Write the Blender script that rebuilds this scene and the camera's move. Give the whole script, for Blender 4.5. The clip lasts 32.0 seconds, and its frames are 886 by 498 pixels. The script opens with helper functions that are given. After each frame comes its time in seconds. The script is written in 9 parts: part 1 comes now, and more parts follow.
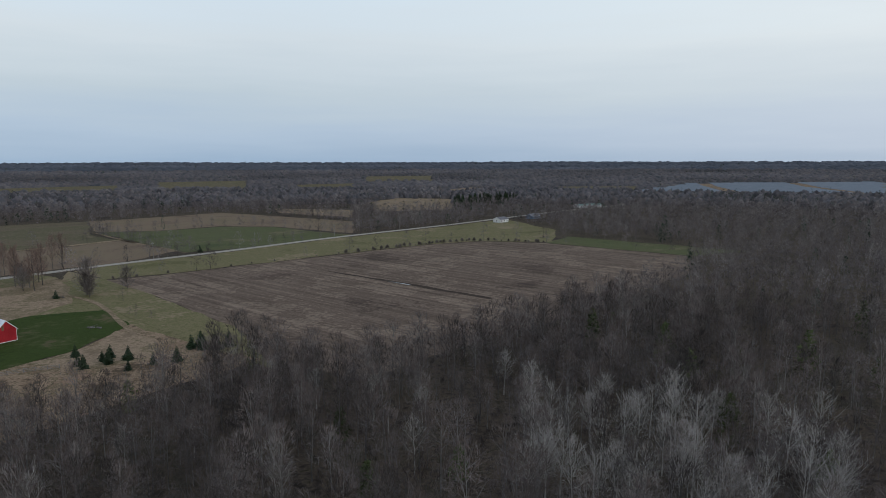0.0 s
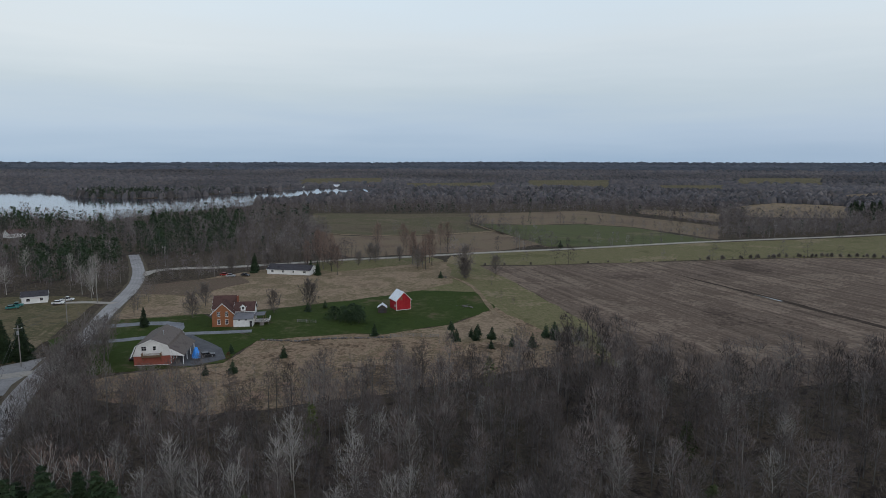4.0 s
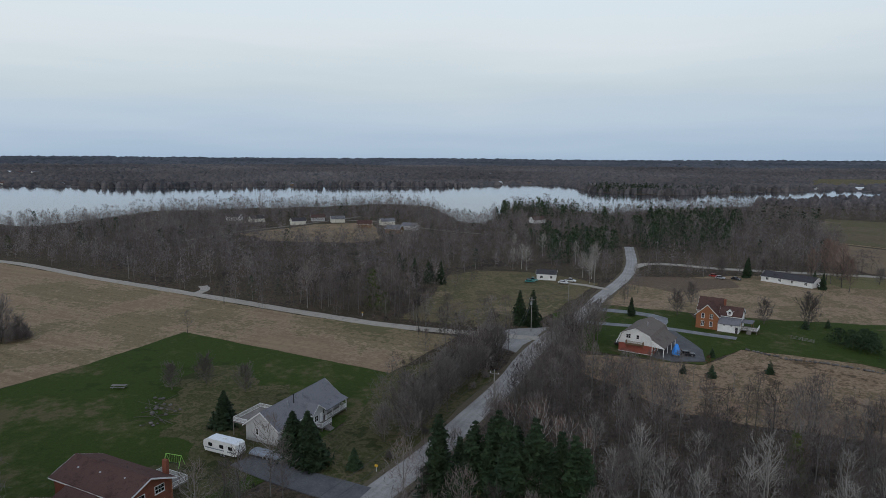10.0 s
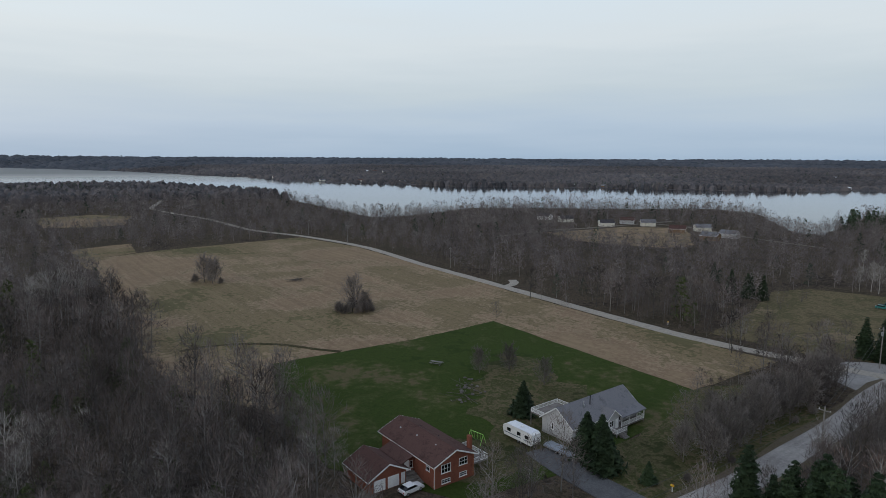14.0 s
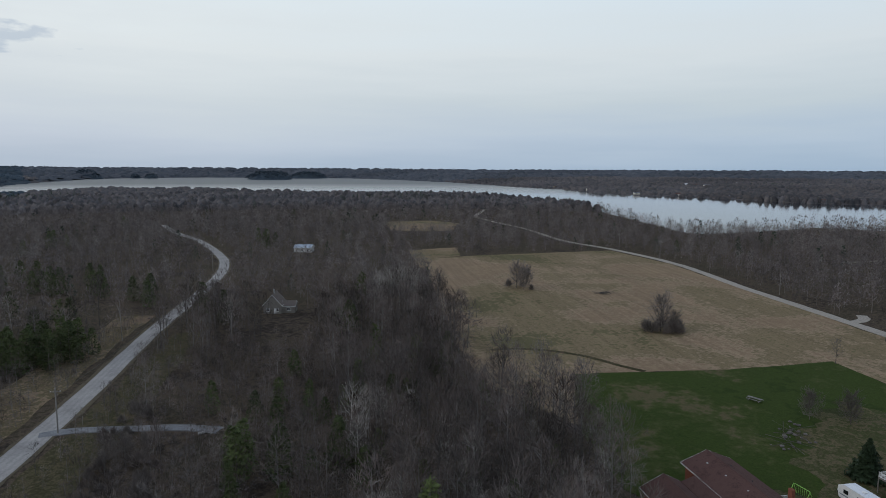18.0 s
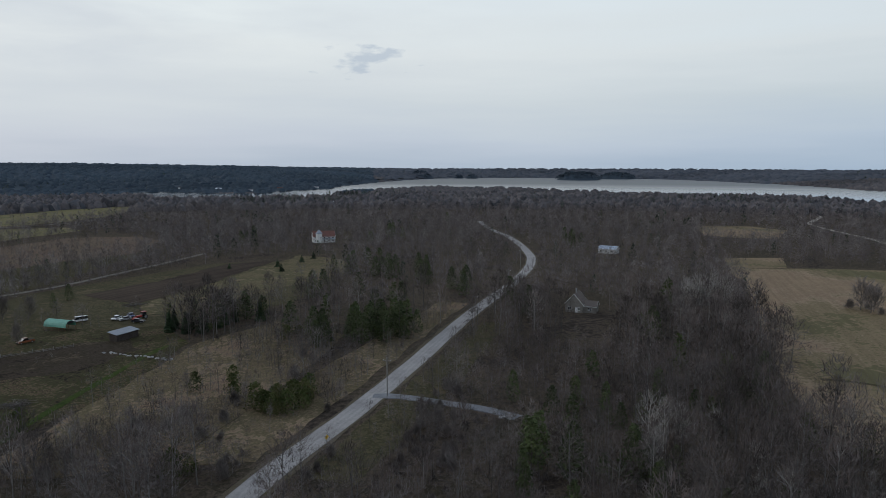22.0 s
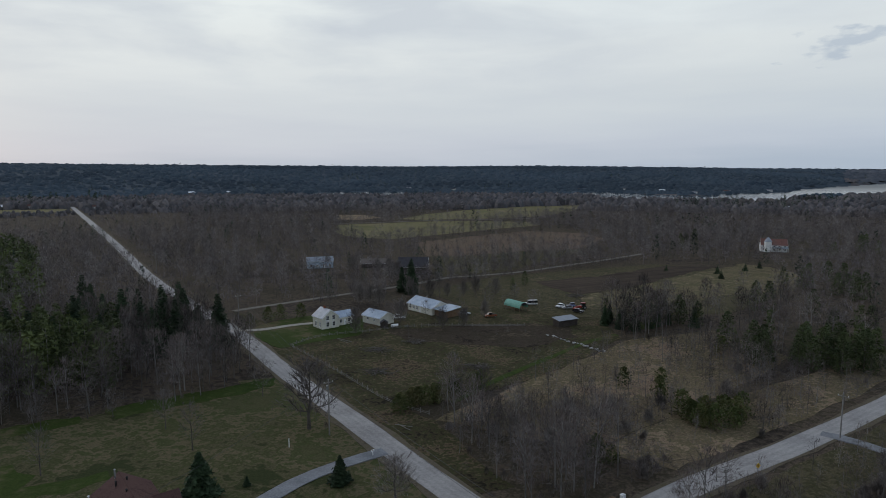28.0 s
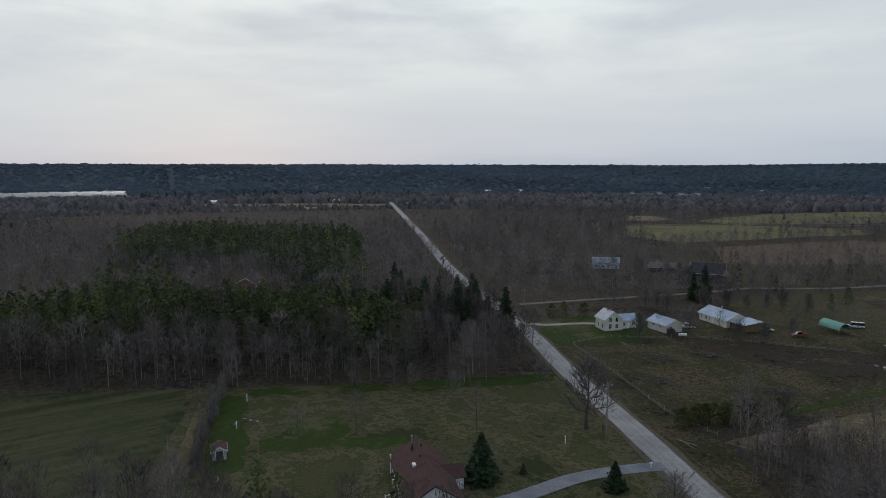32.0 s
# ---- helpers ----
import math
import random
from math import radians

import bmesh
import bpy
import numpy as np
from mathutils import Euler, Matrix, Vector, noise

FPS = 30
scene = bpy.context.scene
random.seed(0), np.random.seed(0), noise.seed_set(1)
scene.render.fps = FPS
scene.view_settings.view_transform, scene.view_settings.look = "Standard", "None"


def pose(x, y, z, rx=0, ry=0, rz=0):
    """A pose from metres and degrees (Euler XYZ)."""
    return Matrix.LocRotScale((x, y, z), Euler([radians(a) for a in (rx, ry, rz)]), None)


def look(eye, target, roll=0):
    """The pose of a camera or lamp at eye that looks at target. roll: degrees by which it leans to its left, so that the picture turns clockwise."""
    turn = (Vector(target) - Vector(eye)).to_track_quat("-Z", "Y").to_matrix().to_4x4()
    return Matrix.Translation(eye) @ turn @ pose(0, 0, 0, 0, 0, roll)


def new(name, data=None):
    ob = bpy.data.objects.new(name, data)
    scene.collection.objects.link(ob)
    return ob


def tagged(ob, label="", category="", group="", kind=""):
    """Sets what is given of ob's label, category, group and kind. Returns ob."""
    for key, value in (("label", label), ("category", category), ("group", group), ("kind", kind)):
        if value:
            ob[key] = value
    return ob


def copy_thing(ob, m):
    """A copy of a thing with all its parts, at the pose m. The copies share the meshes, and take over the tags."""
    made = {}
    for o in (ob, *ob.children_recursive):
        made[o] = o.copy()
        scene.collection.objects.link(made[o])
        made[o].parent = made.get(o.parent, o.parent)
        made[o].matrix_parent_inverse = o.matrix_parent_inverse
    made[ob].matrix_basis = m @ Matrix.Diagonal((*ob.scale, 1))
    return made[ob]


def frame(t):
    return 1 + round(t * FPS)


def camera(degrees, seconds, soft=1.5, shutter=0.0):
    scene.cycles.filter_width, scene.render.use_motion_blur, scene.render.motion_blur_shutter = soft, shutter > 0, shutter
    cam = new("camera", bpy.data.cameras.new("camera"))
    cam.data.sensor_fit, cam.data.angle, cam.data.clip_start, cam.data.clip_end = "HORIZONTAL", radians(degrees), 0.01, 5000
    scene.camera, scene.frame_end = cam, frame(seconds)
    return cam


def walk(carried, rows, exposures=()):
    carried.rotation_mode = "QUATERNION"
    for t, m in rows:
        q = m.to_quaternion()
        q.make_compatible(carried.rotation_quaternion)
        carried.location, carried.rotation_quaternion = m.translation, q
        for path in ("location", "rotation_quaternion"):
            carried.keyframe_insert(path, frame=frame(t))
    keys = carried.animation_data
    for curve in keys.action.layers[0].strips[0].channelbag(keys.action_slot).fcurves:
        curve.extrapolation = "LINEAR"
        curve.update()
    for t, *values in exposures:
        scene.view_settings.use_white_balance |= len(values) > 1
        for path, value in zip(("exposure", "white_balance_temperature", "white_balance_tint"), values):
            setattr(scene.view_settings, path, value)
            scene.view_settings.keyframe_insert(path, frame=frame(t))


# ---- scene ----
EYE_HEIGHT = 57.0
cam = camera(69.49, 32.0, soft=0.85)
walk(cam, [
    (0.0, pose(0, 0, EYE_HEIGHT, 82.406, 0.112, -3.930)),
    (0.5, pose(0, 0, EYE_HEIGHT, 82.437, 0.069, 0.089)),
    (1.0, pose(0, 0, EYE_HEIGHT, 82.457, 0.030, 4.092)),
    (1.5, pose(0, 0, EYE_HEIGHT, 82.461, -0.012, 8.100)),
    (2.0, pose(0, 0, EYE_HEIGHT, 82.458, -0.055, 12.120)),
    (2.5, pose(0, 0, EYE_HEIGHT, 82.444, -0.092, 16.155)),
    (3.0, pose(0, 0, EYE_HEIGHT, 82.417, -0.123, 20.130)),
    (3.5, pose(0, 0, EYE_HEIGHT, 82.397, -0.153, 23.920)),
    (5.5, pose(0, 0, EYE_HEIGHT, 82.288, -0.290, 38.459)),
    (6.0, pose(0, 0, EYE_HEIGHT, 82.270, -0.316, 42.076)),
    (6.5, pose(0, 0, EYE_HEIGHT, 82.253, -0.348, 45.687)),
    (7.0, pose(0, 0, EYE_HEIGHT, 82.211, -0.374, 49.307)),
    (7.5, pose(0, 0, EYE_HEIGHT, 82.167, -0.390, 52.908)),
    (8.0, pose(0, 0, EYE_HEIGHT, 82.117, -0.393, 56.535)),
    (8.5, pose(0, 0, EYE_HEIGHT, 82.060, -0.390, 59.978)),
    (9.0, pose(0, 0, EYE_HEIGHT, 82.030, -0.390, 63.360)),
    (9.5, pose(0, 0, EYE_HEIGHT, 82.007, -0.383, 66.710)),
    (10.0, pose(0, 0, EYE_HEIGHT, 81.984, -0.369, 70.072)),
    (10.5, pose(0, 0, EYE_HEIGHT, 81.969, -0.352, 73.483)),
    (11.0, pose(0, 0, EYE_HEIGHT, 81.948, -0.333, 76.848)),
    (11.5, pose(0, 0, EYE_HEIGHT, 81.934, -0.314, 80.265)),
    (12.0, pose(0, 0, EYE_HEIGHT, 81.940, -0.302, 83.483)),
    (12.5, pose(0, 0, EYE_HEIGHT, 81.951, -0.293, 86.953)),
    (13.0, pose(0, 0, EYE_HEIGHT, 81.941, -0.301, 90.406)),
    (13.5, pose(0, 0, EYE_HEIGHT, 81.945, -0.325, 93.853)),
    (14.0, pose(0, 0, EYE_HEIGHT, 81.936, -0.342, 97.312)),
    (14.5, pose(0, 0, EYE_HEIGHT, 81.980, -0.348, 100.781)),
    (16.5, pose(0, 0, EYE_HEIGHT, 82.934, -0.333, 114.544)),
    (17.0, pose(0, 0, EYE_HEIGHT, 82.957, -0.334, 117.945)),
    (17.5, pose(0, 0, EYE_HEIGHT, 82.919, -0.326, 121.374)),
    (18.0, pose(0, 0, EYE_HEIGHT, 82.895, -0.309, 124.786)),
    (18.5, pose(0, 0, EYE_HEIGHT, 82.898, -0.286, 128.183)),
    (19.0, pose(0, 0, EYE_HEIGHT, 82.891, -0.258, 131.550)),
    (19.5, pose(0, 0, EYE_HEIGHT, 82.893, -0.236, 134.962)),
    (20.0, pose(0, 0, EYE_HEIGHT, 82.875, -0.217, 138.372)),
    (20.5, pose(0, 0, EYE_HEIGHT, 82.854, -0.199, 141.771)),
    (21.0, pose(0, 0, EYE_HEIGHT, 82.852, -0.187, 145.194)),
    (21.5, pose(0, 0, EYE_HEIGHT, 82.855, -0.179, 148.577)),
    (22.0, pose(0, 0, EYE_HEIGHT, 82.841, -0.161, 151.783)),
    (22.5, pose(0, 0, EYE_HEIGHT, 82.839, -0.134, 154.917)),
    (23.0, pose(0, 0, EYE_HEIGHT, 82.838, -0.108, 158.077)),
    (23.5, pose(0, 0, EYE_HEIGHT, 82.848, -0.086, 161.270)),
    (24.0, pose(0, 0, EYE_HEIGHT, 82.865, -0.073, 164.466)),
    (24.5, pose(0, 0, EYE_HEIGHT, 82.878, -0.070, 167.668)),
    (25.0, pose(0, 0, EYE_HEIGHT, 82.879, -0.060, 170.865)),
    (25.5, pose(0, 0, EYE_HEIGHT, 82.889, -0.049, 174.068)),
    (27.5, pose(0, 0, EYE_HEIGHT, 82.941, 0.017, 186.736)),
    (28.0, pose(0, 0, EYE_HEIGHT, 82.940, 0.017, 189.927)),
    (28.5, pose(0, 0, EYE_HEIGHT, 82.930, 0.019, 193.108)),
    (29.0, pose(0, 0, EYE_HEIGHT, 82.938, 0.035, 196.294)),
    (29.5, pose(0, 0, EYE_HEIGHT, 82.916, 0.065, 199.464)),
    (30.0, pose(0, 0, EYE_HEIGHT, 82.917, 0.091, 202.635)),
    (30.5, pose(0, 0, EYE_HEIGHT, 82.926, 0.110, 205.804)),
    (31.0, pose(0, 0, EYE_HEIGHT, 82.925, 0.126, 209.000)),
    (31.5, pose(0, 0, EYE_HEIGHT, 82.913, 0.153, 212.164)),
    (32.0, pose(0, 0, EYE_HEIGHT, 82.929, 0.191, 215.350)),
], exposures=[(0.0, 0.06), (9.0, 0.04), (18.0, -0.03), (25.0, -0.11), (32.0, -0.17)])

# ---- light: a dull evening sky under thin cloud, brighter towards the sunset ----
world = bpy.data.worlds.new("evening_sky")
scene.world = world
world.use_nodes = True


def make_sky():
    nt = world.node_tree
    n, li = nt.nodes, nt.links
    n.clear()
    out = n.new("ShaderNodeOutputWorld")
    bg = n.new("ShaderNodeBackground")
    bg.inputs["Strength"].default_value = 1.12
    li.new(bg.outputs[0], out.inputs["Surface"])
    tc = n.new("ShaderNodeTexCoord")
    sep = n.new("ShaderNodeSeparateXYZ")
    li.new(tc.outputs["Generated"], sep.inputs[0])

    def ramp(stops, fac):
        r = n.new("ShaderNodeValToRGB")
        el = r.color_ramp.elements
        while len(el) < len(stops):
            el.new(0.5)
        for e, (p, c) in zip(el, stops):
            e.position, e.color = p, (*c, 1)
        li.new(fac, r.inputs[0])
        return r.outputs[0]

    def mix(a, b, fac, kind="MIX"):
        m = n.new("ShaderNodeMix")
        m.data_type, m.blend_type = "RGBA", kind
        for s, v in ((m.inputs[0], fac), (m.inputs[6], a), (m.inputs[7], b)):
            if hasattr(v, "links"):
                li.new(v, s)
            else:
                s.default_value = v
        return m.outputs[2]

    def math_node(op, a, b=0.0, clamp=False):
        m = n.new("ShaderNodeMath")
        m.operation, m.use_clamp = op, clamp
        for s, v in zip(m.inputs, (a, b)):
            if hasattr(v, "links"):
                li.new(v, s)
            else:
                s.default_value = v
        return m.outputs[0]

    # height above the horizon, uneven where the cloud sheet ends
    stretch = n.new("ShaderNodeVectorMath")
    stretch.operation = "MULTIPLY"
    stretch.inputs[1].default_value = (1.6, 1.6, 16)
    li.new(tc.outputs["Generated"], stretch.inputs[0])
    soft = n.new("ShaderNodeTexNoise")
    soft.inputs["Scale"].default_value = 1.3
    soft.inputs["Detail"].default_value = 4
    soft.inputs["Roughness"].default_value = 0.55
    li.new(stretch.outputs[0], soft.inputs["Vector"])
    wob = math_node("MULTIPLY", math_node("SUBTRACT", soft.outputs[0], 0.5), 0.09)
    h = math_node("ADD", sep.outputs[2], wob, True)
    east = ramp([(0.0, (0.32, 0.425, 0.55)), (0.05, (0.405, 0.50, 0.61)), (0.105, (0.49, 0.565, 0.62)),
                 (0.17, (0.60, 0.66, 0.70)), (0.27, (0.60, 0.70, 0.78)), (0.5, (0.41, 0.49, 0.61)), (1.0, (0.33, 0.41, 0.56))], h)
    west = ramp([(0.0, (0.475, 0.525, 0.60)), (0.035, (0.565, 0.60, 0.665)), (0.09, (0.64, 0.68, 0.715)),
                 (0.17, (0.75, 0.79, 0.795)), (0.28, (0.82, 0.875, 0.875)), (0.5, (0.47, 0.53, 0.62)), (1.0, (0.33, 0.41, 0.56))], h)
    dot = n.new("ShaderNodeVectorMath")
    dot.operation = "DOT_PRODUCT"
    dot.inputs[1].default_value = (0.82, -0.57, 0)
    li.new(tc.outputs["Generated"], dot.inputs[0])
    side = math_node("ADD", math_node("MULTIPLY", dot.outputs["Value"], 0.62), 0.45, True)
    base = mix(east, west, side)
    north = math_node("MULTIPLY", math_node("SUBTRACT", sep.outputs[1], 0.6), 2.2, True)
    base = mix(base, mix(base, (0.89, 0.915, 0.945, 1), 1.0, "MULTIPLY"), north)
    # long torn streaks of cloud, thicker towards the sunset
    streak = n.new("ShaderNodeTexNoise")
    streak.inputs["Scale"].default_value = 3.4
    streak.inputs["Detail"].default_value = 5
    streak.inputs["Roughness"].default_value = 0.52
    streak.inputs["Distortion"].default_value = 0.25
    st2 = n.new("ShaderNodeVectorMath")
    st2.operation = "MULTIPLY"
    st2.inputs[1].default_value = (1.0, 1.0, 4.2)
    li.new(tc.outputs["Generated"], st2.inputs[0])
    li.new(st2.outputs[0], streak.inputs["Vector"])
    grey = ramp([(0.40, (0, 0, 0)), (0.66, (1, 1, 1))], streak.outputs[0])
    high = math_node("MULTIPLY", math_node("SUBTRACT", sep.outputs[2], 0.03), 9.0, True)
    amount = math_node("MULTIPLY", math_node("MULTIPLY", grey, high), math_node("MULTIPLY", math_node("SUBTRACT", side, 0.3), 1.3, True))
    cloudy = mix(base, (0.56, 0.61, 0.67, 1), amount)
    # one small torn grey cloud low over the lake
    off = n.new("ShaderNodeVectorMath")
    off.operation = "SUBTRACT"
    off.inputs[1].default_value = (-0.363, -0.918, 0.160)
    li.new(tc.outputs["Generated"], off.inputs[0])
    flat = n.new("ShaderNodeVectorMath")
    flat.operation = "MULTIPLY"
    flat.inputs[1].default_value = (1, 1, 3.0)
    li.new(off.outputs[0], flat.inputs[0])
    dist = n.new("ShaderNodeVectorMath")
    dist.operation = "LENGTH"
    li.new(flat.outputs[0], dist.inputs[0])
    torn = n.new("ShaderNodeTexNoise")
    torn.inputs["Scale"].default_value, torn.inputs["Detail"].default_value = 24, 4
    li.new(flat.outputs[0], torn.inputs["Vector"])
    reach = math_node("ADD", dist.outputs["Value"], math_node("MULTIPLY", math_node("SUBTRACT", torn.outputs[0], 0.5), 0.24))
    small = math_node("MULTIPLY", ramp([(0.02, (1, 1, 1)), (0.055, (0, 0, 0))], reach), 0.55)
    cloudy = mix(cloudy, (0.36, 0.44, 0.55, 1), small)
    # clear air behind the cloud
    air = n.new("ShaderNodeTexSky")
    air.sky_type, air.sun_disc = "NISHITA", False
    air.sun_elevation, air.sun_rotation = radians(6), radians(125)
    clear = mix(air.outputs[0], (0.1, 0.1, 0.1, 1), 1.0, "MULTIPLY")
    li.new(mix(cloudy, clear, 0.02), bg.inputs["Color"])


make_sky()
sun = new("sun", bpy.data.lights.new("sun", "SUN"))
sun.data.energy, sun.data.angle, sun.data.color = 0.55, radians(25), (1.0, 0.97, 0.97)
sun.matrix_world = look((82, -57, 40), (0, 0, 0))

# ---- materials ----
def material(name, colours, scales=(0.5, 8.0), rough=0.85, bump=0.0, bump_scale=20.0, metallic=0.0, spread=0.0, stretch=None, island=False, grain=0.0, weights=(1.9, 1.9)):
    """A surface whose colour wanders between the given ones at two scales. spread: how far single pieces differ."""
    m = bpy.data.materials.new(name)
    m.use_nodes = True
    n, li = m.node_tree.nodes, m.node_tree.links
    b = n["Principled BSDF"]
    b.inputs["Roughness"].default_value, b.inputs["Metallic"].default_value = rough, metallic
    b.inputs["Specular IOR Level"].default_value = 0.04 if rough > 0.84 else 0.25 if rough > 0.6 else 0.5
    geo = n.new("ShaderNodeNewGeometry")
    vec = geo.outputs["Position"]
    if stretch:
        mp = n.new("ShaderNodeMapping")
        mp.inputs["Rotation"].default_value = (0, 0, radians(stretch[0]))
        mp.inputs["Scale"].default_value = stretch[1:]
        li.new(vec, mp.inputs["Vector"])
        vec = mp.outputs[0]
    facs = []
    for s, d in zip(scales, (5, 6)):
        t = n.new("ShaderNodeTexNoise")
        t.inputs["Scale"].default_value, t.inputs["Detail"].default_value, t.inputs["Roughness"].default_value = s, d, 0.62
        li.new(vec, t.inputs["Vector"])
        facs.append(t.outputs[0])
    add = n.new("ShaderNodeMath")
    add.operation = "MULTIPLY_ADD"
    add.inputs[1].default_value, add.inputs[2].default_value = weights[0], 0.5 - (weights[0] + weights[1]) / 2
    li.new(facs[0], add.inputs[0])
    half = n.new("ShaderNodeMath")
    half.operation = "MULTIPLY_ADD"
    half.inputs[1].default_value = weights[1]
    li.new(facs[1], half.inputs[0]), li.new(add.outputs[0], half.inputs[2])
    r = n.new("ShaderNodeValToRGB")
    el = r.color_ramp.elements
    while len(el) < len(colours):
        el.new(0.5)
    for i, (e, c) in enumerate(zip(el, colours)):
        e.position, e.color = 0.12 + 0.76 * i / max(1, len(colours) - 1), (*c, 1)
    li.new(half.outputs[0], r.inputs[0])
    col = r.outputs[0]
    if spread:
        if island:
            src = n.new("ShaderNodeAttribute")
            src.attribute_name = "tone"
            src = src.outputs["Fac"]
        else:
            src = n.new("ShaderNodeObjectInfo").outputs["Random"]
        mr = n.new("ShaderNodeMapRange")
        mr.inputs["To Min"].default_value, mr.inputs["To Max"].default_value = 1 - spread, 1 + spread
        li.new(src, mr.inputs[0])
        hs = n.new("ShaderNodeHueSaturation")
        li.new(mr.outputs[0], hs.inputs["Value"]), li.new(col, hs.inputs["Color"])
        col = hs.outputs[0]
    if grain:
        t = n.new("ShaderNodeTexNoise")
        t.inputs["Scale"].default_value, t.inputs["Detail"].default_value, t.inputs["Roughness"].default_value = 2.6, 4, 0.75
        li.new(vec, t.inputs["Vector"])
        mr = n.new("ShaderNodeMapRange")
        mr.inputs["From Min"].default_value, mr.inputs["From Max"].default_value = 0.3, 0.7
        mr.inputs["To Min"].default_value, mr.inputs["To Max"].default_value = 1 - grain, 1 + grain
        li.new(t.outputs[0], mr.inputs[0])
        hs = n.new("ShaderNodeHueSaturation")
        li.new(mr.outputs[0], hs.inputs["Value"]), li.new(col, hs.inputs["Color"])
        col = hs.outputs[0]
    li.new(col, b.inputs["Base Color"])
    if bump:
        t = n.new("ShaderNodeTexNoise")
        t.inputs["Scale"].default_value, t.inputs["Detail"].default_value = bump_scale, 6
        li.new(vec, t.inputs["Vector"])
        bp = n.new("ShaderNodeBump")
        bp.inputs["Strength"].default_value, bp.inputs["Distance"].default_value = min(1.0, bump), 0.3
        li.new(t.outputs[0], bp.inputs["Height"]), li.new(bp.outputs[0], b.inputs["Normal"])
    return m


def rowed(name, colours, angle, pitch, strength, rough=0.9, broad=0.035, weights=(2.6, 1.2)):
    """Earth or mown grass in rows: long drawn-out noise along the rows, with broad stains over it."""
    m = material(name, colours, (broad, 0.5), rough, weights=weights)
    n, li = m.node_tree.nodes, m.node_tree.links
    b = n["Principled BSDF"]
    geo = n.new("ShaderNodeNewGeometry")
    mp = n.new("ShaderNodeMapping")
    mp.vector_type = "TEXTURE"
    mp.inputs["Rotation"].default_value = (0, 0, radians(angle))
    mp.inputs["Scale"].default_value = (pitch / 0.03, pitch, 1)
    li.new(geo.outputs["Position"], mp.inputs["Vector"])
    t = n.new("ShaderNodeTexNoise")
    t.inputs["Scale"].default_value, t.inputs["Detail"].default_value, t.inputs["Roughness"].default_value = 1.0, 4, 0.7
    li.new(mp.outputs[0], t.inputs["Vector"])
    mr = n.new("ShaderNodeMapRange")
    mr.inputs["From Min"].default_value, mr.inputs["From Max"].default_value = 0.3, 0.7
    mr.inputs["To Min"].default_value, mr.inputs["To Max"].default_value = 1 - strength, 1 + strength
    li.new(t.outputs[0], mr.inputs[0])
    hs = n.new("ShaderNodeHueSaturation")
    li.new(mr.outputs[0], hs.inputs["Value"])
    li.new(b.inputs["Base Color"].links[0].from_socket, hs.inputs["Color"])
    li.new(hs.outputs[0], b.inputs["Base Color"])
    bp = n.new("ShaderNodeBump")
    bp.inputs["Strength"].default_value, bp.inputs["Distance"].default_value = 0.6, 0.2
    li.new(t.outputs[0], bp.inputs["Height"]), li.new(bp.outputs[0], b.inputs["Normal"])
    return m


M_LITTER = material("leaf_litter", [(0.0327, 0.0269, 0.0218), (0.0582, 0.0462, 0.0361), (0.0946, 0.0721, 0.0527), (0.0437, 0.0388, 0.0250), (0.0691, 0.0544, 0.0402)], (0.03, 0.5), 0.95, 0.6, 1.2, grain=0.4)
M_STRAW = material("dry_grass", [(0.0924, 0.0671, 0.0429), (0.1936, 0.1342, 0.0869), (0.2750, 0.1958, 0.1342), (0.1254, 0.0990, 0.0561), (0.2398, 0.1584, 0.1089)], (0.06, 0.6), 0.95, 0.6, 1.5, grain=0.45, weights=(2.6, 1.6))
M_KNOLL = material("knoll_grass", [(0.084, 0.067, 0.043), (0.165, 0.125, 0.080), (0.094, 0.082, 0.045), (0.215, 0.160, 0.106), (0.180, 0.126, 0.086)], (0.05, 0.6), 0.95, 0.6, 1.5, grain=0.45, weights=(2.6, 1.6))
M_STRAW_ROWS = rowed("cut_hay_stubble", [(0.120, 0.106, 0.056), (0.215, 0.160, 0.098), (0.145, 0.116, 0.066), (0.275, 0.205, 0.136), (0.195, 0.134, 0.088), (0.240, 0.176, 0.112)], 43, 2.2, 0.16, broad=0.013, weights=(3.6, 1.3))
M_PALE = material("pale_dry_grass", [(0.180, 0.132, 0.086), (0.285, 0.208, 0.142), (0.140, 0.112, 0.064), (0.240, 0.172, 0.116)], (0.05, 0.6), 0.95, 0.4, 1.5, grain=0.3, weights=(2.6, 1.4))
M_LAWN = material("spring_lawn", [(0.0280, 0.0450, 0.0105), (0.0400, 0.0585, 0.0140), (0.0340, 0.0520, 0.0120), (0.0520, 0.0640, 0.0200), (0.0950, 0.0810, 0.0430)], (0.03, 0.35), 0.9, 0.3, 2.0, grain=0.22, weights=(2.8, 1.2))
M_DULL = material("winter_lawn", [(0.0369, 0.0431, 0.0175), (0.0873, 0.0748, 0.0410), (0.0472, 0.0554, 0.0205), (0.1149, 0.0923, 0.0554), (0.0500, 0.0600, 0.0220), (0.0677, 0.0657, 0.0308)], (0.045, 0.5), 0.92, 0.3, 2.0, grain=0.3, weights=(3.0, 1.2))
M_FIELD_GREEN = material("winter_wheat", [(0.066, 0.078, 0.034), (0.098, 0.104, 0.048), (0.080, 0.088, 0.040), (0.142, 0.122, 0.070)], (0.018, 0.5), 0.92, 0.3, 1.5, weights=(2.6, 1.2))
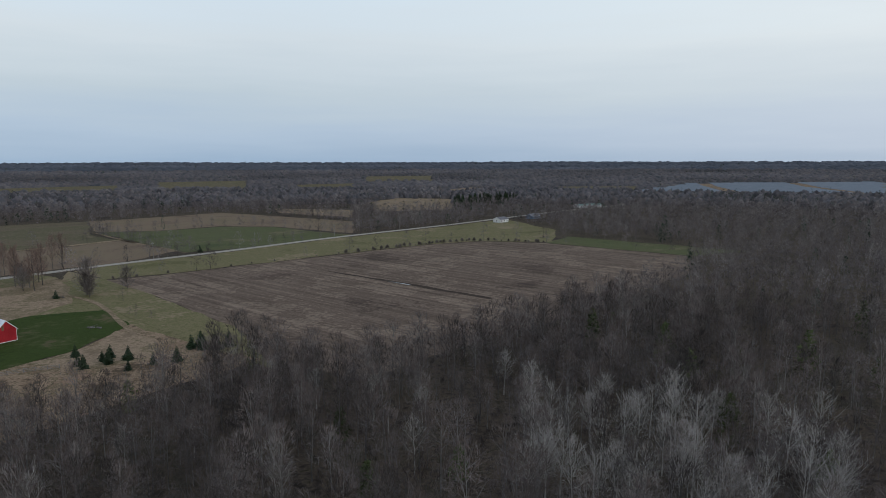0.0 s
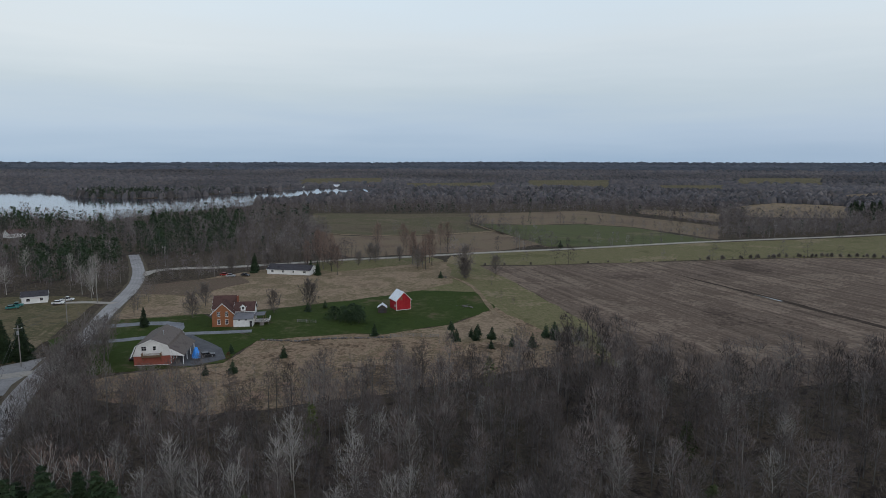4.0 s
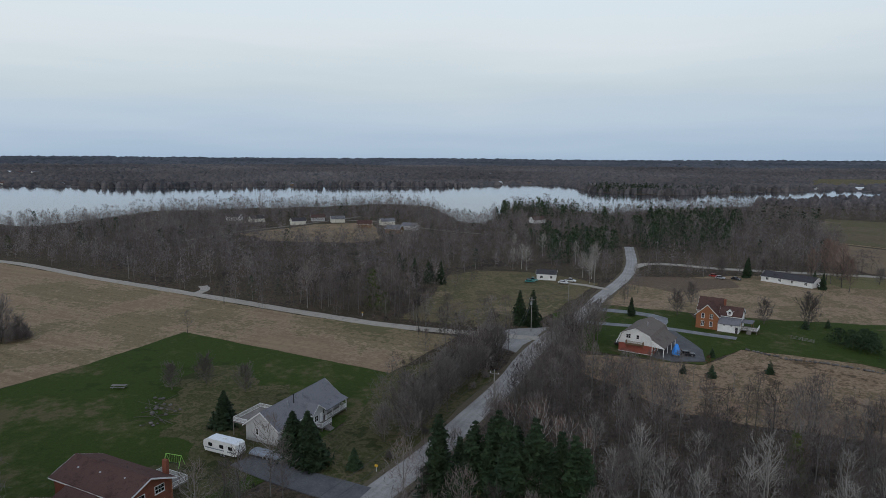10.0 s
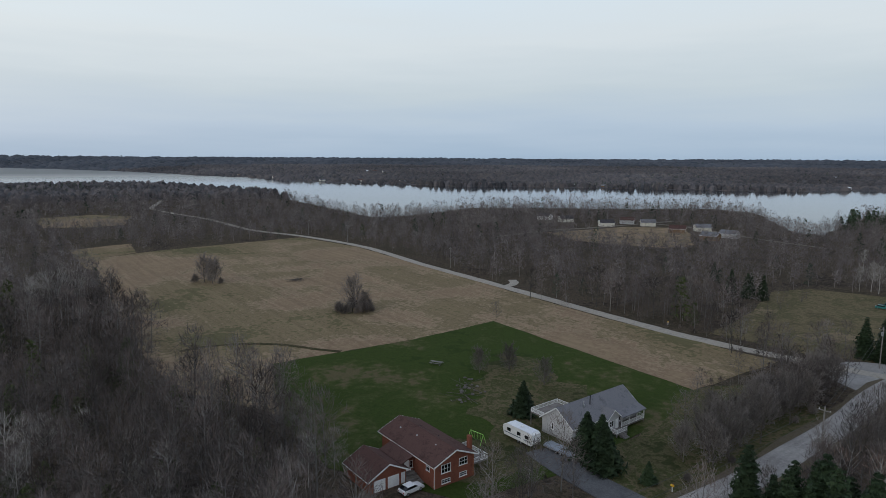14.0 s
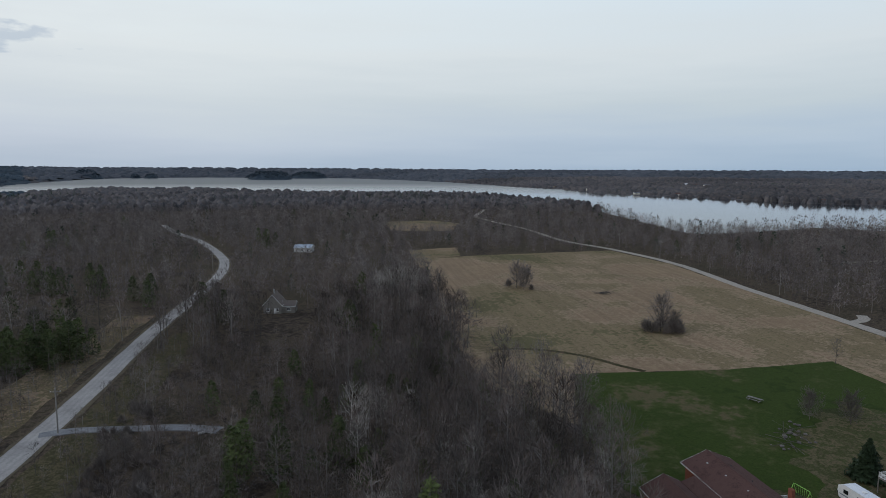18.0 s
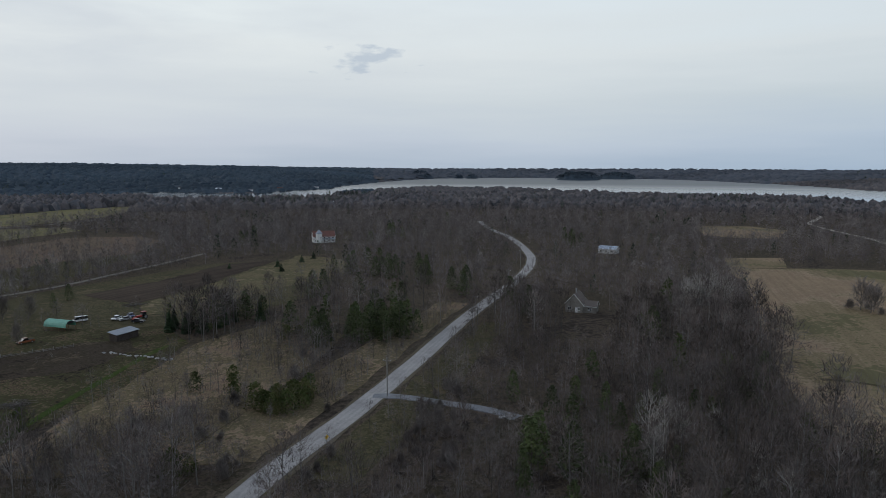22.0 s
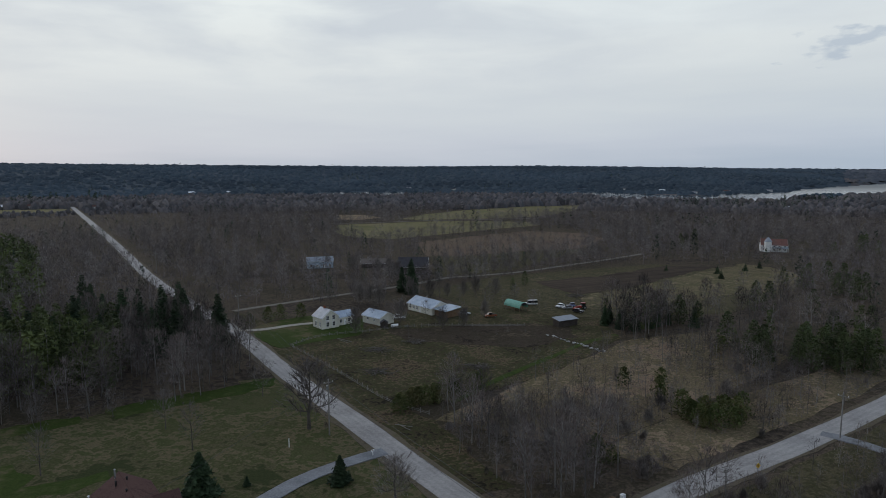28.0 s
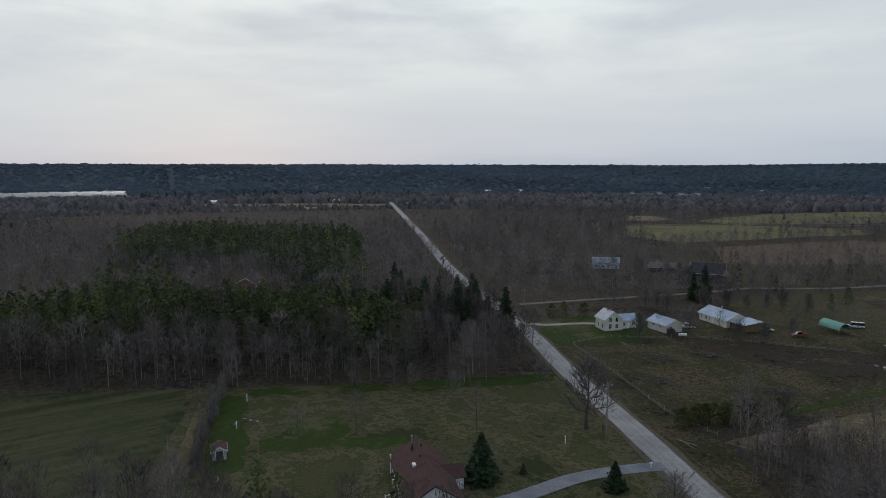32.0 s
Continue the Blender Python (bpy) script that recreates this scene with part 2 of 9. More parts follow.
M_FIELD_DULL = material("dull_green_field", [(0.096, 0.078, 0.050), (0.130, 0.102, 0.066), (0.086, 0.082, 0.043), (0.155, 0.118, 0.080)], (0.012, 0.3), 0.92, 0.3, 1.5, grain=0.3, weights=(2.6, 1.2))
M_RED_SCRUB = material("reddish_dry_weeds", [(0.085, 0.060, 0.045), (0.150, 0.105, 0.078), (0.110, 0.086, 0.058), (0.185, 0.135, 0.100)], (0.04, 0.6), 0.95, 0.5, 1.5, grain=0.4)
M_STRIP = material("meadow_strip", [(0.112, 0.106, 0.048), (0.170, 0.145, 0.078), (0.128, 0.120, 0.055), (0.215, 0.170, 0.104)], (0.025, 0.4), 0.92, 0.3, 1.5, grain=0.35, weights=(2.8, 1.4))
M_TAN = material("tan_brown_grass", [(0.085, 0.074, 0.042), (0.150, 0.118, 0.070), (0.074, 0.072, 0.036), (0.180, 0.138, 0.088)], (0.04, 0.5), 0.95, 0.4, 1.5, grain=0.4, weights=(2.6, 1.4))
M_LANE = material("earth_lane", [(0.150, 0.136, 0.118), (0.215, 0.195, 0.168), (0.120, 0.108, 0.088)], (0.3, 3.0), 0.95, 0.4, 6)
M_PLOUGH = rowed("ploughed_earth", [(0.086, 0.062, 0.048), (0.158, 0.118, 0.089), (0.108, 0.078, 0.059), (0.200, 0.151, 0.113), (0.125, 0.091, 0.068)], -45, 3.2, 0.40, broad=0.022)
M_PLOUGH2 = rowed("dark_tilled_earth", [(0.04, 0.03, 0.023), (0.06, 0.045, 0.034)], 37, 2.5, 0.35)
M_SOIL = material("trodden_soil", [(0.022, 0.017, 0.013), (0.060, 0.046, 0.034), (0.032, 0.027, 0.018), (0.085, 0.064, 0.045)], (0.08, 0.8), 0.95, 0.6, 1.2, grain=0.4, weights=(2.6, 1.6))
M_BROWN = material("bare_brown_field", [(0.1226, 0.0868, 0.063), (0.1875, 0.14, 0.0952), (0.1442, 0.1148, 0.07)], (0.02, 0.6), 0.95, 0.4, 1.0)
M_DRY = material("dry_meadow_grass", [(0.0560, 0.0504, 0.0280), (0.0944, 0.0784, 0.0464), (0.0448, 0.0448, 0.0224), (0.1200, 0.0944, 0.0592)], (0.04, 0.5), 0.95, 0.5, 1.5, grain=0.4)
M_SOWN = rowed("sown_green_rows", [(0.034, 0.042, 0.018), (0.066, 0.064, 0.032), (0.044, 0.052, 0.021)], 68, 4.0, 0.42)
M_PASTURE = material("rough_pasture", [(0.0196, 0.0170, 0.0119), (0.0580, 0.0467, 0.0272), (0.0357, 0.0425, 0.0170), (0.1116, 0.0808, 0.0510), (0.0312, 0.0255, 0.0170)], (0.06, 0.8), 0.95, 0.6, 1.2, grain=0.4)
M_ROAD = material("worn_asphalt", [(0.215, 0.203, 0.195), (0.285, 0.270, 0.258), (0.340, 0.322, 0.305)], (0.12, 2.5), 0.8, 0.2, 6)
M_SHOULDER = material("gravel_and_dead_grass", [(0.07, 0.058, 0.042), (0.13, 0.108, 0.08), (0.09, 0.08, 0.045)], (0.3, 3.0), 0.95, 0.5, 6)
M_GRAVEL = material("road_gravel", [(0.26, 0.240, 0.210), (0.38, 0.348, 0.305), (0.32, 0.285, 0.235)], (0.3, 4.0), 0.95, 0.5, 8)
M_DRIVE = material("driveway_gravel", [(0.16, 0.165, 0.175), (0.25, 0.255, 0.265)], (0.25, 3.0), 0.9, 0.4, 8)
M_TAR = material("dark_driveway", [(0.085, 0.085, 0.09), (0.13, 0.13, 0.135)], (0.3, 3.0), 0.85, 0.2, 8)
M_BARK = material("grey_bark", [(0.075, 0.065, 0.058), (0.15, 0.135, 0.12)], (0.5, 6.0), 0.9, spread=0.3)
M_TWIG = material("bare_twigs", [(0.110, 0.097, 0.090), (0.170, 0.152, 0.142), (0.145, 0.122, 0.111)], (0.05, 1.5), 0.9, spread=0.35)
M_TWIG_WOOD = material("woodland_twigs", [(0.0791, 0.0681, 0.0635), (0.1398, 0.1214, 0.1141), (0.1086, 0.0846, 0.0754), (0.1711, 0.1527, 0.1435), (0.0957, 0.0828, 0.0782)], (0.035, 0.3), 0.9, spread=0.6, island=True)
# woodland twigs past 260 m, coloured paler and cooler to stand in for haze
M_TWIG_HAZE = material("hazed_woodland_twigs", [(0.108, 0.096, 0.095), (0.178, 0.158, 0.154), (0.136, 0.113, 0.106), (0.206, 0.186, 0.182), (0.120, 0.106, 0.105)], (0.02, 0.15), 0.9, spread=0.5, island=True)
M_BARK_WOOD = material("woodland_bark", [(0.100, 0.092, 0.086), (0.190, 0.180, 0.170), (0.130, 0.120, 0.112)], (0.05, 2.0), 0.9, spread=0.5, island=True)
# distance haze is put into these base colours: far woods greyer and bluer
M_HAZEWOOD = material("haze_tinted_woods", [(0.060, 0.062, 0.068), (0.118, 0.105, 0.105), (0.074, 0.074, 0.080), (0.135, 0.118, 0.112), (0.088, 0.086, 0.090)], (0.006, 0.05), 0.95, spread=0.42, island=True)
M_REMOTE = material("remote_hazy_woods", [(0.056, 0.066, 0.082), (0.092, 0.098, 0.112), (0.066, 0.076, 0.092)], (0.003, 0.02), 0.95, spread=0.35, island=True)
M_HAZEBLUE = material("haze_blue_woods", [(0.0344, 0.0500, 0.0678), (0.0619, 0.0796, 0.0975), (0.0430, 0.0612, 0.0784), (0.0722, 0.0877, 0.1039)], (0.004, 0.02), 0.95, spread=0.35, island=True)
M_BIRCH = material("white_bark", [(0.30, 0.285, 0.265), (0.46, 0.445, 0.42), (0.36, 0.34, 0.31)], (0.5, 7.0), 0.8, spread=0.15)
M_ASPEN = material("aspen_bark", [(0.260, 0.245, 0.224), (0.415, 0.395, 0.365), (0.325, 0.305, 0.273)], (0.5, 7.0), 0.85, spread=0.25)
M_PALE_TWIG = material("pale_twigs", [(0.235, 0.214, 0.198), (0.360, 0.340, 0.313)], (0.3, 3.0), 0.85, spread=0.2)
M_NEEDLE = material("spruce_needles", [(0.012, 0.024, 0.011), (0.026, 0.046, 0.020), (0.038, 0.060, 0.026)], (0.3, 4.0), 0.8, spread=0.25)
M_PINE = material("pine_needles", [(0.038, 0.0500, 0.0180), (0.066, 0.0840, 0.0270), (0.098, 0.1150, 0.0390)], (0.05, 1.0), 0.8, spread=0.45, island=True)
# needle green pushed towards blue for far pines, haze in the colour
M_PINE_HAZE = material("hazed_pine_needles", [(0.030, 0.044, 0.034), (0.048, 0.066, 0.046), (0.038, 0.054, 0.042)], (0.02, 0.3), 0.85, spread=0.4, island=True)
M_PINE_T = material("single_pine_needles", [(0.030, 0.043, 0.016), (0.052, 0.069, 0.024), (0.076, 0.092, 0.033)], (0.2, 3.0), 0.8, spread=0.3)
M_CEDAR = material("cedar_foliage", [(0.0342, 0.0497, 0.0186), (0.0699, 0.0854, 0.0311), (0.1087, 0.0963, 0.0435)], (0.2, 3.0), 0.85, spread=0.3)
M_RUST = material("rust_leaves", [(0.10, 0.05, 0.03), (0.16, 0.085, 0.05)], (0.3, 3.0), 0.9, spread=0.2)
M_BUD = material("reddish_buds", [(0.175, 0.122, 0.100), (0.245, 0.178, 0.150)], (0.3, 3.0), 0.9, spread=0.2)


def water_material():
    m = bpy.data.materials.new("lake_water")
    m.use_nodes = True
    n, li = m.node_tree.nodes, m.node_tree.links
    b = n["Principled BSDF"]
    b.inputs["Base Color"].default_value = (0.02, 0.03, 0.04, 1)
    b.inputs["Roughness"].default_value, b.inputs["IOR"].default_value = 0.07, 1.33
    geo = n.new("ShaderNodeNewGeometry")
    t = n.new("ShaderNodeTexNoise")
    t.inputs["Scale"].default_value, t.inputs["Detail"].default_value = 0.25, 4
    li.new(geo.outputs["Position"], t.inputs["Vector"])
    length = n.new("ShaderNodeVectorMath")
    length.operation = "LENGTH"
    li.new(geo.outputs["Position"], length.inputs[0])
    wind = n.new("ShaderNodeMapRange")
    wind.inputs["From Min"].default_value, wind.inputs["From Max"].default_value = 1500, 2600
    wind.inputs["To Min"].default_value, wind.inputs["To Max"].default_value = 0.07, 0.42
    li.new(length.outputs["Value"], wind.inputs[0]), li.new(wind.outputs[0], b.inputs["Roughness"])
    bp = n.new("ShaderNodeBump")
    bp.inputs["Strength"].default_value, bp.inputs["Distance"].default_value = 0.10, 0.3
    li.new(t.outputs[0], bp.inputs["Height"]), li.new(bp.outputs[0], b.inputs["Normal"])
    return m


M_WATER = water_material()


def wear_road(m):
    """Two paler wheel tracks along each lane, and crumbled darker edges."""
    n, li = m.node_tree.nodes, m.node_tree.links
    b = n["Principled BSDF"]
    at = n.new("ShaderNodeAttribute")
    at.attribute_name = "across"
    mul = n.new("ShaderNodeMath")
    mul.operation = "MULTIPLY"
    mul.inputs[1].default_value = 8 * math.pi
    li.new(at.outputs["Fac"], mul.inputs[0])
    cs = n.new("ShaderNodeMath")
    cs.operation = "COSINE"
    li.new(mul.outputs[0], cs.inputs[0])
    mr = n.new("ShaderNodeMapRange")
    mr.inputs["From Min"].default_value, mr.inputs["From Max"].default_value = 1, -1
    mr.inputs["To Min"].default_value, mr.inputs["To Max"].default_value = 0.94, 1.06
    li.new(cs.outputs[0], mr.inputs[0])
    hs = n.new("ShaderNodeHueSaturation")
    li.new(mr.outputs[0], hs.inputs["Value"])
    li.new(b.inputs["Base Color"].links[0].from_socket, hs.inputs["Color"])
    li.new(hs.outputs[0], b.inputs["Base Color"])


wear_road(M_ROAD)
wear_road(M_GRAVEL)

# ---- plan: bearings run anticlockwise from +y ----
def polar(az, r):
    a = radians(az)
    return (-r * math.sin(a), r * math.cos(a))


LAKE_AZ = np.array([30.5, 33, 38, 45, 51, 56, 60, 64, 66.5, 68.3, 71, 75, 84, 95, 100, 103, 107, 111, 114, 118, 126, 133, 141, 146, 153, 159, 162, 168, 176, 178, 190.5, 194, 205, 212, 214])
LAKE_IN = np.array([1400, 1210, 1088, 899, 810, 710, 766, 799, 577, 588, 788, 833, 766, 755, 655, 627, 722, 921, 1143, 1243, 1499, 1554, 1643, 1909, 1931, 1665, 1254, 1199, 1232, 1610, 1600, 1299, 1343, 1420, 1480])
LAKE_OUT = np.array([1405, 1455, 1520, 1290, 1120, 1190, 1480, 1500, 1400, 1360, 1360, 1340, 1330, 1324, 1420, 1500, 1530, 1640, 1960, 2160, 3100, 4000, 4250, 4250, 3800, 2500, 1870, 1560, 1700, 1690, 1685, 1680, 1650, 1560, 1490])


ISLANDS = [(139.85, 3560, 128, 34), (136.6, 4020, 112, 30), (149.2, 3900, 34, 14), (150.4, 3950, 26, 12), (153.6, 3750, 60, 22)]


def smooth(a, b, x):
    t = np.clip((x - a) / (b - a), 0, 1)
    return t * t * (3 - 2 * t)


def wave(x, y, s, seed):
    """A cheap rolling field between about -1 and 1."""
    v = 0
    for k in range(5):
        a = seed * 1.7 + k * 2.4
        v = v + np.sin((x * math.cos(a) + y * math.sin(a)) / s * (1 + 0.37 * k) + seed * 3.1 + k) / (1 + 0.5 * k)
    return v / 2.6


def bearing(x, y):
    return np.degrees(np.arctan2(-x, y)) % 360


def lake_depth(x, y):
    """1 well inside the lake, 0 on land."""
    x, y = np.asarray(x, float), np.asarray(y, float)
    az, r = bearing(x, y), np.hypot(x, y)
    a = np.interp(az, LAKE_AZ, LAKE_IN) + 18 * wave(x, y, 45, 3)
    b = np.interp(az, LAKE_AZ, LAKE_OUT) + 30 * wave(x, y, 70, 4)
    inside = (az > 30.5) & (az < 214)
    west = (az > 241.5) & (az < 262) & (r > 1560) & (r < 2100)
    d = np.minimum(r - a, b - r) / 25
    d = np.where(inside, d, -1)
    d = np.where(west, np.minimum(r - 1560, 2100 - r) / 25, d)
    return np.clip(d, 0, 1)


def land(x, y):
    """Height of the ground."""
    x, y = np.asarray(x, float), np.asarray(y, float)
    az, r = bearing(x, y), np.hypot(x, y)
    out = np.interp(az, LAKE_AZ, LAKE_OUT, left=1500, right=1500)
    hill = smooth(150, 172, az) * (1 - smooth(262, 270, az))
    start = np.maximum(1700, out + 20)
    foot = np.where(az > 238, 2110, np.minimum(out + 10, 1900))
    plain = np.interp(az, (0, 20, 45, 150, 300, 345), (61, 61, 52, 52, 61, 61)) * np.clip((r - start) / np.maximum(4750 - start, 400), 0, 1) ** 0.9
    top = np.interp(az, (150, 165, 183, 195, 209, 232, 245), (50, 55, 65, 63, 68, 78, 78))
    ridge = top * smooth(foot, 2950, r) * (r > out) + 8 * smooth(2950, 4700, r)
    z = plain * (1 - hill) + ridge * hill
    z = z * (1 + 0.06 * wave(x, y, 420, 1))
    return z - 6.0 * lake_depth(x, y)


def mesh_object(name, verts, faces, mat, parent=None, smooth_faces=False):
    me = bpy.data.meshes.new(name)
    me.from_pydata([tuple(v) for v in verts], [], [tuple(f) for f in faces])
    me.materials.append(mat)
    if smooth_faces:
        me.polygons.foreach_set("use_smooth", [True] * len(me.polygons))
    ob = new(name, me)
    if parent:
        ob.parent = parent
    return ob


def soup(name, v, tris, mats, index=None, tone=None):
    """A big mesh from arrays of corners and triangles."""
    me = bpy.data.meshes.new(name)
    v, tris = np.ascontiguousarray(v, np.float32), np.ascontiguousarray(tris, np.int32)
    me.vertices.add(len(v))
    me.vertices.foreach_set("co", v.ravel())
    me.loops.add(tris.size)
    me.loops.foreach_set("vertex_index", tris.ravel())
    me.polygons.add(len(tris))
    me.polygons.foreach_set("loop_start", np.arange(0, tris.size, 3, dtype=np.int32))
    for m in mats:
        me.materials.append(m)
    if index is not None:
        me.polygons.foreach_set("material_index", np.ascontiguousarray(index, np.int32))
    me.update(calc_edges=True)
    if tone is not None:
        me.attributes.new("tone", "FLOAT", "POINT").data.foreach_set("value", np.ascontiguousarray(tone, np.float32))
    return new(name, me)


def build_ground():
    radii = [0.0] + list(np.arange(10, 150, 10.0))
    while radii[-1] < 4960:
        radii.append(max(radii[-1] * 1.027, radii[-1] + 9))
    n, m = 480, len(radii) - 1
    az = np.arange(n) * 2 * np.pi / n
    r = np.array(radii[1:])
    x, y = -np.outer(r, np.sin(az)), np.outer(r, np.cos(az))
    z = land(x, y)
    v = np.vstack([[0, 0, 0], np.stack([x.ravel(), y.ravel(), z.ravel()], 1)])
    tris = [(0, 1 + (k + 1) % n, 1 + k) for k in range(n)]
    k = np.arange(n)
    k2 = (k + 1) % n
    for i in range(m - 1):
        a, b = 1 + i * n, 1 + (i + 1) * n
        tris.extend(zip(a + k, a + k2, b + k2))
        tris.extend(zip(a + k, b + k2, b + k))
    tris = np.array(tris)[:, ::-1]
    dist = np.hypot(v[tris[:, 1], 0], v[tris[:, 1], 1])
    spin = bearing(v[tris[:, 1], 0], v[tris[:, 1], 1])
    # beyond 1350 m the soil carries the haze-tinted wood colours as well
    ob = soup("ground", v, tris, [M_LITTER, M_HAZEWOOD, M_HAZEBLUE, M_REMOTE], np.where((dist > 1600) & (spin > 158) & (spin < 266), 2, np.where(dist > 3000, 3, (dist > 1350).astype(np.int32))), np.full(len(v), 0.35))
    ob.data.polygons.foreach_set("use_smooth", np.ones(len(tris), bool))
    if ob.data.polygons[5].normal.z < 0:
        ob.data.flip_normals()
    return tagged(ob, "brown leaf litter and dry grass ground", "ground", kind="structure")


build_ground()

tagged(mesh_object("water", [(-4900, -4900, -1.2), (2600, -4900, -1.2), (2600, 2000, -1.2), (-4900, 2000, -1.2)], [(0, 1, 2, 3)], M_WATER),
       "calm pale lake reflecting the evening sky", "lake", kind="structure")

OPEN = []


def inside(poly, x, y):
    x, y = np.asarray(x), np.asarray(y)
    res = np.zeros(x.shape, bool)
    for (x0, y0), (x1, y1) in zip(poly, poly[1:] + poly[:1]):
        c = (y0 > y) != (y1 > y)
        with np.errstate(divide="ignore", invalid="ignore"):
            res ^= c & (x < (x1 - x0) * (y - y0) / (y1 - y0) + x0)
    return res


def ragged(poly, step, amount, rng):
    """The outline cut into short pieces that wander a little."""
    pts = []
    for (x0, y0), (x1, y1) in zip(poly, poly[1:] + poly[:1]):
        d = math.hypot(x1 - x0, y1 - y0)
        k = max(1, int(d / step))
        for i in range(k):
            t = i / k
            w = amount * math.sin(i * 0.9 + x0) * 0.6 + rng.uniform(-amount, amount) * 0.6
            w = w if i else 0
            pts.append((x0 + (x1 - x0) * t - (y1 - y0) / d * w, y0 + (y1 - y0) * t + (x1 - x0) / d * w))
    return pts


def field(name, poly, mat, z, label, category="field", wander=0.8, open_land=True, step=4.0):
    """A piece of ground cover with a ragged edge, a low sheet over the soil."""
    if open_land:
        OPEN.append(poly)
    far = max(math.hypot(*p) for p in poly)
    pts = ragged(poly, step if far < 500 else 8 if far < 1000 else 25, wander if far < 500 else 1.5 if far < 1000 else 6, random.Random(len(name) + len(poly)))
    bm = bmesh.new()
    top = [bm.verts.new((x, y, z)) for x, y in pts]
    low = [bm.verts.new((x, y, z - 0.9)) for x, y in pts]
    f = bm.faces.new(top)
    if f.calc_area() and f.normal.z < 0:
        f.normal_flip()
    for i in range(len(pts)):
        j = (i + 1) % len(pts)
        bm.faces.new((top[i], low[i], low[j], top[j]))
    bmesh.ops.triangulate(bm, faces=[f])
    bmesh.ops.recalc_face_normals(bm, faces=bm.faces)
    if far > 1600:
        bmesh.ops.subdivide_edges(bm, edges=[e for e in bm.edges if e.calc_length() > 60], cuts=3, use_grid_fill=False)
    for v in bm.verts:
        v.co.z += float(land(v.co.x, v.co.y)) + (0.5 if far > 1500 else 0.0)
    me = bpy.data.meshes.new(name)
    bm.to_mesh(me)
    bm.free()
    me.materials.append(mat)
    return tagged(new(name, me), label, category, kind="structure")


field("ploughed_field", [(-145, 322), (-122, 337), (-35, 407), (20, 450), (60, 466), (105, 452), (178, 380), (150, 318), (62, 230), (30, 205), (-10, 165), (-40, 185), (-57, 222), (-111, 287)],
      M_PLOUGH, 0.06, "ploughed brown earth field in long rows", wander=0.5)
field("meadow_strip", [(-175, 352), (-165, 368), (-115, 420), (-48, 497), (40, 580), (110, 655), (135, 540), (112, 458), (60, 469), (20, 453), (-35, 410), (-122, 340), (-147, 325)],
      M_STRIP, 0.08, "pale green meadow strip beside the road")
field("grass_margin", [(106, 454), (180, 382), (226, 398), (132, 492)], M_FIELD_GREEN, 0.07, "green grass margin along the ploughed field")
field("grass_track", [(-145, 322), (-111, 287), (-57, 222), (-40, 185), (-62, 200), (-100, 240), (-120, 262), (-165, 320)], M_STRIP, 0.09, "greenish grass track beside the ploughed earth")
field("rough_meadow", [(-178, 352), (-147, 326), (-111, 287), (-57, 222), (-35, 176), (-62, 196), (-100, 232), (-117, 255), (-140, 247), (-150, 270), (-166, 320)], M_STRIP, 0.045, "greenish rough grass between track and ploughed earth")
field("barn_lawn", [(-165, 158), (-146, 150), (-124, 172), (-114, 176), (-100, 200), (-97, 231), (-117, 255), (-140, 247), (-155, 215), (-172, 190), (-182, 168)], M_LAWN, 0.10, "dark green lawn round the red barn", "lawn")
field("house_lawn", [(-205, 118), (-165, 100), (-155, 110), (-138, 128), (-146, 150), (-165, 158), (-190, 168), (-212, 145)], M_LAWN, 0.11, "dark green lawn round the white gambrel house", "lawn")
field("dry_meadow", [(-255, 178), (-212, 146), (-190, 168), (-172, 190), (-155, 215), (-140, 247), (-136, 270), (-165, 325), (-190, 335), (-225, 300), (-245, 250)], M_PALE, 0.07, "pale dry grass meadow behind the brick house")
field("bare_patch", [(-262, 192), (-245, 180), (-222, 190), (-222, 225), (-240, 236)], M_RED_SCRUB, 0.12, "reddish brown bare patch of meadow")
field("straw_rough", [(-160, 100), (-146, 92), (-112, 98), (-84, 128), (-62, 160), (-40, 185), (-62, 200), (-97, 231), (-100, 200), (-114, 176), (-124, 172), (-146, 150), (-138, 128)], M_STRAW, 0.05, "rough dry grass between woods and lawn")
field("sand_patch", [(-108, 186), (-88, 178), (-70, 190), (-80, 210), (-98, 222), (-96, 203)], M_PALE, 0.13, "pale sandy dry grass patch")
field("green_field", [(-467, 578), (-380, 621), (-313, 666), (-254, 540), (-223, 505), (-211, 499), (-246, 453), (-280, 425), (-323, 416), (-400, 480)], M_FIELD_DULL, 0.06, "dull green field before the lakeside woods")
field("brown_field", [(-318, 407), (-277, 416), (-243, 444), (-209, 493), (-178, 461), (-147, 431), (-163, 383), (-198, 348), (-229, 316), (-257, 330)], M_BROWN, 0.07, "bare brown field beside the road")
field("wheat_field", [(-255, 554), (-206, 563), (-164, 598), (-114, 590), (-57, 534), (-37, 518), (-106, 446), (-139, 424), (-181, 469), (-216, 510)], M_FIELD_GREEN, 0.065, "green winter wheat field")
field("stubble_field", [(-313, 666), (-256, 718), (-212, 774), (-138, 717), (-46, 643), (-38, 531), (-114, 595), (-166, 604), (-208, 567), (-258, 559)], M_BROWN, 0.06, "dull brown stubble field")
field("hedged_meadow", [(-161, 840), (-58, 804), (-49, 691), (-139, 760)], M_PALE, 0.06, "pale dry hedged meadow")
field("brown_field", [(37, 1219), (167, 1541), (216, 1509), (116, 1159)], M_BROWN, 0.06, "brown distant field")
